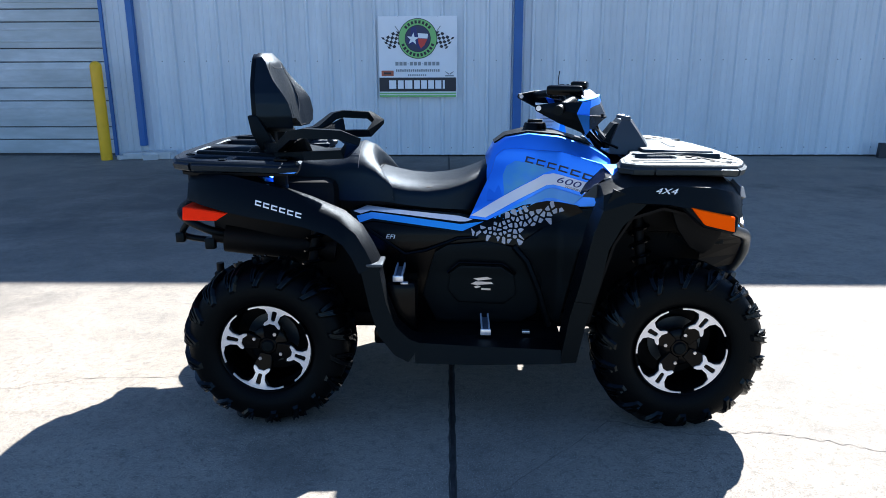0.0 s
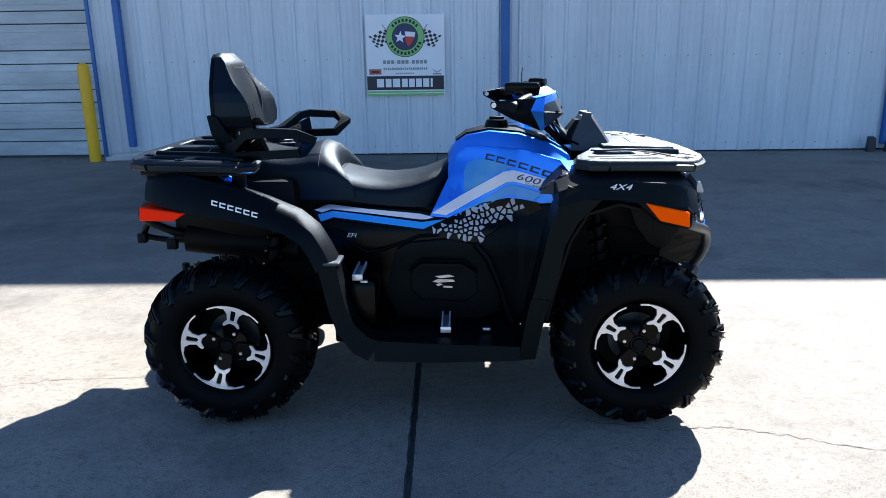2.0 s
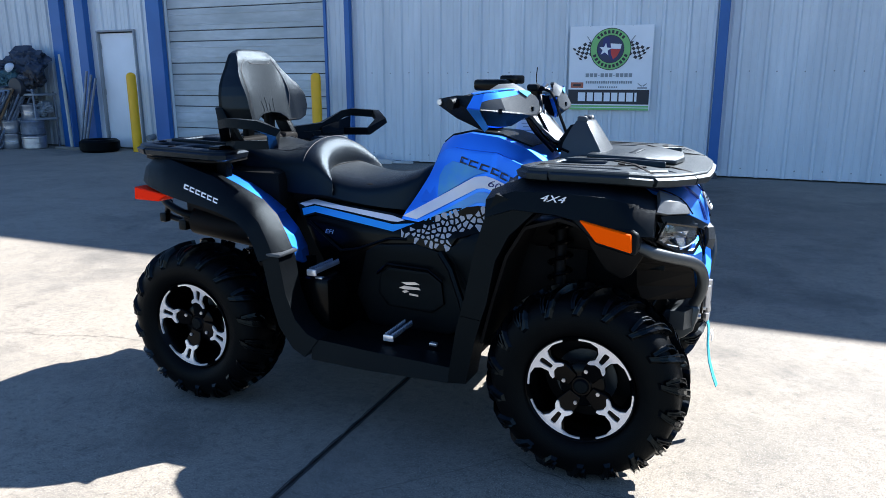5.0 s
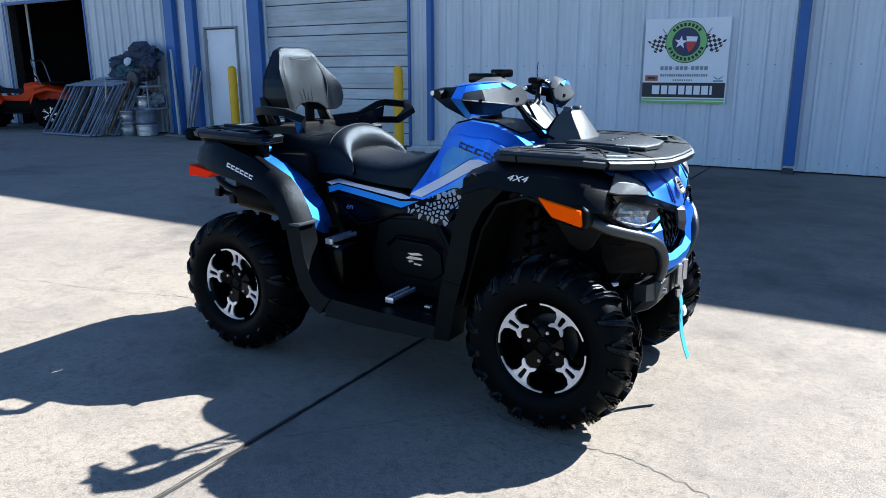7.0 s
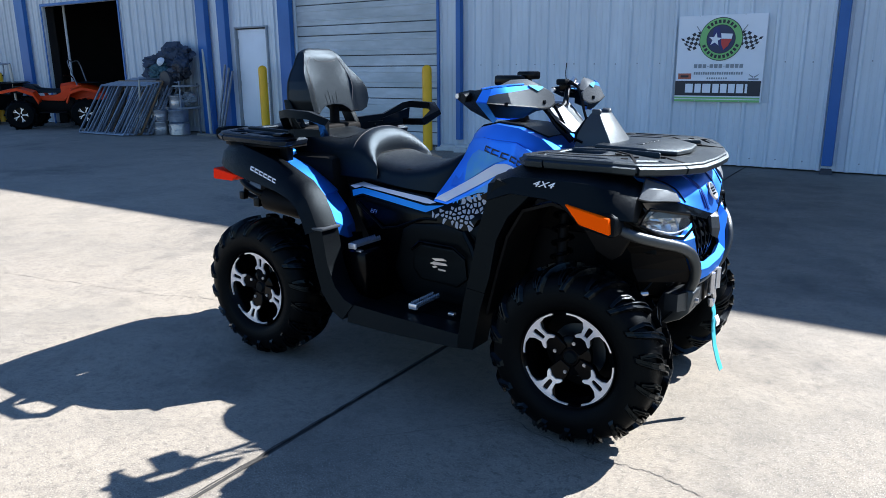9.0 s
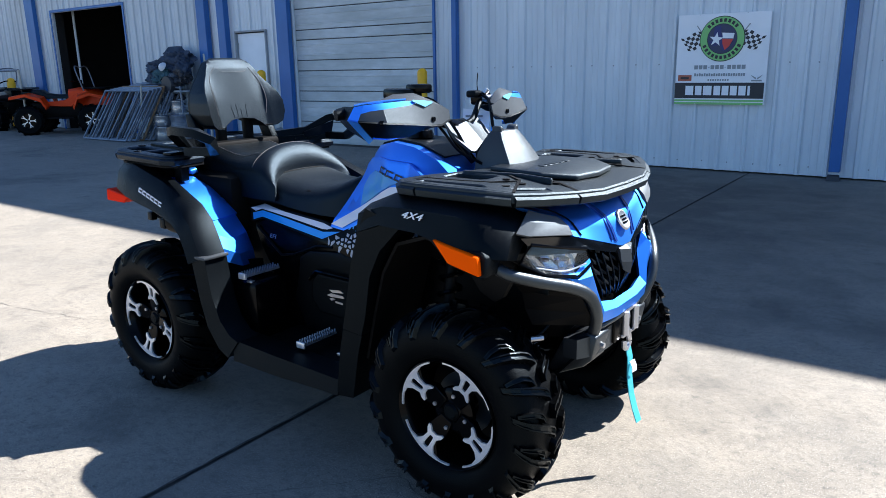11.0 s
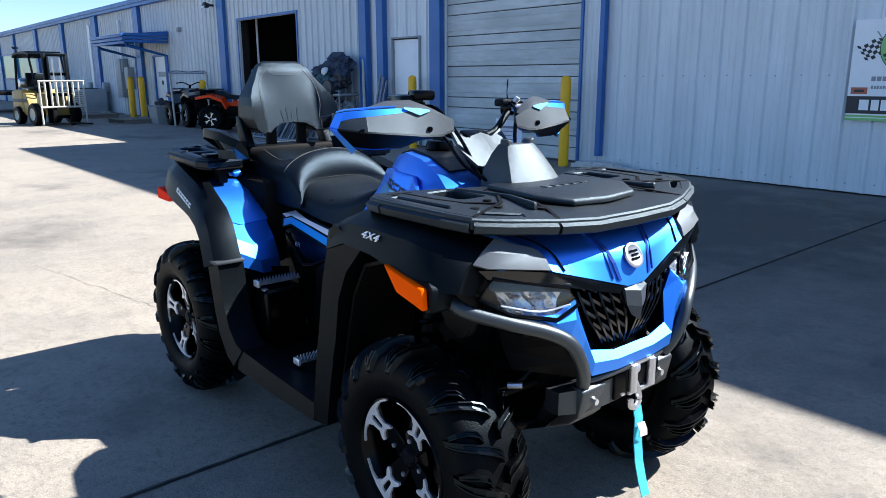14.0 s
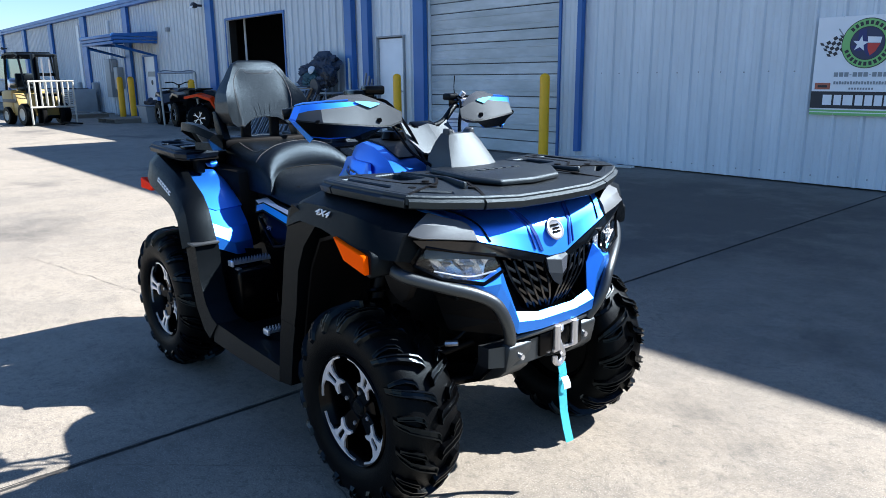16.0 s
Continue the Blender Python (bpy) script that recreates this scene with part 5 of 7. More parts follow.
def peg(x, z, y0, y1):
    """A serrated bright foot peg."""
    a = prism([(x - 0.016, z - 0.004), (x - 0.016, z + 0.004), (x - 0.012, z + 0.004), (x - 0.012, z - 0.001), (x + 0.012, z - 0.001), (x + 0.012, z + 0.004), (x + 0.016, z + 0.004), (x + 0.016, z - 0.004)], "y", y0, y1)
    n = 13
    for k in range(n):
        y = y0 + (y1 - y0) * (k + 0.5) / n
        for q in (-1, 1):
            a = join(a, prism([(y - 0.0055, z + 0.003), (y, z + 0.017), (y + 0.0055, z + 0.003)], "x", x + q * 0.014 - 0.003, x + q * 0.014 + 0.003))
    return a


both("foot_peg", lambda: peg(-0.283, 0.545, -0.437, -0.27), GALV, label="steel serrated passenger peg", smooth=0)
both("foot_peg", lambda: peg(0.045, 0.345, -0.463, -0.30), GALV, label="steel serrated rider peg", smooth=0)
for x, y, z in ((-0.283, -0.441, 0.546), (0.045, -0.467, 0.346)):
    both("peg_end", lambda: box((x, y, z), (0.040, 0.010, 0.024), 0.003), ALU, label="bright end of the peg")
both("peg_mount", lambda: box((-0.262, -0.42, 0.522), (0.03, 0.02, 0.012), 0.003), STEEL)
both("peg_mount", lambda: box((0.20, -0.42, 0.33), (0.03, 0.02, 0.012), 0.003), STEEL)
# blue panels between the rear fenders and the seat
both("rear_side_panel", lambda: sheet([[(-0.79, -0.44, 0.890), (-0.78, -0.36, 0.880), (-0.77, -0.272, 0.874)], [(-0.66, -0.455, 0.856), (-0.655, -0.38, 0.846), (-0.66, -0.272, 0.838)], [(-0.575, -0.462, 0.815), (-0.555, -0.395, 0.798), (-0.575, -0.272, 0.792)],
                                       [(-0.495, -0.466, 0.764), (-0.470, -0.405, 0.738), (-0.50, -0.272, 0.742)]], 0.012), BLUE, label="blue painted panel above the wheel", smooth=15)
both("rear_side_panel", lambda: sheet([[(-0.497, -0.467, 0.762), (-0.472, -0.405, 0.735), (-0.502, -0.28, 0.739)], [(-0.405, -0.468, 0.705), (-0.395, -0.39, 0.668), (-0.440, -0.28, 0.672)],
                                       [(-0.372, -0.468, 0.655), (-0.366, -0.38, 0.610), (-0.405, -0.28, 0.605)], [(-0.366, -0.462, 0.60), (-0.362, -0.37, 0.560), (-0.397, -0.28, 0.55)]], 0.012), BLUE, label="blue painted panel above the wheel", smooth=15)
both("rack_accent", lambda: slab([(-0.835, -0.262, 0.917), (-0.795, -0.300, 0.905), (-0.768, -0.285, 0.901), (-0.772, -0.250, 0.905), (-0.805, -0.240, 0.914)], (0.0, 0.01, -0.02), 0.003), BLUE, label="small blue painted corner under the rack")
both("rear_inner_guard", lambda: sheet([[(-0.376, -0.462, 0.60), (-0.396, -0.25, 0.56)], [(-0.366, -0.462, 0.42), (-0.386, -0.25, 0.42)], [(-0.31, -0.462, 0.30), (-0.33, -0.25, 0.30)]], 0.008), BLACK)
# hoses and rods in the front wheel arch
both("brake_hose", lambda: tube([(0.70, -0.40, 0.40), (0.80, -0.36, 0.47), (0.90, -0.30, 0.50), (0.93, -0.24, 0.56), (0.88, -0.20, 0.62)], 0.005, 6), BLACK)
both("hose_fitting", lambda: cyl((0.895, -0.31, 0.50), (0.925, -0.285, 0.503), 0.009, 8), STEEL)
both("tie_rod", lambda: tube([(0.66, -0.40, 0.34), (0.60, -0.12, 0.40)], 0.009, 8, smooth=False), STEEL)
both("frame_rail", lambda: bar([(0.98, -0.19, 0.52), (0.90, -0.19, 0.60), (0.78, -0.19, 0.66)], 0.022, 0.022, 0.004), BLACK)
both("lamp_bracket", lambda: box((0.93, -0.30, 0.665), (0.05, 0.035, 0.030), 0.004), BLACK)
# rear end
both("rear_reflector", lambda: prism([(-1.040, 0.834), (-0.880, 0.810), (-0.925, 0.782), (-1.045, 0.784)], "y", -0.515, -0.42, 0.004, 1), RED, label="red side reflector")
part("tail_panel", join(box((-1.00, 0, 0.87), (0.10, 0.62, 0.12), 0.03), box((-1.03, 0, 0.80), (0.06, 0.74, 0.06), 0.02)), BLACK, atv)
part("tail_lamp", box((-1.062, 0, 0.87), (0.02, 0.40, 0.05), 0.008), RED, atv)
part("rear_bumper", join(tube([(-0.90, -0.22, 0.66), (-1.02, -0.28, 0.69), (-1.13, -0.27, 0.74), (-1.17, -0.18, 0.765), (-1.18, 0, 0.77), (-1.17, 0.18, 0.765), (-1.13, 0.27, 0.74), (-1.02, 0.28, 0.69), (-0.90, 0.22, 0.66)], 0.017),
                         tube([(-1.12, -0.25, 0.73), (-1.16, -0.22, 0.66), (-1.04, -0.20, 0.63)], 0.013), tube([(-1.12, 0.25, 0.73), (-1.16, 0.22, 0.66), (-1.04, 0.20, 0.63)], 0.013), box((-1.165, -0.24, 0.655), (0.035, 0.03, 0.04), 0.005), box((-1.04, -0.26, 0.635), (0.04, 0.03, 0.045), 0.005)), BLACK, atv)
part("exhaust", join(cyl((-0.55, -0.20, 0.60), (-0.98, -0.24, 0.66), 0.062, 20, bev=0.01), cyl((-0.98, -0.24, 0.66), (-1.03, -0.245, 0.667), 0.03, 14)), DEEP, atv)
part("tow_hitch", join(box((-1.02, 0, 0.42), (0.20, 0.06, 0.05), 0.006), cyl((-1.10, 0, 0.44), (-1.10, 0, 0.48), 0.016)), DEEP, atv)
# maker's mark on the rear fender, as plain bars
for k in range(6):
    x0, z0 = -0.775 + k * 0.0285, 0.852 - k * 0.0080
    for a, b, c, d in ((0.0, 1.0, 0.0, 0.26), (0.0, 1.0, 0.74, 1.0), (0.0, 0.2, 0.26, 0.74)):
        pts = [(x0 + 0.021 * u + 0.002 * v, z0 - 0.008 - 0.0055 * u + 0.017 * v) for u, v in ((a, c), (a, d), (b, d), (b, c))]
        part("fender_bar", slab([(x, -0.5220 - 0.0024 * k - 0.238 * (0.881 - 0.0085 * k - z), z) for x, z in pts], (0, 0.014, 0)), SIGNW, atv, smooth=0)


# nose
HOOD_MID = ([(0.0, 0.70), (0.45, 0.90), (0.7, 0.992), (0.85, 1.040), (1.0, 1.062)], [(0.0, 0.964), (0.45, 0.938), (0.7, 0.892), (0.85, 0.842), (1.0, 0.757)])
HOOD_SIDE = ([(0.0, 0.70), (0.45, 0.855), (0.7, 0.940), (0.85, 0.982), (1.0, 1.016)], [(0.0, 0.956), (0.45, 0.930), (0.7, 0.897), (0.85, 0.872), (1.0, 0.831)])


def hood_point(u, t, lift=0.0):
    """u across the nose panel, t from under the rack to its lower edge."""
    e = max(0.0, (abs(u) - 0.12) / 0.88)
    x, z = (interp(t, m) + (interp(t, o) - interp(t, m)) * e for m, o in zip(HOOD_MID, HOOD_SIDE))
    w = interp(t, [(0.0, 0.385), (0.5, 0.390), (0.75, 0.315), (0.86, 0.298), (1.0, 0.284)])
    return (x + lift * 0.7, u * w, z + lift * 0.7)


def hood():
    us = [k / 8 for k in range(-8, 9)]
    return sheet([[hood_point(u, k / 20) for u in us] for k in range(21)], 0.010)


part("hood", hood(), BLUE, atv, "blue painted nose panel")


DEEPBLUE = material("deep_blue_stripe", (0.002, 0.030, 0.20), 0.3, coat=0.5, coat_rough=0.2)


def hood_line(u0, u1, w, t0=0.25):
    rows = []
    for k in range(10):
        t = t0 + (0.985 - t0) * k / 9
        u = u0 + (u1 - u0) * t
        rows.append([hood_point(u - w, t, 0.0048), hood_point(u + w, t, 0.0048)])
    return sheet(rows, 0.004)


for s in (-1, 1):
    part("hood_stripe", hood_line(s * 0.62, s * 0.22, 0.020), DEEPBLUE, atv, "dark stripe on the nose", smooth=0)
    part("hood_stripe", hood_line(s * 0.52, s * 0.30, 0.006), DEEPBLUE, atv, smooth=0)
    part("hood_stripe", hood_line(s * 0.93, s * 0.86, 0.006, 0.5), GLOSS, atv, smooth=0)
em = part("emblem", lathe([(0.0, 0.004), (0.030, 0.004), (0.034, 0.007), (0.039, 0.006), (0.041, 0.0), (0.0, 0.0)], 28, "z"), STEEL, atv, "round bright nose emblem")
em.matrix_basis = Matrix.Translation((1.047, 0.0, 0.832)) @ Matrix.Rotation(radians(60), 4, "Y") @ Matrix.Scale(0.86, 4)
part("emblem_bar", join(box((-0.012, 0, 0.006), (0.007, 0.036, 0.006)), box((0.0, 0.002, 0.006), (0.007, 0.03, 0.006)), box((0.012, 0, 0.006), (0.007, 0.036, 0.006))), GLOSS, em, smooth=0)


HL = [(0.958, -0.434, 0.829), (1.034, -0.242, 0.787), (1.048, -0.222, 0.742), (1.033, -0.282, 0.711), (0.986, -0.400, 0.737), (0.938, -0.460, 0.778)]
HL_MID = (1.000, -0.34, 0.765)


def shrunk(k, back, s):
    """The lamp's outline drawn in by k and set back along its axis."""
    return [(HL_MID[0] + (x - HL_MID[0]) * k - back * 0.86, (HL_MID[1] + (y - HL_MID[1]) * k + back * 0.5) * s, HL_MID[2] + (z - HL_MID[2]) * k) for x, y, z in HL]


LAMP = material("lamp_reflector", (0.50, 0.52, 0.55), 0.20, 0.85, blotch=0.3, blotch_scale=26)


def facets(s):
    """The lamp's bowl: a grid of small tilted mirrors."""
    r = random.Random(12)
    o = [Vector(q) for q in shrunk(0.95, 0.026, s)]
    rows = []
    for i in range(9):
        a, b = o[0].lerp(o[1], i / 8), o[4].lerp(o[3], i / 8)
        rows.append([a.lerp(b, k / 4) + Vector((r.uniform(-0.012, 0.010), 0, r.uniform(-0.003, 0.003))) for k in range(5)])
    return sheet(rows, 0.004)


for s in (1, -1):
    housing = part("headlight_housing", slab(shrunk(1.10, 0.040, s), (-0.04, 0.02 * s, 0), 0.004), GLOSS, atv)
    lens = part("headlight", slab(shrunk(1.0, 0.0, s), (-0.004, 0.0025 * s, 0), 0.001), LENS, atv, "clear headlight lens")
    lens.visible_shadow = False
    part("reflector_bowl", facets(s), LAMP, lens, "bright lamp reflectors", smooth=0)
    a, b = Vector((0.955, -0.430 * s, 0.810)), Vector((1.044, -0.243 * s, 0.786))
    for f, tall in ((0.30, 0.020), (0.62, 0.024)):
        c = a.lerp(b, f) + Vector((-0.014, 0.008 * s, -0.032))
        part("lamp_cell", lathe([(0.0, -0.004), (tall * 0.5, -0.002), (tall * 0.62, 0.004), (tall * 0.5, 0.004), (0.0, 0.0)], 16, "x"), STEEL, lens).location = c
    part("lamp_divider", slab([a + Vector((-0.006, 0.003 * s, 0.016)), b + Vector((-0.006, 0.003 * s, 0.010)), b + Vector((-0.006, 0.003 * s, -0.010)), a + Vector((-0.006, 0.003 * s, -0.016))], (-0.006, 0.003 * s, 0)), GREY, lens)
    part("lamp_strip", tube([a + Vector((0.01, 0.02 * s, -0.052)), a.lerp(b, 0.6) + Vector((-0.006, 0.003 * s, -0.062)), b + Vector((-0.010, 0.006 * s, -0.044))], 0.0025, 6), WHITE, lens)
both("headlight_rim", lambda: tube([(x + 0.001, y, z) for x, y, z in HL], 0.006, 6, smooth=False, closed=True), GLOSS)
both("brow", lambda: sheet([[(0.948, -0.470, 0.852), (0.956, -0.446, 0.828)], [(0.990, -0.372, 0.842), (1.000, -0.345, 0.812)], [(1.016, -0.290, 0.829), (1.036, -0.240, 0.786)], [(1.042, -0.165, 0.793), (1.048, -0.150, 0.762)], [(1.058, -0.050, 0.758), (1.054, -0.056, 0.738)]], 0.010), PIANO)
part("grille_back", prism([(-0.20, 0.80), (-0.20, 0.72), (-0.15, 0.62), (-0.12, 0.58), (0.12, 0.58), (0.15, 0.62), (0.20, 0.72), (0.20, 0.80)], "x", 0.975, 0.99), DEEP, atv)
def fin(run, half, deep):
    """An upright grille slat along a run of points."""
    return bevel(ring_loft([[(x, y - half, z), (x, y + half, z), (x - deep, y + half, z), (x - deep, y - half, z)] for x, y, z in spline(run, 3)]), 0.0012, 1, 40)


def link(a, b, half, deep):
    """A short bridge between two slats."""
    return ring_loft([[(p.x - 0.003, p.y, p.z - half), (p.x - 0.003, p.y, p.z + half), (p.x - deep, p.y, p.z + half), (p.x - deep, p.y, p.z - half)] for p in (a, b)])


for s in (-1, 1):
    runs = []
    for k in range(5):
        y0, y1, z0 = 0.192 - 0.034 * k, 0.118 - 0.024 * k, 0.800 - 0.005 * k
        ym = y0 * 0.72 + y1 * 0.28
        run = [(1.004 + 0.010 * k, s * y0, z0), (1.020 + 0.008 * k, s * (ym + 0.010), 0.745), (1.034 + 0.006 * k, s * (ym - 0.012), 0.685), (1.034 + 0.004 * k, s * (y1 - 0.006), 0.630), (1.026 + 0.003 * k, s * max(0.008, y1 - 0.035), 0.590)]
        runs.append(run)
        part("grille_fin", fin(run, 0.0042, 0.030), PIANO, atv)
    for k in range(4):
        for q, f in ((0, 0.55), (1, 0.25), (1, 0.85), (2, 0.5), (3, 0.3)):
            f += 0.12 * (k % 2)
            a, b = (Vector(r[q]).lerp(Vector(r[q + 1]), f) for r in (runs[k], runs[k + 1]))
            part("grille_link", link(a + Vector((0, 0, 0.010)), b + Vector((0, 0, -0.010)), 0.0045, 0.020), SATIN if (k + q) % 2 else PIANO, atv)
part("grille_shield", sheet([[(1.038, -0.040, 0.766), (1.048, 0.0, 0.766), (1.038, 0.040, 0.766)], [(1.062, -0.048, 0.748), (1.078, 0.0, 0.742), (1.062, 0.048, 0.748)], [(1.066, -0.040, 0.706), (1.086, 0.0, 0.700), (1.066, 0.040, 0.706)],
                             [(1.060, -0.010, 0.672), (1.080, 0.0, 0.660), (1.060, 0.010, 0.672)]], 0.012), GREY, atv, "dark grey shield in the grille", smooth=12)
both("nose_frame", lambda: sheet([[(0.975, -0.345, 0.732), (0.988, -0.355, 0.722), (0.970, -0.370, 0.708)], [(1.018, -0.278, 0.722), (1.040, -0.284, 0.704), (1.032, -0.292, 0.678)], [(1.030, -0.214, 0.752), (1.058, -0.238, 0.708), (1.050, -0.256, 0.648)], [(1.028, -0.186, 0.690), (1.060, -0.202, 0.650), (1.054, -0.212, 0.590)], [(1.050, -0.166, 0.608), (1.072, -0.174, 0.582), (1.066, -0.176, 0.544)]], 0.018), BLUE, label="blue painted frame of the grille", smooth=12)
part("nose_frame", sheet([[(1.050, -0.166, 0.608), (1.072, -0.174, 0.582), (1.066, -0.176, 0.544)], [(1.058, -0.08, 0.590), (1.076, -0.08, 0.570), (1.076, -0.08, 0.540)], [(1.058, 0.08, 0.590), (1.076, 0.08, 0.570), (1.076, 0.08, 0.540)], [(1.050, 0.166, 0.608), (1.072, 0.174, 0.582), (1.066, 0.176, 0.544)]], 0.018), BLUE, atv, "blue painted frame of the grille", smooth=12)
both("nose_liner", lambda: sheet([[(x - 0.012, y - 0.006, z) for x, y, z in row] for row in ([(0.930, -0.415, 0.735), (0.86, -0.40, 0.74)], [(0.972, -0.370, 0.704), (0.86, -0.37, 0.704)], [(1.032, -0.294, 0.676), (0.87, -0.33, 0.676)], [(1.050, -0.258, 0.648), (0.88, -0.31, 0.648)], [(1.054, -0.216, 0.590), (0.88, -0.29, 0.590)], [(1.064, -0.182, 0.540), (0.90, -0.28, 0.540)])], 0.006), DEEP, smooth=0)
both("bull_bar", lambda: tube([(0.855, -0.500, 0.785), (0.90, -0.498, 0.762), (0.93, -0.475, 0.744), (0.985, -0.40, 0.716), (1.032, -0.318, 0.688), (1.058, -0.264, 0.655), (1.068, -0.232, 0.605), (1.060, -0.204, 0.555), (1.042, -0.182, 0.512)], 0.0185, 12), SATIN, label="black tubular bull bar")
part("front_bumper", bevel(ring_loft([[(x, y, z0), (x, y, z1), (x - 0.045, y, z1), (x - 0.045, y, z0)] for x, y, z0, z1 in ((1.020, -0.25, 0.440, 0.502), (1.050, -0.19, 0.438, 0.506), (1.058, -0.11, 0.438, 0.508), (1.058, 0.11, 0.438, 0.508), (1.050, 0.19, 0.438, 0.506), (1.020, 0.25, 0.440, 0.502))]), 0.006, 2, 25), SATIN, atv, "black steel bumper")
part("bumper_rail", tube([(1.040, -0.19, 0.520), (1.062, -0.10, 0.528), (1.066, 0.0, 0.530), (1.062, 0.10, 0.528), (1.040, 0.19, 0.520)], 0.009, 8), SATIN, atv)
both("bumper_foot", lambda: prism([(0.955, 0.490), (1.045, 0.514), (1.064, 0.502), (1.048, 0.425), (1.020, 0.398), (0.925, 0.352), (0.900, 0.372)], "y", -0.205, -0.105, 0.007, 2), SATIN, label="dark steel bumper foot")
both("bumper_strut", lambda: bar([(0.95, -0.165, 0.395), (0.86, -0.17, 0.370), (0.72, -0.18, 0.340)], 0.03, 0.035, 0.005), DEEP)
part("skid_plate", sheet([[(1.01, y, 0.44) for y in (-0.2, 0, 0.2)], [(0.95, y, 0.37) for y in (-0.22, 0, 0.22)], [(0.80, y, 0.30) for y in (-0.22, 0, 0.22)], [(0.5, y, 0.275) for y in (-0.22, 0, 0.22)], [(-0.6, y, 0.275) for y in (-0.22, 0, 0.22)]], 0.008), BLACK, atv)
both("bumper_bolt", lambda: cyl((1.052, -0.150, 0.462), (1.066, -0.150, 0.462), 0.009, 6), STEEL)
win = part("winch", box((1.100, -0.01, 0.50), (0.03, 0.20, 0.075), 0.005), GLOSS, atv, "black winch plate in the bumper")
win.location = (-0.048, 0.036, -0.020)
part("winch_label", box((1.108, -0.050, 0.562), (0.03, 0.055, 0.006), 0.001), ORANGE, win, "orange warning label")
part("winch_bracket", box((1.112, 0, 0.552), (0.022, 0.11, 0.012), 0.003), STEEL, win)
part("winch_bracket", box((1.112, 0, 0.470), (0.022, 0.11, 0.012), 0.003), STEEL, win)
for y in (-0.042, 0.042):
    part("fairlead_roller", cyl((1.122, y, 0.474), (1.122, y, 0.552), 0.0125, 14, bev=0.003), STEEL, win, "bright fairlead roller")
part("winch_hook", join(tube([(1.112, -0.036, 0.532), (1.124, -0.036, 0.502), (1.128, -0.026, 0.474), (1.128, -0.018, 0.447), (1.126, -0.032, 0.427), (1.126, -0.052, 0.436), (1.126, -0.054, 0.454)], 0.0095, 8), tube([(1.114, -0.040, 0.557), (1.124, -0.026, 0.532), (1.114, -0.016, 0.557)], 0.007, 8, closed=True)), STEEL, win, "steel winch hook")
part("strap", sheet([[(1.128, -0.041, 0.428), (1.132, -0.010, 0.428)], [(1.136, -0.041, 0.395), (1.140, -0.010, 0.395)], [(1.138, -0.042, 0.330), (1.142, -0.011, 0.330)], [(1.148, -0.045, 0.270), (1.152, -0.014, 0.270)], [(1.164, -0.048, 0.220), (1.168, -0.017, 0.220)], [(1.180, -0.050, 0.180), (1.184, -0.019, 0.180)]], 0.003), STRAP, win, "teal webbing strap hanging from the hook", smooth=60)
part("strap_tag", sheet([[(1.144, -0.042, 0.386), (1.148, -0.014, 0.386)], [(1.152, -0.038, 0.365), (1.156, -0.010, 0.365)], [(1.150, -0.032, 0.344), (1.154, -0.004, 0.344)]], 0.002), PAPER, win, smooth=60)


# steering
bars = part("handlebar", tube([(0.285, -0.47, 1.165), (0.345, -0.33, 1.185), (0.385, -0.20, 1.180), (0.415, -0.10, 1.120), (0.42, 0, 1.105), (0.415, 0.10, 1.120), (0.385, 0.20, 1.180), (0.345, 0.33, 1.185), (0.285, 0.47, 1.165)], 0.0115), BLACK, atv, "black handlebar")
both("steering_stem", lambda: tube([(0.415, -0.05, 1.11), (0.45, -0.055, 1.06), (0.52, -0.05, 0.99)], 0.013), GLOSS)
for s in (-1, 1):
    part("grip", tube([(0.375, s * 0.26, 1.188), (0.335, s * 0.36, 1.182), (0.285, s * 0.475, 1.165)], 0.0175, 12), BLACK, bars)
    part("switch_block", box((0.372, s * 0.225, 1.19), (0.06, 0.065, 0.05), 0.012), GLOSS, bars)
    part("brake_lever", tube([(0.405, s * 0.21, 1.185), (0.42, s * 0.27, 1.186), (0.40, s * 0.37, 1.178), (0.365, s * 0.45, 1.165)], 0.006, 8, squash=1.6), STEEL, bars)
    part("brake_reservoir", box((0.365, s * 0.190, 1.208), (0.045, 0.05, 0.026), 0.008), BLACK, bars)
part("start_button", box((0.335, -0.225, 1.215), (0.014, 0.02, 0.012), 0.003), REDINK, bars)
part("cable", tube([(0.36, -0.20, 1.20), (0.43, -0.16, 1.20), (0.48, -0.10, 1.10), (0.53, -0.07, 0.99)], 0.006, 6), GLOSS, bars)
part("cable", tube([(0.36, 0.20, 1.20), (0.44, 0.17, 1.19), (0.50, 0.11, 1.09), (0.55, 0.08, 0.99)], 0.006, 6), GLOSS, bars)
part("cable", tube([(0.39, -0.14, 1.16), (0.45, -0.135, 1.10), (0.50, -0.11, 1.03), (0.58, -0.09, 0.99)], 0.005, 6), GLOSS, bars)
part("antenna", tube([(0.385, 0.20, 1.19), (0.372, 0.20, 1.235), (0.375, 0.20, 1.285)], 0.002, 5), GLOSS, bars)
part("throttle_box", join(box((0.345, -0.215, 1.222), (0.135, 0.075, 0.038), 0.010, m=Matrix.Rotation(radians(-18), 4, "Z")), box((0.40, -0.195, 1.240), (0.06, 0.07, 0.030), 0.008, m=Matrix.Rotation(radians(-18), 4, "Z"))), GLOSS, bars, "black throttle housing on the bar")
part("display", box((0.43, 0.0, 1.112), (0.05, 0.10, 0.018), 0.006, m=Matrix.Rotation(radians(25), 4, "Y")), GLOSS, bars, "black instrument display")
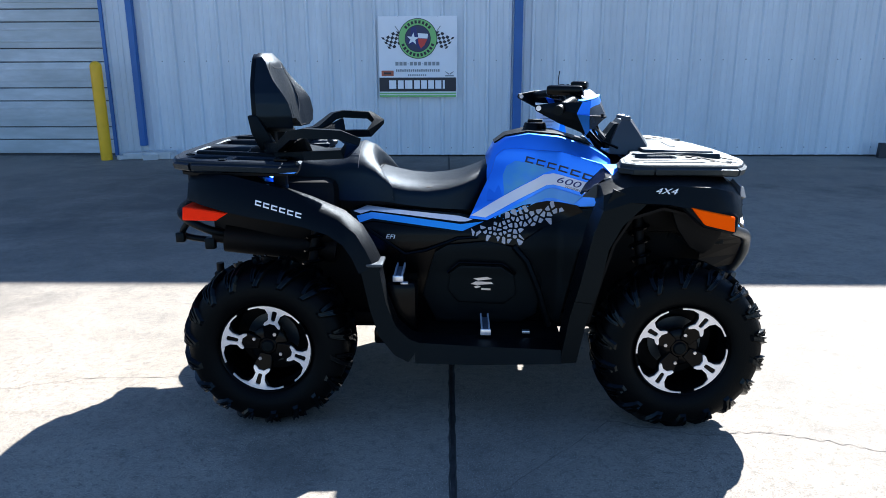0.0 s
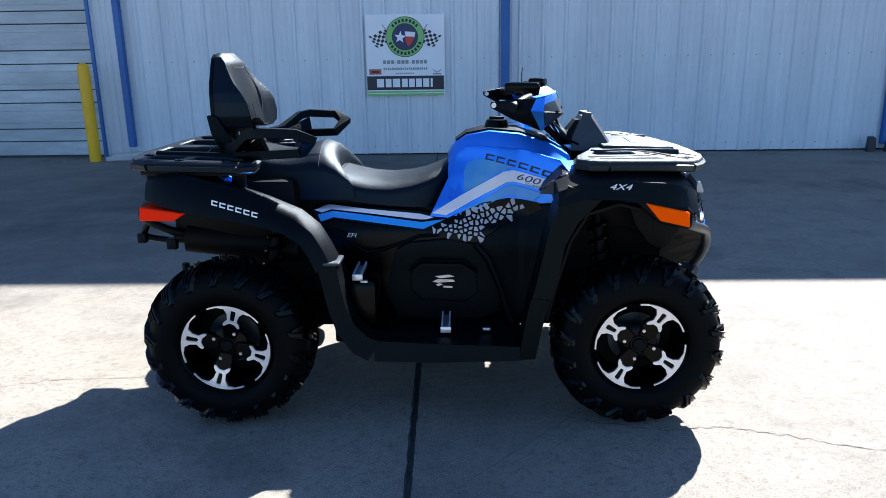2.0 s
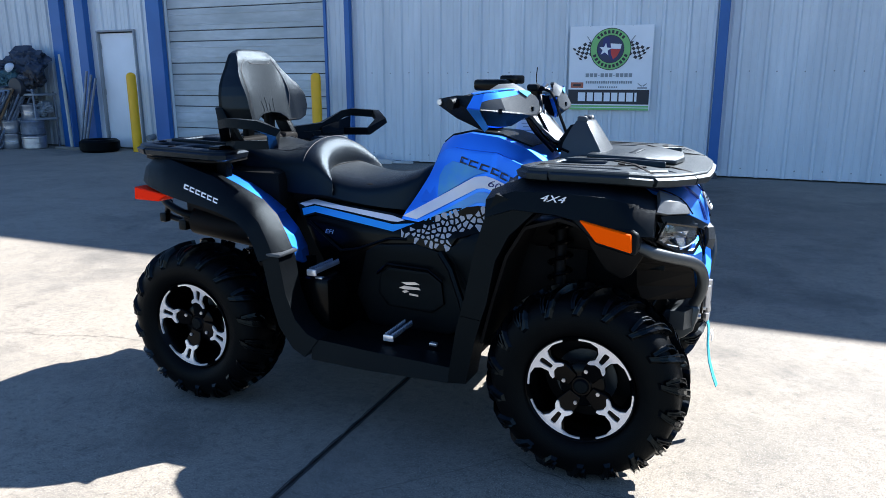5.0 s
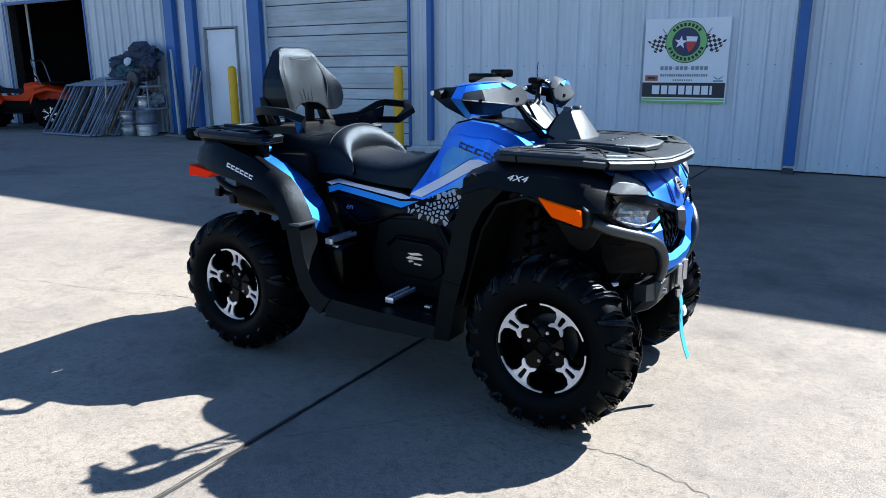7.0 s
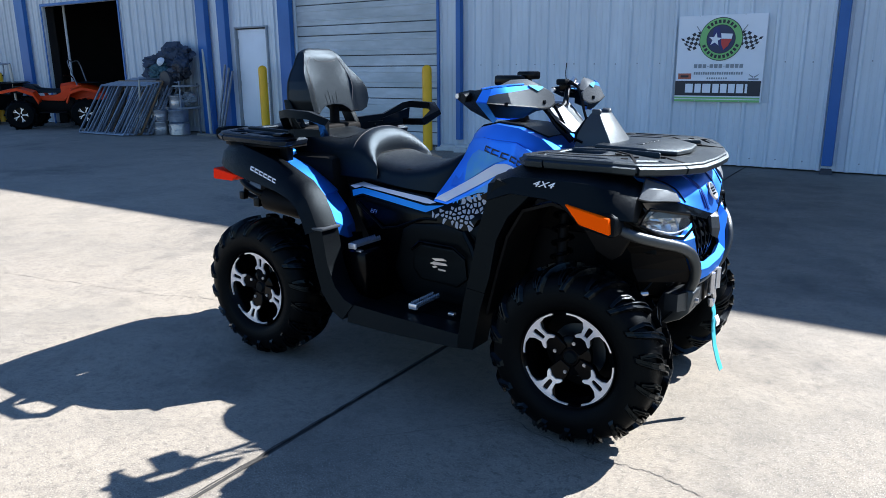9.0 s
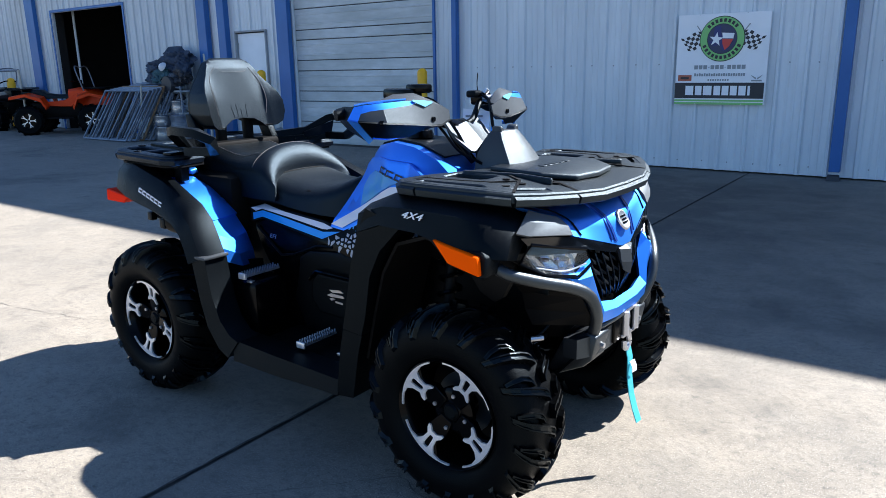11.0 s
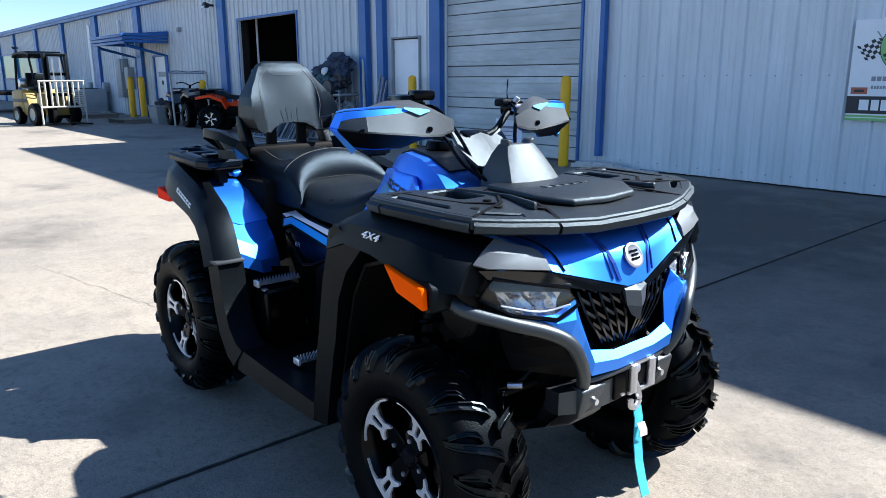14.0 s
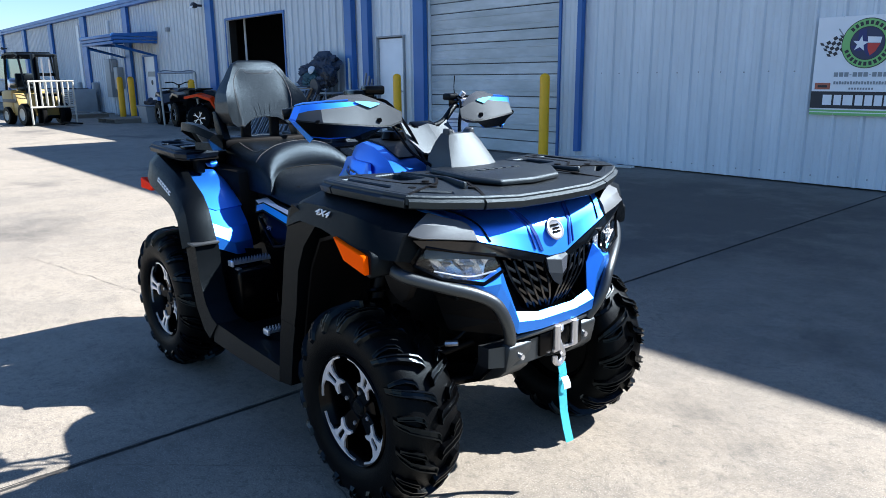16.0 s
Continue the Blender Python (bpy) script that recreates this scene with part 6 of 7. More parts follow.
part("lever_clamp", join(cyl((0.39, 0.20, 1.19), (0.43, 0.26, 1.192), 0.014, 10), cyl((0.40, 0.21, 1.21), (0.41, 0.215, 1.225), 0.010, 8)), STEEL, bars, "bright lever clamp")
part("steering_cover", sheet([[(0.435, -0.105, 1.130), (0.450, -0.055, 1.108), (0.455, 0, 1.122), (0.450, 0.055, 1.108), (0.435, 0.105, 1.130)], [(0.485, -0.110, 1.075), (0.495, -0.055, 1.068), (0.505, 0, 1.075), (0.495, 0.055, 1.068), (0.485, 0.110, 1.075)],
                              [(0.530, -0.080, 1.030), (0.545, -0.04, 1.022), (0.552, 0, 1.025), (0.545, 0.04, 1.022), (0.530, 0.080, 1.030)]], 0.010), GREY, atv, "smooth grey steering cover", smooth=15)


# stations of the guard from its inner end to its tail: lower edge, crease, upper edge
GUARD = [((0.475, 0.142, 1.136), (0.483, 0.136, 1.141), (0.478, 0.134, 1.168)), ((0.465, 0.180, 1.122), (0.488, 0.188, 1.127), (0.478, 0.178, 1.186)),
         ((0.455, 0.245, 1.117), (0.488, 0.245, 1.128), (0.466, 0.240, 1.200)), ((0.424, 0.300, 1.089), (0.480, 0.325, 1.136), (0.452, 0.330, 1.206)),
         ((0.412, 0.385, 1.088), (0.456, 0.430, 1.145), (0.428, 0.420, 1.203)), ((0.399, 0.432, 1.094), (0.391, 0.488, 1.153), (0.398, 0.468, 1.199)),
         ((0.388, 0.439, 1.081), (0.348, 0.487, 1.157), (0.366, 0.478, 1.193)), ((0.290, 0.430, 1.120), (0.290, 0.450, 1.165), (0.295, 0.445, 1.192)),
         ((0.215, 0.405, 1.160), (0.212, 0.402, 1.170), (0.215, 0.400, 1.180))]


def guard_point(u, f):
    """A point on the guard, u along its stations, f from the lower edge over the crease at 0.5 to the upper edge."""
    i = min(int(u), len(GUARD) - 2)
    lo, mid, hi = (Vector(a).lerp(Vector(b), u - i) for a, b in zip(GUARD[i], GUARD[i + 1]))
    return lo.lerp(mid, f * 2) if f < 0.5 else mid.lerp(hi, f * 2 - 1)


def guard_piece(stations, s, n=3):
    """A plate through (u, f0, f1) stations on side s."""
    rows = []
    for u, f0, f1 in stations:
        rows.append([(p.x, p.y * s, p.z) for p in (guard_point(u, f0 + (f1 - f0) * k / n) for k in range(n + 1))])
    return sheet(rows, 0.006)


ICE = material("ice_blue_decal", (0.12, 0.46, 0.66), 0.35)
WEDGE = [(0.4, (0.448, 0.160, 1.176)), (1.2, (0.436, 0.215, 1.212)), (2.0, (0.428, 0.262, 1.228)), (3.0, (0.396, 0.327, 1.226)), (3.8, (0.384, 0.395, 1.206)), (5.0, (0.372, 0.450, 1.199)), (6.0, (0.345, 0.455, 1.193))]
for s in (-1, 1):
    g = part("hand_guard", guard_piece([(0, 0.5, 1.0), (1, 0.5, 1.0), (2, 0.5, 1.0), (2.6, 0.5, 0.95), (3, 0.5, 0.90), (4, 0.5, 0.84), (4.6, 0.5, 0.80), (5, 0.5, 0.72)], s), GREY, atv, "dark grey hand guard with a blue edge", 20)
    part("guard_lower", guard_piece([(0, 0.0, 0.5), (1, 0.0, 0.5), (2, 0.0, 0.5), (3, 0.06, 0.5), (4, 0.08, 0.5), (5, 0.08, 0.5)], s), BLACK, g)
    part("guard_band", guard_piece([(2.6, 0.95, 1.0), (3, 0.90, 1.0), (4, 0.84, 1.0), (4.6, 0.80, 1.0), (5, 0.72, 1.0)], s), BLUE, g, "blue painted edge")
    part("guard_band", guard_piece([(5, 0.0, 0.5), (6, 0.0, 0.5)], s), BLUE, g, "blue painted edge")
    part("guard_band", guard_piece([(5, 0.5, 1.0), (6, 0.5, 1.0)], s), BLUE, g, "blue painted edge")
    part("guard_band", guard_piece([(2.6, 0.0, 0.03), (3, 0.0, 0.06), (4, 0.0, 0.08), (5, 0.0, 0.08)], s), BLUE, g, "blue painted edge")
    part("guard_wing", guard_piece([(6, 0.0, 1.0), (7, 0.0, 1.0), (8, 0.0, 1.0)], s, 4), BLACK, g)
    part("guard_top", sheet([[(p.x, p.y * s, p.z) for p in (guard_point(u, 1.0), guard_point(u, 1.0).lerp(Vector(q), 0.5) + Vector((0, 0, 0.003)), Vector(q))] for u, q in WEDGE], 0.006), GREY, g)
    part("guard_band", sheet([[(p.x, p.y * s, p.z + 0.005) for p in (guard_point(u, 1.0), guard_point(u, 1.0).lerp(Vector(q), k) + Vector((0, 0, 0.002)))] for (u, q), k in zip(WEDGE[3:], (0.04, 0.30, 0.6, 0.7))], 0.003), BLUE, g, "blue painted edge")
    part("guard_flash", sheet([[(p.x + 0.004, p.y * s, p.z + 0.004) for p in (guard_point(u, f), guard_point(u, 1.0))] for u, f in ((1.7, 0.97), (2.2, 0.86), (2.75, 0.97))], 0.003), ICE, g, smooth=0)
    for u, f in ((4.2, 0.48), (1.8, 0.62)):
        p = guard_point(u, f)
        part("guard_bolt", cyl((p.x + 0.006, p.y * s, p.z), (p.x - 0.012, p.y * s, p.z), 0.008, 10), GLOSS, g)
    p = guard_point(7.85, 0.5)
    part("bar_end", cyl((p.x, (p.y + 0.008) * s, p.z), (p.x + 0.006, (p.y - 0.03) * s, p.z), 0.009, 12), STEEL, g)
tag = thing("price_tag", (OX + 0.30, OY + 0.24, 1.01), "white printed paper tag hanging from the handlebar", "tag")
part("sheet", sheet([[(-0.02, 0.0, 0.14), (0.090, 0.02, 0.13)], [(-0.015, -0.01, 0.07), (0.093, 0.01, 0.06)], [(-0.02, 0.0, -0.005), (0.088, 0.02, -0.015)]], 0.002), SIGNW, tag)
part("print", join(*[box((0.035, -0.006, 0.112 - 0.014 * k), (0.07 - 0.012 * (k % 3), 0.003, 0.0022 if k else 0.008), 0, m=Matrix.Rotation(radians(11), 4, "Z")) for k in range(7)]), GALV, tag, "faint grey print", smooth=0)
part("slip", sheet([[(0.094, 0.022, 0.075), (0.112, 0.026, 0.06)], [(0.092, 0.024, 0.0), (0.126, 0.030, -0.01)]], 0.002), SKYBLUE, tag, "blue printed slip")


# ---- things along the wall ----
# shop sign: wordmarks, names and numbers are plain bars
sign = thing("shop_sign", (0.314, WALL - 0.052, 1.348), "square white shop sign with a green badge on the siding", "sign")
S = 1.06


def sx(u):
    return (u - 0.5) * S


def sz(v):
    return (0.5 - v) * S


def plate(u0, u1, v0, v1, y=-0.012, t=0.003):
    return box(((sx(u0) + sx(u1)) / 2, y, (sz(v0) + sz(v1)) / 2), (abs(sx(u1) - sx(u0)), t, abs(sz(v1) - sz(v0))))


part("board", box((0, 0, 0), (S, 0.018, S), 0.002, 1), SIGNW, sign)
part("dark_band", plate(0.0, 0.985, 0.755, 0.93), INK, sign, smooth=0)
part("green_band", plate(0.0, 0.985, 0.945, 0.965), GREEN, sign, smooth=0)
part("green_band", plate(0.0, 0.985, 0.975, 1.0), GREEN, sign, smooth=0)
u = 0.125
for w in (0.105, 0.085, 0.11, 0.085, 0.085, 0.085, 0.09, 0.03):
    part("white_bar", plate(u, u + w * 0.86, 0.79, 0.895, -0.016), SIGNW, sign, smooth=0)
    u += w * 1.07
badge = part("badge", moved(lathe([(0, -0.004), (0.262, -0.004), (0.262, 0.0), (0, 0.0)], 48), pose(0, -0.011, sz(0.275))), INK, sign, "round green and navy badge")
part("badge_ring", moved(lathe([(0.175, -0.006), (0.253, -0.006), (0.253, 0.0), (0.175, 0.0)], 48, closed=True), pose(0, -0.014, sz(0.275))), GREEN, badge)
part("badge_disc", moved(lathe([(0, -0.006), (0.168, -0.006), (0.168, 0.0), (0, 0.0)], 48), pose(0, -0.014, sz(0.275))), material("dark_badge_blue", (0.03, 0.04, 0.10), 0.5), badge)
CZ = sz(0.275)


def flat(pts, y, t=0.003):
    return prism([(x, CZ + z) for x, z in pts], "y", y, y - t)


star = [((0.085 if k % 2 == 0 else 0.034) * math.sin(math.pi * k / 5 + 0.1) - 0.065, (0.085 if k % 2 == 0 else 0.034) * math.cos(math.pi * k / 5 + 0.1) - 0.005) for k in range(10)]
part("map_shape", flat([(-0.16, -0.03), (-0.10, -0.01), (-0.09, 0.14), (-0.02, 0.15), (-0.01, 0.05), (0.11, 0.06), (0.13, -0.02), (0.06, -0.13), (0.02, -0.14), (-0.03, -0.07), (-0.10, -0.08)], -0.021), NAVY, badge, smooth=0)
part("map_shape", flat([(0.0, 0.07), (0.14, 0.06), (0.13, 0.0), (0.01, 0.005)], -0.0245), SIGNW, badge, smooth=0)
part("map_shape", flat([(0.005, 0.0), (0.13, -0.005), (0.09, -0.085), (0.04, -0.13), (0.01, -0.06)], -0.0245), REDINK, badge, smooth=0)
part("star", flat(star, -0.026), SIGNW, badge, smooth=0)
for a0, n in ((90, 8), (270, 11)):
    for k in range(n):
        a = radians(a0 + (k - (n - 1) / 2) * 13.5)
        part("ring_bar", moved(box((0, 0, 0), (0.030, 0.003, 0.040)), Matrix.Translation((0.214 * math.cos(a), -0.022, CZ + 0.214 * math.sin(a))) @ Matrix.Rotation(radians(90) - a, 4, "Y")), INK, badge, smooth=0)
for s in (-1, 1):
    for i in range(7):
        for j in range(5):
            if (i + j) % 2:
                continue
            def fp(a, b):
                u = 0.255 + a * 0.034
                return (s * (u - 0.02 * b), 0.09 - a * 0.004 + 0.018 * math.sin(a * 0.9) - b * 0.030 - 0.006 * a)
            part("flag_check", flat([fp(i, j), fp(i + 1, j), fp(i + 1, j + 1), fp(i, j + 1)], -0.011), INK, sign, smooth=0)
    part("flag_pole", flat([(s * 0.30, 0.165), (s * 0.31, 0.160), (s * 0.17, -0.03), (s * 0.165, -0.02)], -0.0105), GREYBOX, sign, smooth=0)
u = 0.21
for k in range(12):
    w = 0.018 if k in (3, 7) else 0.04
    part("grey_bar", plate(u, u + w, 0.582 if w < 0.03 else 0.56, 0.588 if w < 0.03 else 0.605, -0.011), GREYBOX, sign, smooth=0)
    u += w + 0.0115
for k in range(21):
    part("small_bar", plate(0.215 + k * 0.027, 0.215 + k * 0.027 + 0.019, 0.65 + 0.004 * (k % 2), 0.682, -0.011), GREYBOX, sign, smooth=0)
for k in range(9):
    part("small_bar", plate(0.37 + k * 0.027, 0.37 + k * 0.027 + 0.016, 0.715, 0.735, -0.011), GREYBOX, sign, smooth=0)
part("rust_bar", plate(0.03, 0.185, 0.668, 0.735, -0.011), BRICKRED, sign, smooth=0)
part("rust_inner", plate(0.06, 0.155, 0.69, 0.715, -0.0145), INK, sign, smooth=0)
for s in (-1, 1):
    part("wing_mark", prism([(sx(0.90) + s * 0.004, sz(0.705)), (sx(0.90) + s * 0.065, sz(0.672)), (sx(0.90) + s * 0.045, sz(0.695)), (sx(0.90) + s * 0.01, sz(0.72))], "y", -0.0105, -0.0135), GREYBOX, sign, smooth=0)
part("wing_bar", plate(0.845, 0.955, 0.725, 0.742, -0.011), GREYBOX, sign, smooth=0)
for x in (-0.27, 0.27):
    for z in (-S / 2 + 0.01, S / 2 - 0.006):
        part("screw", cyl((x, -0.008, z), (x, -0.014, z), 0.006, 8), STEEL, sign)


def bollard(x, y, h=1.27, r=0.085):
    b = thing("bollard", (x, y, 0), "yellow painted steel bollard set in the concrete by the wall", "bollard", "yellow bollards")
    prof = [(r, 0.0), (r, h - r * 0.9)] + [(r * math.cos(t), h - r * 0.9 + r * 0.9 * math.sin(t)) for t in (radians(a) for a in range(15, 91, 15))]
    part("post", lathe(prof, 24, "z"), YELLOW, b)
    return b


bollard(-3.95, 9.87, 1.31, 0.075)
bollard(-7.67, 9.95, 1.33, 0.078)
bollard(-22.15, 9.85, 1.35, 0.10)
bollard(-22.95, 9.75, 1.35, 0.10)
bollard(-17.35, 9.95, 1.25, 0.10)


# rubble at the foot of the downspout
def chunk(x, y, sx_, sy_, sz_, rz, seed):
    r = random.Random(seed)
    bm = box((0, 0, sz_ / 2), (sx_, sy_, sz_), 0.012, 2)
    for v in bm.verts:
        v.co += Vector((r.uniform(-1, 1), r.uniform(-1, 1), r.uniform(-0.6, 0.6))) * 0.008
    ob = tagged(part("concrete_chunk", bm, STONE, None, "", 30), "broken white concrete lump lying against the siding", "rubble", "rubble by the downspout")
    ob.matrix_world = pose(x, y, 0, 0, 0, rz)
    return ob


for k, (x, y, a, b, c, rz) in enumerate(((-3.62, 9.98, 0.26, 0.16, 0.09, 10), (-3.28, 10.02, 0.42, 0.20, 0.10, -6), (-3.36, 9.90, 0.20, 0.14, 0.07, 25), (-2.95, 10.0, 0.40, 0.16, 0.05, 4), (-3.75, 9.9, 0.12, 0.10, 0.06, 40))):
    chunk(x, y, a, b, c, rz, k)
chunk(-2.62, 10.06, 0.30, 0.09, 0.035, 8, 9)


# rack of leaning steel frames
def leaning_frame(x, y, w, h, lean, mat, skew, bars=3):
    f = thing("barrier_panel", (x, y, 0), "blue-grey welded steel barrier leaning in a stack", "barrier", "stacked steel barriers")
    m = Matrix.Rotation(radians(-lean), 4, "X")
    r = 0.02

    def bar(a, b):
        return moved(moved(box((0, 0, 0), ((Vector(b) - Vector(a)).length, 0.032, 0.032), 0.004, 1), Matrix.Translation((Vector(a) + Vector(b)) / 2) @ (Vector(b) - Vector(a)).to_track_quat("X", "Z").to_matrix().to_4x4()), m)
    part("rail", bar((-w / 2 + skew, 0, h), (w / 2 + skew, 0, h)), mat, f)
    part("rail", bar((-w / 2, 0, 0.03), (w / 2, 0, 0.03)), mat, f)
    for k in range(bars + 2):
        q = -w / 2 + w * k / (bars + 1)
        part("upright", bar((q, 0, 0.03), (q + skew, 0, h)), mat, f)


rr = random.Random(3)
for k in range(9):
    leaning_frame(-11.25 + k * 0.04 + rr.uniform(-0.06, 0.06), 8.85 + k * 0.075, 1.55 - 0.02 * k, 1.06 + 0.015 * k, 24 - k * 0.6, RUST if k in (4,) else GALV, 0.32 + rr.uniform(-0.05, 0.05), 4 + k % 3)
rail = thing("steel_stand", (-10.45, 9.25, 0), "welded upright stand at the end of the stacked frames", "stand")
part("leg", tube([(-0.10, 0, 0.0), (0.06, 0, 1.10)], 0.018, 6, smooth=False), CREAM, rail)
part("leg", tube([(-0.10, 0.5, 0.0), (0.06, 0.5, 1.10)], 0.018, 6, smooth=False), GALV, rail)
part("rail", tube([(0.06, -0.02, 1.09), (0.06, 0.52, 1.09)], 0.018, 6, smooth=False), GALV, rail)


# metal pots in two stacks
def pot(x, y, z, r, h, mat):
    p = tagged(part("metal_pot", lathe([(0, 0), (r * 0.9, 0), (r, 0.02), (r, h * 0.45), (r * 1.03, h * 0.47), (r * 1.03, h * 0.52), (r, h * 0.54), (r, h - 0.03), (r * 1.04, h - 0.02), (r * 1.04, h), (r * 0.9, h + 0.015), (0, h + 0.02)], 24, "z"), mat),
               "round galvanised metal can standing by the wall", "can", "metal cans")
    p.location = (x, y, z)


for x, y, z, r, h, m in ((-10.20, 9.50, 0, 0.155, 0.26, STEEL), (-10.20, 9.50, 0.285, 0.150, 0.20, STEEL), (-9.82, 9.65, 0, 0.20, 0.22, STEEL), (-9.90, 9.72, 0.245, 0.19, 0.24, GALV), (-9.95, 9.74, 0.505, 0.15, 0.26, STEEL), (-10.55, 9.62, 0, 0.16, 0.30, GALV)):
    pot(x, y, z, r, h, m)


# loaded cart with a crumpled tarp on top
def lumpy(seed, size, n=4, amp=0.42):
    bm = bmesh.new()
    bmesh.ops.create_icosphere(bm, subdivisions=n, radius=1.0)
    for v in bm.verts:
        d = v.co.normalized()
        w = d + 0.25 * Vector((noise.noise(d * 2 + Vector((seed, 3, 0))), noise.noise(d * 2 + Vector((0, seed, 7))), 0))
        k = 1 + amp * 1.2 * noise.noise(w * 1.7 + Vector((seed, 0, 0))) - amp * 0.9 * abs(noise.noise(w * 3.2 + Vector((0, seed, 0)))) - amp * 0.5 * abs(noise.noise(w * 7 + Vector((0, 0, seed))))
        v.co = Vector((d.x * size[0], d.y * size[1], d.z * size[2])) * k
    return bm


cart = thing("scrap_cart", (-10.30, 9.90, 0), "dark tube cart piled with covers and scrap parts", "cart")
for x in (-0.55, 0.55):
    part("upright", tube([(x, -0.22, 0), (x, -0.22, 0.95), (x * 0.9, -0.22, 1.02), (x * 0.4, -0.22, 1.03)], 0.018, 8), GALV, cart)
    part("upright", tube([(x, 0.2, 0), (x, 0.2, 1.0)], 0.018, 8, smooth=False), GALV, cart)
part("shelf", box((0, 0, 0.52), (1.15, 0.5, 0.04), 0.01), GREYBOX, cart)
part("shelf", box((0, 0, 0.95), (1.15, 0.5, 0.04), 0.01), GREYBOX, cart)
HEAP = ((-0.30, 0.02, 1.40, 0.46, 0.22, 0.17, TARP), (0.16, 0.03, 1.54, 0.42, 0.22, 0.24, TARP), (0.34, -0.02, 1.42, 0.26, 0.2, 0.26, TARP), (-0.42, -0.05, 1.20, 0.22, 0.18, 0.17, TARP),
        (-0.18, -0.16, 1.20, 0.20, 0.13, 0.19, TEAL), (0.02, -0.18, 1.30, 0.17, 0.13, 0.15, TEAL), (0.20, -0.14, 1.16, 0.24, 0.16, 0.16, SLATE), (0.44, -0.10, 1.22, 0.19, 0.16, 0.20, INK),
        (-0.36, -0.14, 1.06, 0.20, 0.14, 0.11, SLATE), (0.02, -0.10, 1.08, 0.26, 0.18, 0.13, INK), (0.0, 0, 0.72, 0.42, 0.22, 0.17, INK), (0.38, 0, 0.70, 0.2, 0.22, 0.15, GREYBOX))
TOLD = {TARP: "crumpled blue-grey cover heaped on the cart", TEAL: "crumpled teal cloth stuffed in the heap", SLATE: "crumpled slate-grey cloth stuffed in the heap"}
for k, (x, y, z, a, b, c, m) in enumerate(HEAP):
    ob = tagged(part("crumpled_cover", lumpy(k * 3.1 + 1, (a * 1.22, b, c), 4, 0.42), m, None, "", 24), TOLD.get(m, "dark scrap bundle heaped on the cart"), "bundle", "bundles on the cart")
    ob.location = (-10.30 + x, 9.90 + y, z)
cap = tagged(part("metal_dome", moved(lathe([(0, 0.08), (0.045, 0.068), (0.08, 0.034), (0.09, 0.0), (0.08, 0.0), (0, 0.06)], 20, "z"), Matrix.Rotation(radians(60), 4, "X")), PAPER), "white metal dome resting on the heap", "dome")
cap.location = (-10.16, 9.62, 1.42)
drum = tagged(part("blower_drum", moved(lathe([(0, -0.1), (0.16, -0.1), (0.17, -0.08), (0.17, 0.08), (0.16, 0.1), (0, 0.1)], 24), pose(0, 0, 0)), INK), "black blower drum on the cart shelf", "drum")
drum.location = (-10.05, 9.68, 1.08)


def leaning_pole(x, y, top, r, mat, label, dx):
    ob = tagged(part("pole", tube([(0, 0, 0), (dx, 0.0, top)], r, 10, smooth=False), mat), label, "pole", "poles against the wall")
    ob.matrix_world = Matrix.Translation((x, y, 0)) @ Matrix.Rotation(radians(-5), 4, "X")


leaning_pole(-9.26, 9.96, 1.66, 0.028, CREAM, "pale steel pole leaning on the siding", -0.22)
for k in range(3):
    leaning_pole(-8.98 + 0.03 * k, 9.90 + 0.03 * k, 1.36 - 0.06 * k, 0.022, GALV, "thin galvanised conduit leaning on the siding", 0.22 + 0.04 * k)
tagged(part("plank", box((-9.05, 9.80, 0.02), (0.8, 0.09, 0.04), 0.004), TIMBER), "weathered board lying by the wall", "plank")
flat_tyre = tagged(part("loose_tyre", lathe([(0.16, 0.03), (0.20, 0.0), (0.28, 0.0), (0.325, 0.04), (0.325, 0.17), (0.28, 0.21), (0.20, 0.21), (0.16, 0.18)], 32, "z", closed=True), RUBBER), "black car tyre lying flat by the white door", "tyre")
flat_tyre.location = (-8.30, 9.72, 0)
tagged(part("pipe_stub", cyl((-7.55, WALL - 0.02, 0.24), (-7.55, WALL - 0.16, 0.22), 0.05, 14), GREYBOX), "short grey pipe stub through the siding", "pipe")
# inside the dock
for k, (x, y, a, b, c) in enumerate(((-12.9, 10.9, 0.45, 0.4, 0.85), (-12.55, 10.75, 0.28, 0.3, 0.55), (-13.5, 11.2, 0.6, 0.5, 0.4))):
    bx = thing("cardboard_box", (x, y, 0), "brown cardboard box standing in the dock opening", "box", "boxes in the dock")
    part("carton", box((0, 0, c / 2), (a, b, c), 0.008), CARD, bx)
    part("flap", box((0, -b / 2 - 0.02, c - 0.04), (a, 0.01, 0.12), 0, m=Matrix.Rotation(radians(20), 4, "X")), CARD, bx)
for k, (x, y, z) in enumerate(((-14.6, 11.3, 0.5), (-14.0, 11.6, 0.45), (-13.9, 12.4, 0.7))):
    ob = tagged(part("shop_clutter", lumpy(20 + k, (0.4, 0.35, z), 3, 0.3), INK, None, "", 40), "dark shop clutter inside the unlit dock", "clutter", "clutter inside the dock")
    ob.location = (x, y, z)


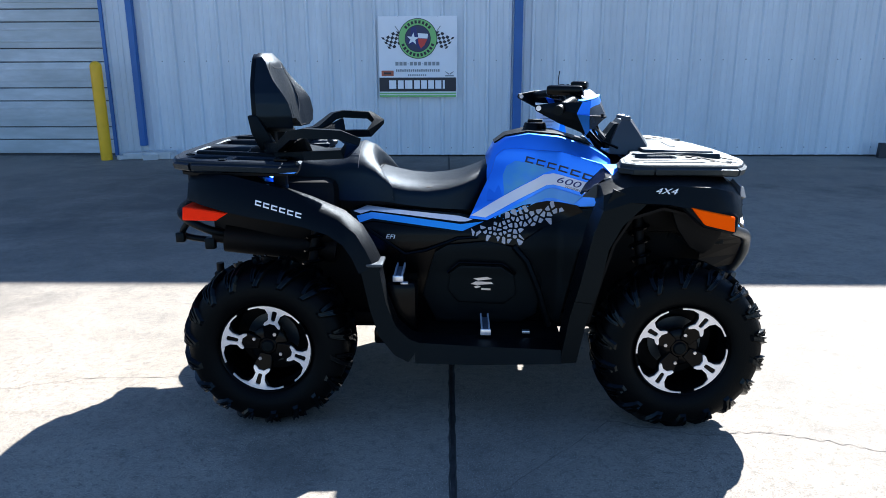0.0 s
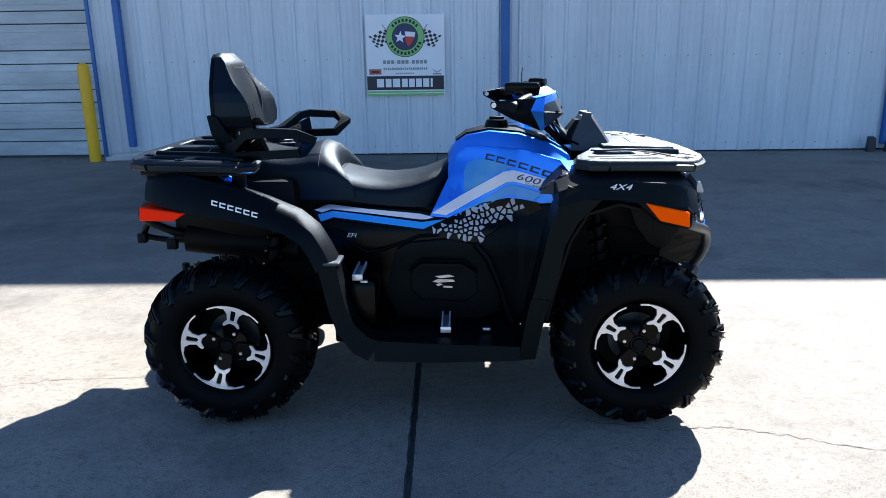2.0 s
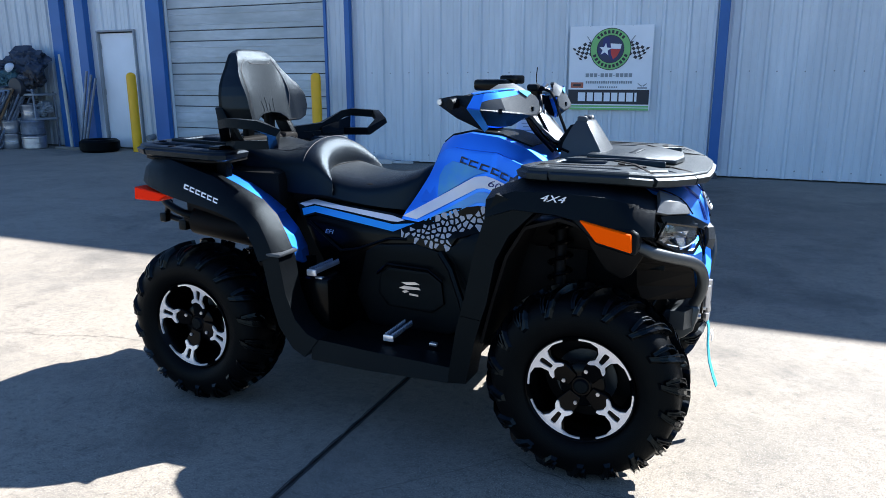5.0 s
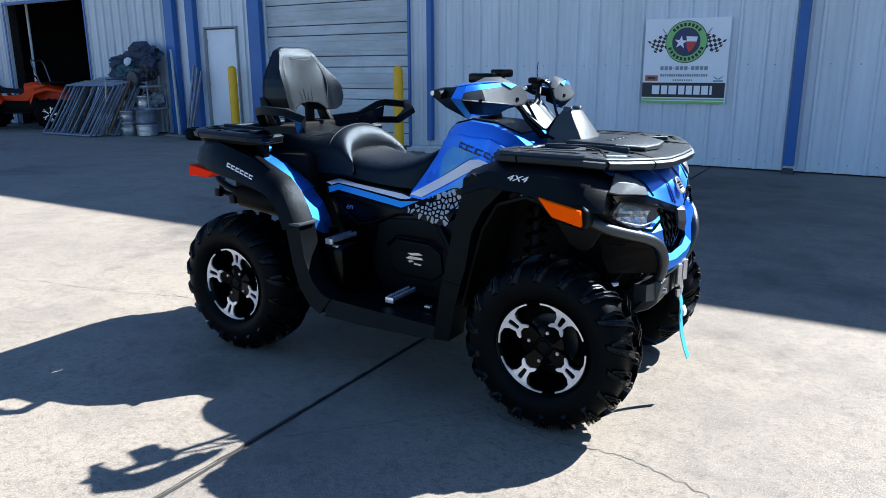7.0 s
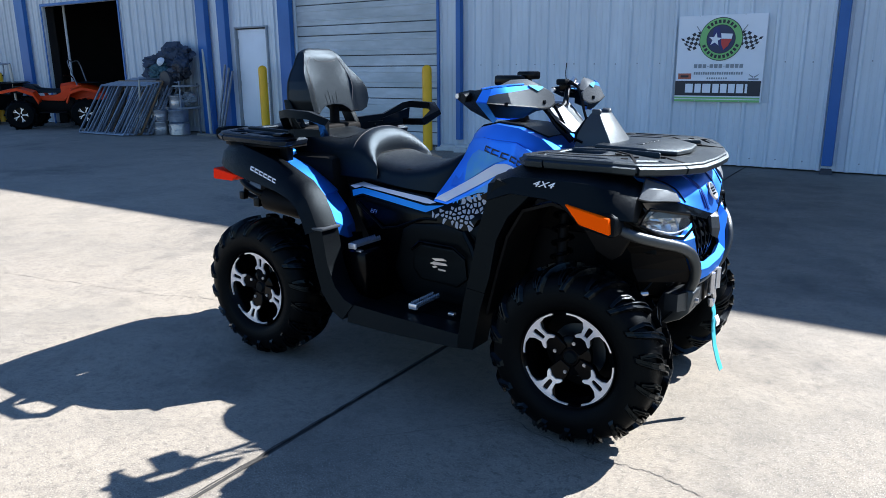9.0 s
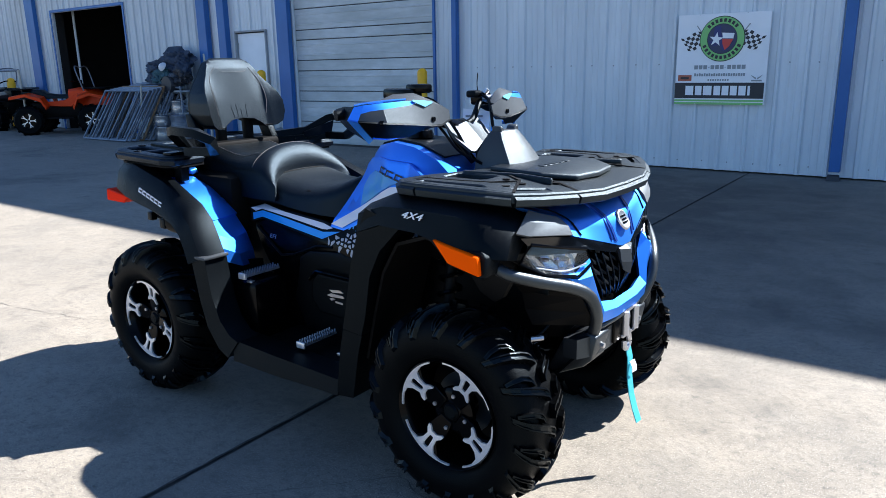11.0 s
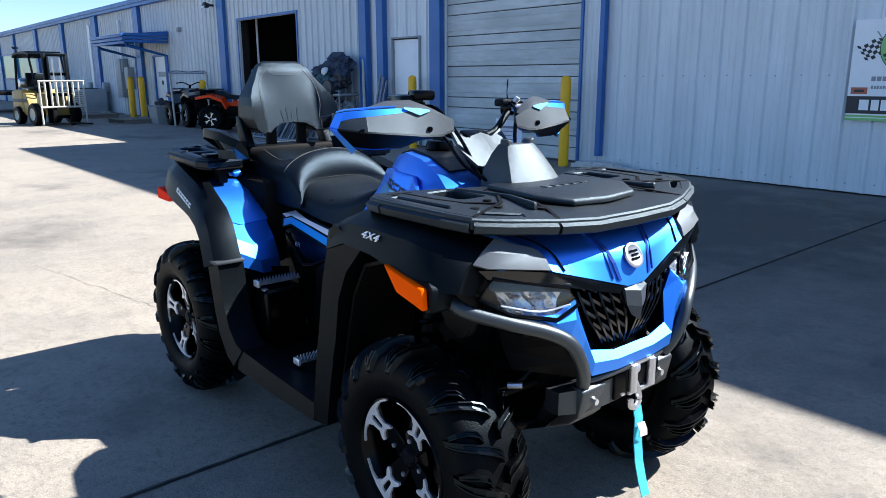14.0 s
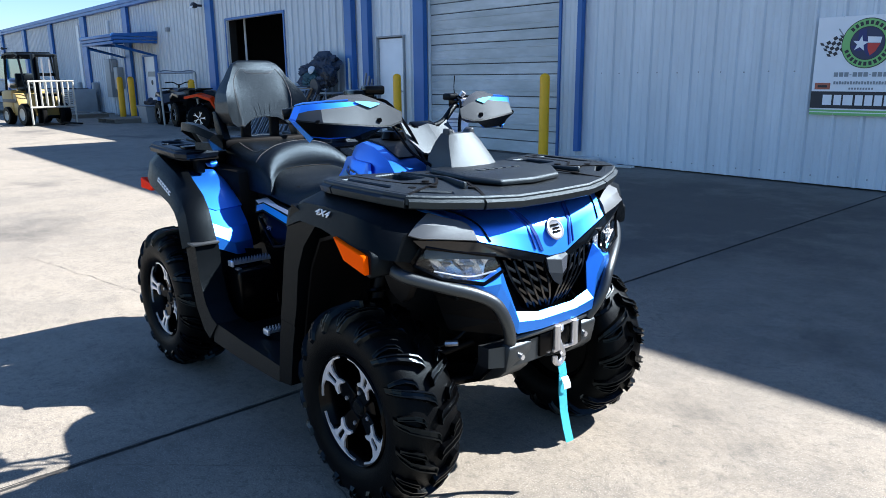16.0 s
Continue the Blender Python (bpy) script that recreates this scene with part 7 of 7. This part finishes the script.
# ---- other vehicles ----
def simple_wheel(parent, x, y, z, r, hw, mat=ALU, s=-1):
    w = part("wheel", moved(lathe([(r * 0.5, -hw), (r * 0.85, -hw), (r * 0.98, -hw * 0.7), (r, 0), (r * 0.98, hw * 0.7), (r * 0.85, hw), (r * 0.5, hw), (r * 0.5, -hw)], 32), Matrix()), RUBBER, parent)
    w.location = (x, y, z)
    part("rim", lathe([(0, s * hw * 0.55), (r * 0.48, s * hw * 0.55), (r * 0.52, s * hw * 0.9)], 24), GLOSS, w)
    for k in range(5):
        part("spoke", moved(prism([(r * 0.08, r * 0.035), (r * 0.30, r * 0.035), (r * 0.50, r * 0.13), (r * 0.50, r * 0.05), (r * 0.36, 0.0), (r * 0.50, -r * 0.05), (r * 0.50, -r * 0.13), (r * 0.30, -r * 0.035), (r * 0.08, -r * 0.035)], "y", s * hw * 0.62, s * hw * 0.72), Matrix.Rotation(radians(72 * k), 4, "Y")), mat, w, smooth=0)
    for k in range(16):
        part("tread", moved(box((r + 0.004, 0, 0), (0.03, hw * 1.7, 0.045), 0.004, 1), Matrix.Rotation(radians(22.5 * k), 4, "Y")), RUBBER, w)


def other_quad(x, y, rz, body, label):
    q = thing("utility_quad", (x, y, 0), label, "atv", "quads parked by the wall", rz)
    for a in (-0.66, 0.66):
        for s in (-1, 1):
            simple_wheel(q, a, s * 0.46, 0.32, 0.32, 0.12, ALU, s)
    part("chassis", box((0, 0, 0.52), (1.3, 0.42, 0.36), 0.05), DEEP, q)
    for s in (-1, 1):
        part("fender", ring_loft([[(-1.0, s * 0.30, 0.86), (-1.0, s * 0.56, 0.84), (-1.0, s * 0.56, 0.78), (-1.0, s * 0.30, 0.80)], [(-0.66, s * 0.28, 0.93), (-0.66, s * 0.58, 0.90), (-0.66, s * 0.58, 0.84), (-0.66, s * 0.28, 0.87)],
                                  [(-0.36, s * 0.26, 0.84), (-0.36, s * 0.56, 0.80), (-0.36, s * 0.56, 0.72), (-0.36, s * 0.26, 0.78)], [(-0.26, s * 0.26, 0.66), (-0.26, s * 0.52, 0.60), (-0.28, s * 0.52, 0.54), (-0.28, s * 0.26, 0.60)]]), body, q)
        part("fender", ring_loft([[(0.26, s * 0.26, 0.66), (0.28, s * 0.52, 0.60), (0.30, s * 0.52, 0.54), (0.30, s * 0.26, 0.60)], [(0.36, s * 0.26, 0.88), (0.40, s * 0.56, 0.82), (0.40, s * 0.56, 0.76), (0.36, s * 0.26, 0.82)],
                                  [(0.66, s * 0.26, 0.95), (0.66, s * 0.58, 0.90), (0.66, s * 0.58, 0.84), (0.66, s * 0.26, 0.88)], [(1.0, s * 0.22, 0.86), (1.0, s * 0.50, 0.82), (1.0, s * 0.50, 0.76), (1.0, s * 0.22, 0.80)]]), body, q)
        part("side_panel", prism([(-0.30, 0.72), (0.05, 0.74), (0.35, 0.90), (0.38, 0.80), (0.20, 0.60), (-0.25, 0.62)], "y", s * 0.24, s * 0.29, 0.008, 1), body, q)
        part("floor_board", box((0, s * 0.40, 0.36), (0.55, 0.22, 0.03), 0.008), DEEP, q)
    part("seat", bevel(ring_loft([[(a, -w, 0.78), (a, -w, z - 0.04), (a, -w * 0.7, z), (a, w * 0.7, z), (a, w, z - 0.04), (a, w, 0.78)] for a, z, w in ((0.12, 0.88, 0.12), (-0.1, 0.87, 0.17), (-0.35, 0.90, 0.19), (-0.45, 0.98, 0.19), (-0.85, 0.98, 0.18))]), 0.01, 2, 30), VINYL, q)
    part("nose", ring_loft([[(a, -w, 0.62), (a, -w, z - 0.06), (a, -w * 0.6, z), (a, w * 0.6, z), (a, w, z - 0.06), (a, w, 0.62)] for a, z, w in ((0.12, 0.98, 0.16), (0.35, 1.02, 0.20), (0.7, 0.98, 0.26), (1.0, 0.86, 0.28), (1.08, 0.74, 0.24))]), body, q)
    part("handlebar", join(tube([(0.28, -0.42, 1.16), (0.34, -0.2, 1.17), (0.38, 0, 1.10), (0.34, 0.2, 1.17), (0.28, 0.42, 1.16)], 0.016), cyl((0.38, 0, 1.1), (0.5, 0, 0.95), 0.03)), GLOSS, q)
    part("windscreen_frame", tube([(0.55, -0.5, 0.95), (0.42, -0.5, 1.45), (0.40, 0, 1.46), (0.42, 0.5, 1.45), (0.55, 0.5, 0.95)], 0.014, 8), GALV, q)
    part("front_rack", box((0.75, 0, 1.0), (0.5, 0.8, 0.03), 0.008), BLACK, q)
    part("rear_rack", box((-0.85, 0, 1.0), (0.42, 0.8, 0.03), 0.008), BLACK, q)
    return q


other_quad(-14.08, 9.62, 47, ORANGEP, "orange quad with a tube frame, parked by the dock door")
other_quad(-17.0, 9.6, 178, material("dark_quad_paint", (0.02, 0.022, 0.03), 0.3, coat=0.6), "dark quad with bright wheels, parked past the orange one")
stand = thing("tube_gate", (-16.1, 9.0, 0), "pale tubular frame standing round the parked quads", "frame")
for x in (-1.0, 1.45):
    part("post", tube([(x, 0, 0), (x - 0.12, 0, 1.42)], 0.028, 8, smooth=False), CREAM, stand)
part("rail", tube([(-1.12, 0, 1.42), (1.33, 0, 1.42)], 0.026, 8, smooth=False), GALV, stand)
bin_ = thing("plastic_tub", (-18.75, 9.25, 0), "grey plastic tub on the ground", "tub")
part("tub", bevel(ring_loft([[(-a, -a * 0.8, z), (a, -a * 0.8, z), (a, a * 0.8, z), (-a, a * 0.8, z)] for a, z in ((0.30, 0), (0.36, 0.48), (0.40, 0.5), (0.36, 0.52))]), 0.02, 2, 40), GREYBOX, bin_)
part("lump", lumpy(44, (0.28, 0.2, 0.16), 3, 0.4), INK, bin_).location = (0, 0, 0.55)


def pallet(x, y, rz):
    p = thing("pallet", (x, y, 0), "weathered wooden pallet lying on the ground", "pallet", "pallets", rz)
    for k in range(7):
        part("board", box((0, -0.54 + 0.18 * k, 0.125), (1.3, 0.12, 0.02), 0.003, 1), TIMBER, p)
    for k in (-0.58, 0, 0.58):
        part("stringer", box((k, 0, 0.06), (0.05, 1.15, 0.11), 0.004, 1), TIMBER, p)


pallet(-19.6, 8.75, 6)
pallet(-23.6, 8.7, 2)
pallet(-25.3, 8.6, -4)

# awning over the far door
aw = thing("awning", (-21.75, WALL - 0.05, 0), "blue flat metal awning on a steel arm over the door", "awning")
part("roof", bevel(ring_loft([[(-1.75, 0, 2.60), (1.45, 0, 2.60), (1.45, 0, 2.72), (-1.75, 0, 2.72)], [(-1.75, -1.35, 2.50), (1.45, -1.35, 2.50), (1.45, -1.35, 2.60), (-1.75, -1.35, 2.60)]]), 0.01, 2, 40), TRIM, aw)
for k in range(3):
    z, d = 2.56 - 0.10 * k, 0.03 * k
    part("fascia", box((-0.15, -1.40 + d, z), (3.3 - d, 0.06, 0.085), 0.012), TRIM, aw)
    for x in (-1.78, 1.48):
        part("fascia", box((x - math.copysign(d * 0.5, x), -0.70 + d * 0.5, z + 0.03), (0.05, 1.38 - d, 0.085), 0.012), TRIM, aw)
for x in (1.3, -1.6):
    part("arm", tube([(x, -1.25, 2.28), (x, -0.05, 1.98), (x, -0.05, 0.0)], 0.05, 4, smooth=False), TRIM, aw)
# electrical gear, conduit and cooling units
el = thing("electric_cabinet", (-24.5, WALL - 0.03, 0), "grey electric cabinets and conduit on the siding", "cabinet")
part("cabinet", box((-0.30, -0.14, 1.30), (0.55, 0.26, 1.35), 0.02), GREYBOX, el)
part("cabinet", box((0.45, -0.12, 1.30), (0.40, 0.22, 0.75), 0.02), GREYBOX, el)
part("cabinet", box((-0.05, -0.12, 1.72), (0.25, 0.2, 0.45), 0.02), GREYBOX, el)
for x, a, b in ((-0.25, 1.9, 3.3), (-0.4, 0, 0.7), (-0.15, 0, 0.7), (0.45, 0, 1.0)):
    part("conduit", cyl((x, -0.1, a), (x, -0.1, b), 0.06 if b > 3 else 0.035, 10), WALLM, el)
for k, x in enumerate((-27.2, -28.9, -30.6)):
    ac = thing("cooling_unit", (x, 9.55, 0), "grey outdoor cooling unit with louvred sides", "cooling unit", "cooling units by the wall")
    part("case", box((0, 0, 0.46), (1.35, 0.85, 0.88), 0.03), GREYBOX, ac)
    part("base", box((0, 0, 0.03), (1.45, 0.95, 0.06), 0.01), STONE, ac)
    for q in range(9):
        part("louvre", box((0, -0.43, 0.15 + q * 0.08), (1.2, 0.02, 0.03), 0.004, 1), INK, ac)
    part("fan_guard", moved(lathe([(0.05, 0), (0.32, 0.0), (0.34, 0.03), (0.05, 0.03)], 24, "z", closed=True), pose(0, 0, 0.9)), INK, ac)
for x in (-27.0, -28.95):
    m_ = thing("gas_meter", (x, WALL - 0.05, 0), "small grey meter on the siding", "meter")
    part("meter", box((0, -0.1, 0.95), (0.28, 0.2, 0.4), 0.04), GREYBOX, m_)
    part("pipe", cyl((0, -0.1, 0), (0, -0.1, 0.8), 0.03, 8), GREYBOX, m_)
# wall lamps
for x, z in ((-16.75, 3.22), (-42.3, 2.9)):
    lamp = thing("flood_light", (x, WALL - 0.05, z), "small bronze flood light under the eave", "lamp", "wall flood lights")
    part("arm", box((0, -0.08, 0.0), (0.06, 0.16, 0.06), 0.01), INK, lamp)
    part("housing", box((0, -0.22, 0.0), (0.20, 0.15, 0.12), 0.03, m=Matrix.Rotation(radians(-25), 4, "X")), INK, lamp)
    part("lens", box((0, -0.30, -0.04), (0.17, 0.02, 0.10), 0.005, m=Matrix.Rotation(radians(-35), 4, "X")), PALE, lamp)
vent = tagged(part("wall_vent", box((-19.3, WALL - 0.08, 2.72), (0.16, 0.12, 0.12), 0.02), GREYBOX), "small grey vent hood on the siding", "vent")


# forklift
fl = thing("forklift", (-20.78, 6.6, 0), "tan and black forklift with cream load guard, parked in yard", "forklift", rz=10)
fl.scale = (1.0, 1.0, 0.945)
part("counterweight", bevel(prism([(-0.95, 0.35), (-1.0, 0.55), (-0.98, 1.0), (-0.75, 1.05), (-0.25, 1.05), (-0.25, 0.35)], "y", -0.50, 0.50), 0.05, 3, 30), FORKY, fl)
part("body", bevel(prism([(-0.25, 0.28), (-0.25, 0.95), (-0.05, 0.95), (0.10, 0.55), (0.62, 0.50), (0.72, 0.95), (0.86, 0.95), (0.90, 0.28)], "y", -0.48, 0.48), 0.03, 2, 30), FORKY, fl)
part("side_band", box((-0.45, -0.505, 0.72), (0.9, 0.02, 0.10), 0.004), INK, fl)
for a, r, w in ((-0.55, 0.27, 0.10), (0.62, 0.33, 0.12)):
    for s in (-1, 1):
        wh = part("wheel", lathe([(r * 0.55, -w), (r * 0.9, -w), (r, -w * 0.7), (r, w * 0.7), (r * 0.9, w), (r * 0.55, w)], 28), RUBBER, fl)
        wh.location = (a, s * 0.50, r)
        part("hub", lathe([(0, s * w * 0.7), (r * 0.4, s * w * 0.7), (r * 0.58, s * w)], 20), CREAM, wh)
part("seat", join(box((-0.25, 0, 1.08), (0.5, 0.5, 0.12), 0.04), box((-0.48, 0, 1.32), (0.12, 0.5, 0.45), 0.04)), BLACK, fl)
part("gas_bottle", join(moved(lathe([(0, -0.36), (0.12, -0.33), (0.16, -0.25), (0.16, 0.25), (0.12, 0.33), (0, 0.36)], 20), pose(-0.80, 0, 1.24))), STEEL, fl, "bright gas bottle")
for s in (-1, 1):
    part("guard_post", tube([(-0.70, s * 0.44, 1.02), (-0.62, s * 0.44, 1.5), (-0.52, s * 0.44, 2.06)], 0.035, 8, smooth=False), BLACK, fl)
    part("guard_post", tube([(0.72, s * 0.44, 0.95), (0.55, s * 0.44, 1.4), (0.38, s * 0.44, 2.08)], 0.032, 8, smooth=False), BLACK, fl)
roof = part("overhead_guard", sheet([[(x, y, z) for y in (-0.49, -0.25, 0.25, 0.49)] for x, z in ((-0.66, 2.02), (-0.55, 2.11), (-0.2, 2.15), (0.3, 2.14), (0.50, 2.08))], 0.05), BLACK, fl)
for k in range(6):
    part("guard_bar", box((-0.5 + k * 0.17, 0, 2.15), (0.05, 0.9, 0.03), 0.006, 1), BLACK, roof)
for s in (-1, 1):
    part("mast", join(box((1.0, s * 0.30, 1.08), (0.10, 0.09, 2.0), 0.01), box((1.08, s * 0.24, 1.05), (0.07, 0.06, 1.9), 0.01)), BLACK, fl)
    part("fork", join(box((1.70, s * 0.24, 0.08), (1.1, 0.11, 0.04), 0.008), box((1.20, s * 0.24, 0.35), (0.05, 0.11, 0.6), 0.008)), DEEP, fl)
    part("chain", box((1.06, s * 0.10, 1.3), (0.03, 0.03, 1.3)), STEEL, fl)
for z in (0.25, 0.9, 1.5, 2.05):
    part("mast_cross", box((1.0, 0, z), (0.08, 0.62, 0.09), 0.01), BLACK, fl)
part("tilt_ram", cyl((0.75, -0.3, 0.5), (1.0, -0.3, 0.8), 0.04, 10), STEEL, fl)
g = part("load_guard", tube([(1.25, -0.62, 1.30), (1.25, 0.62, 1.30)], 0.03, 6, smooth=False), CREAM, fl, "cream barred load guard")
part("guard_rail", tube([(1.25, -0.62, 0.55), (1.25, 0.62, 0.55)], 0.03, 6, smooth=False), CREAM, g)
for k in range(9):
    part("guard_upright", tube([(1.25, -0.60 + k * 0.15, 0.06 if k in (0, 8) else 0.55), (1.25, -0.60 + k * 0.15, 1.30)], 0.024, 6, smooth=False), CREAM, g)
part("step", box((0.25, -0.5, 0.35), (0.35, 0.06, 0.04), 0.008), BLACK, fl)
part("steering_wheel", tube([(0.28 + 0.02 * math.cos(t), 0.17 * math.cos(t), 1.30 + 0.10 * math.sin(t)) for t in (2 * math.pi * k / 10 for k in range(10))], 0.014, 6, closed=True), BLACK, fl)

# dark parked trailer at the far end of the yard
tr = thing("parked_trailer", (-31.5, 7.3, 0), "dark flat trailer parked far along the building", "trailer")
part("deck", box((0, 0, 0.75), (4.5, 1.9, 0.14), 0.03), DEEP, tr)
part("side", box((0, -0.94, 1.05), (4.5, 0.05, 0.5), 0.01), DEEP, tr)
for x in (-0.8, 0.2):
    simple_wheel(tr, x, -0.95, 0.36, 0.36, 0.11, GREYBOX, -1)
    simple_wheel(tr, x, 0.95, 0.36, 0.36, 0.11, GREYBOX, 1)


# blocks under the downspouts
for x, y, a, b, c, rz in ((6.92, 10.02, 0.22, 0.16, 0.14, 6), (6.62, 10.06, 0.10, 0.10, 0.20, -8), (1.66, 10.10, 0.14, 0.12, 0.06, 3)):
    blk = tagged(part("splash_block", bevel(ring_loft([[(-a / 2, -b / 2, 0), (a / 2, -b / 2, 0), (a / 2, b / 2, 0), (-a / 2, b / 2, 0)], [(-a * 0.4, -b * 0.4, c), (a * 0.42, -b * 0.38, c * 0.9), (a * 0.4, b * 0.42, c), (-a * 0.42, b * 0.4, c)]]), 0.012, 2, 30), INK),
                 "small dark block at the foot of the downspout", "block", "blocks under the downspouts")
    blk.matrix_world = pose(x, y, 0, 0, 0, rz)
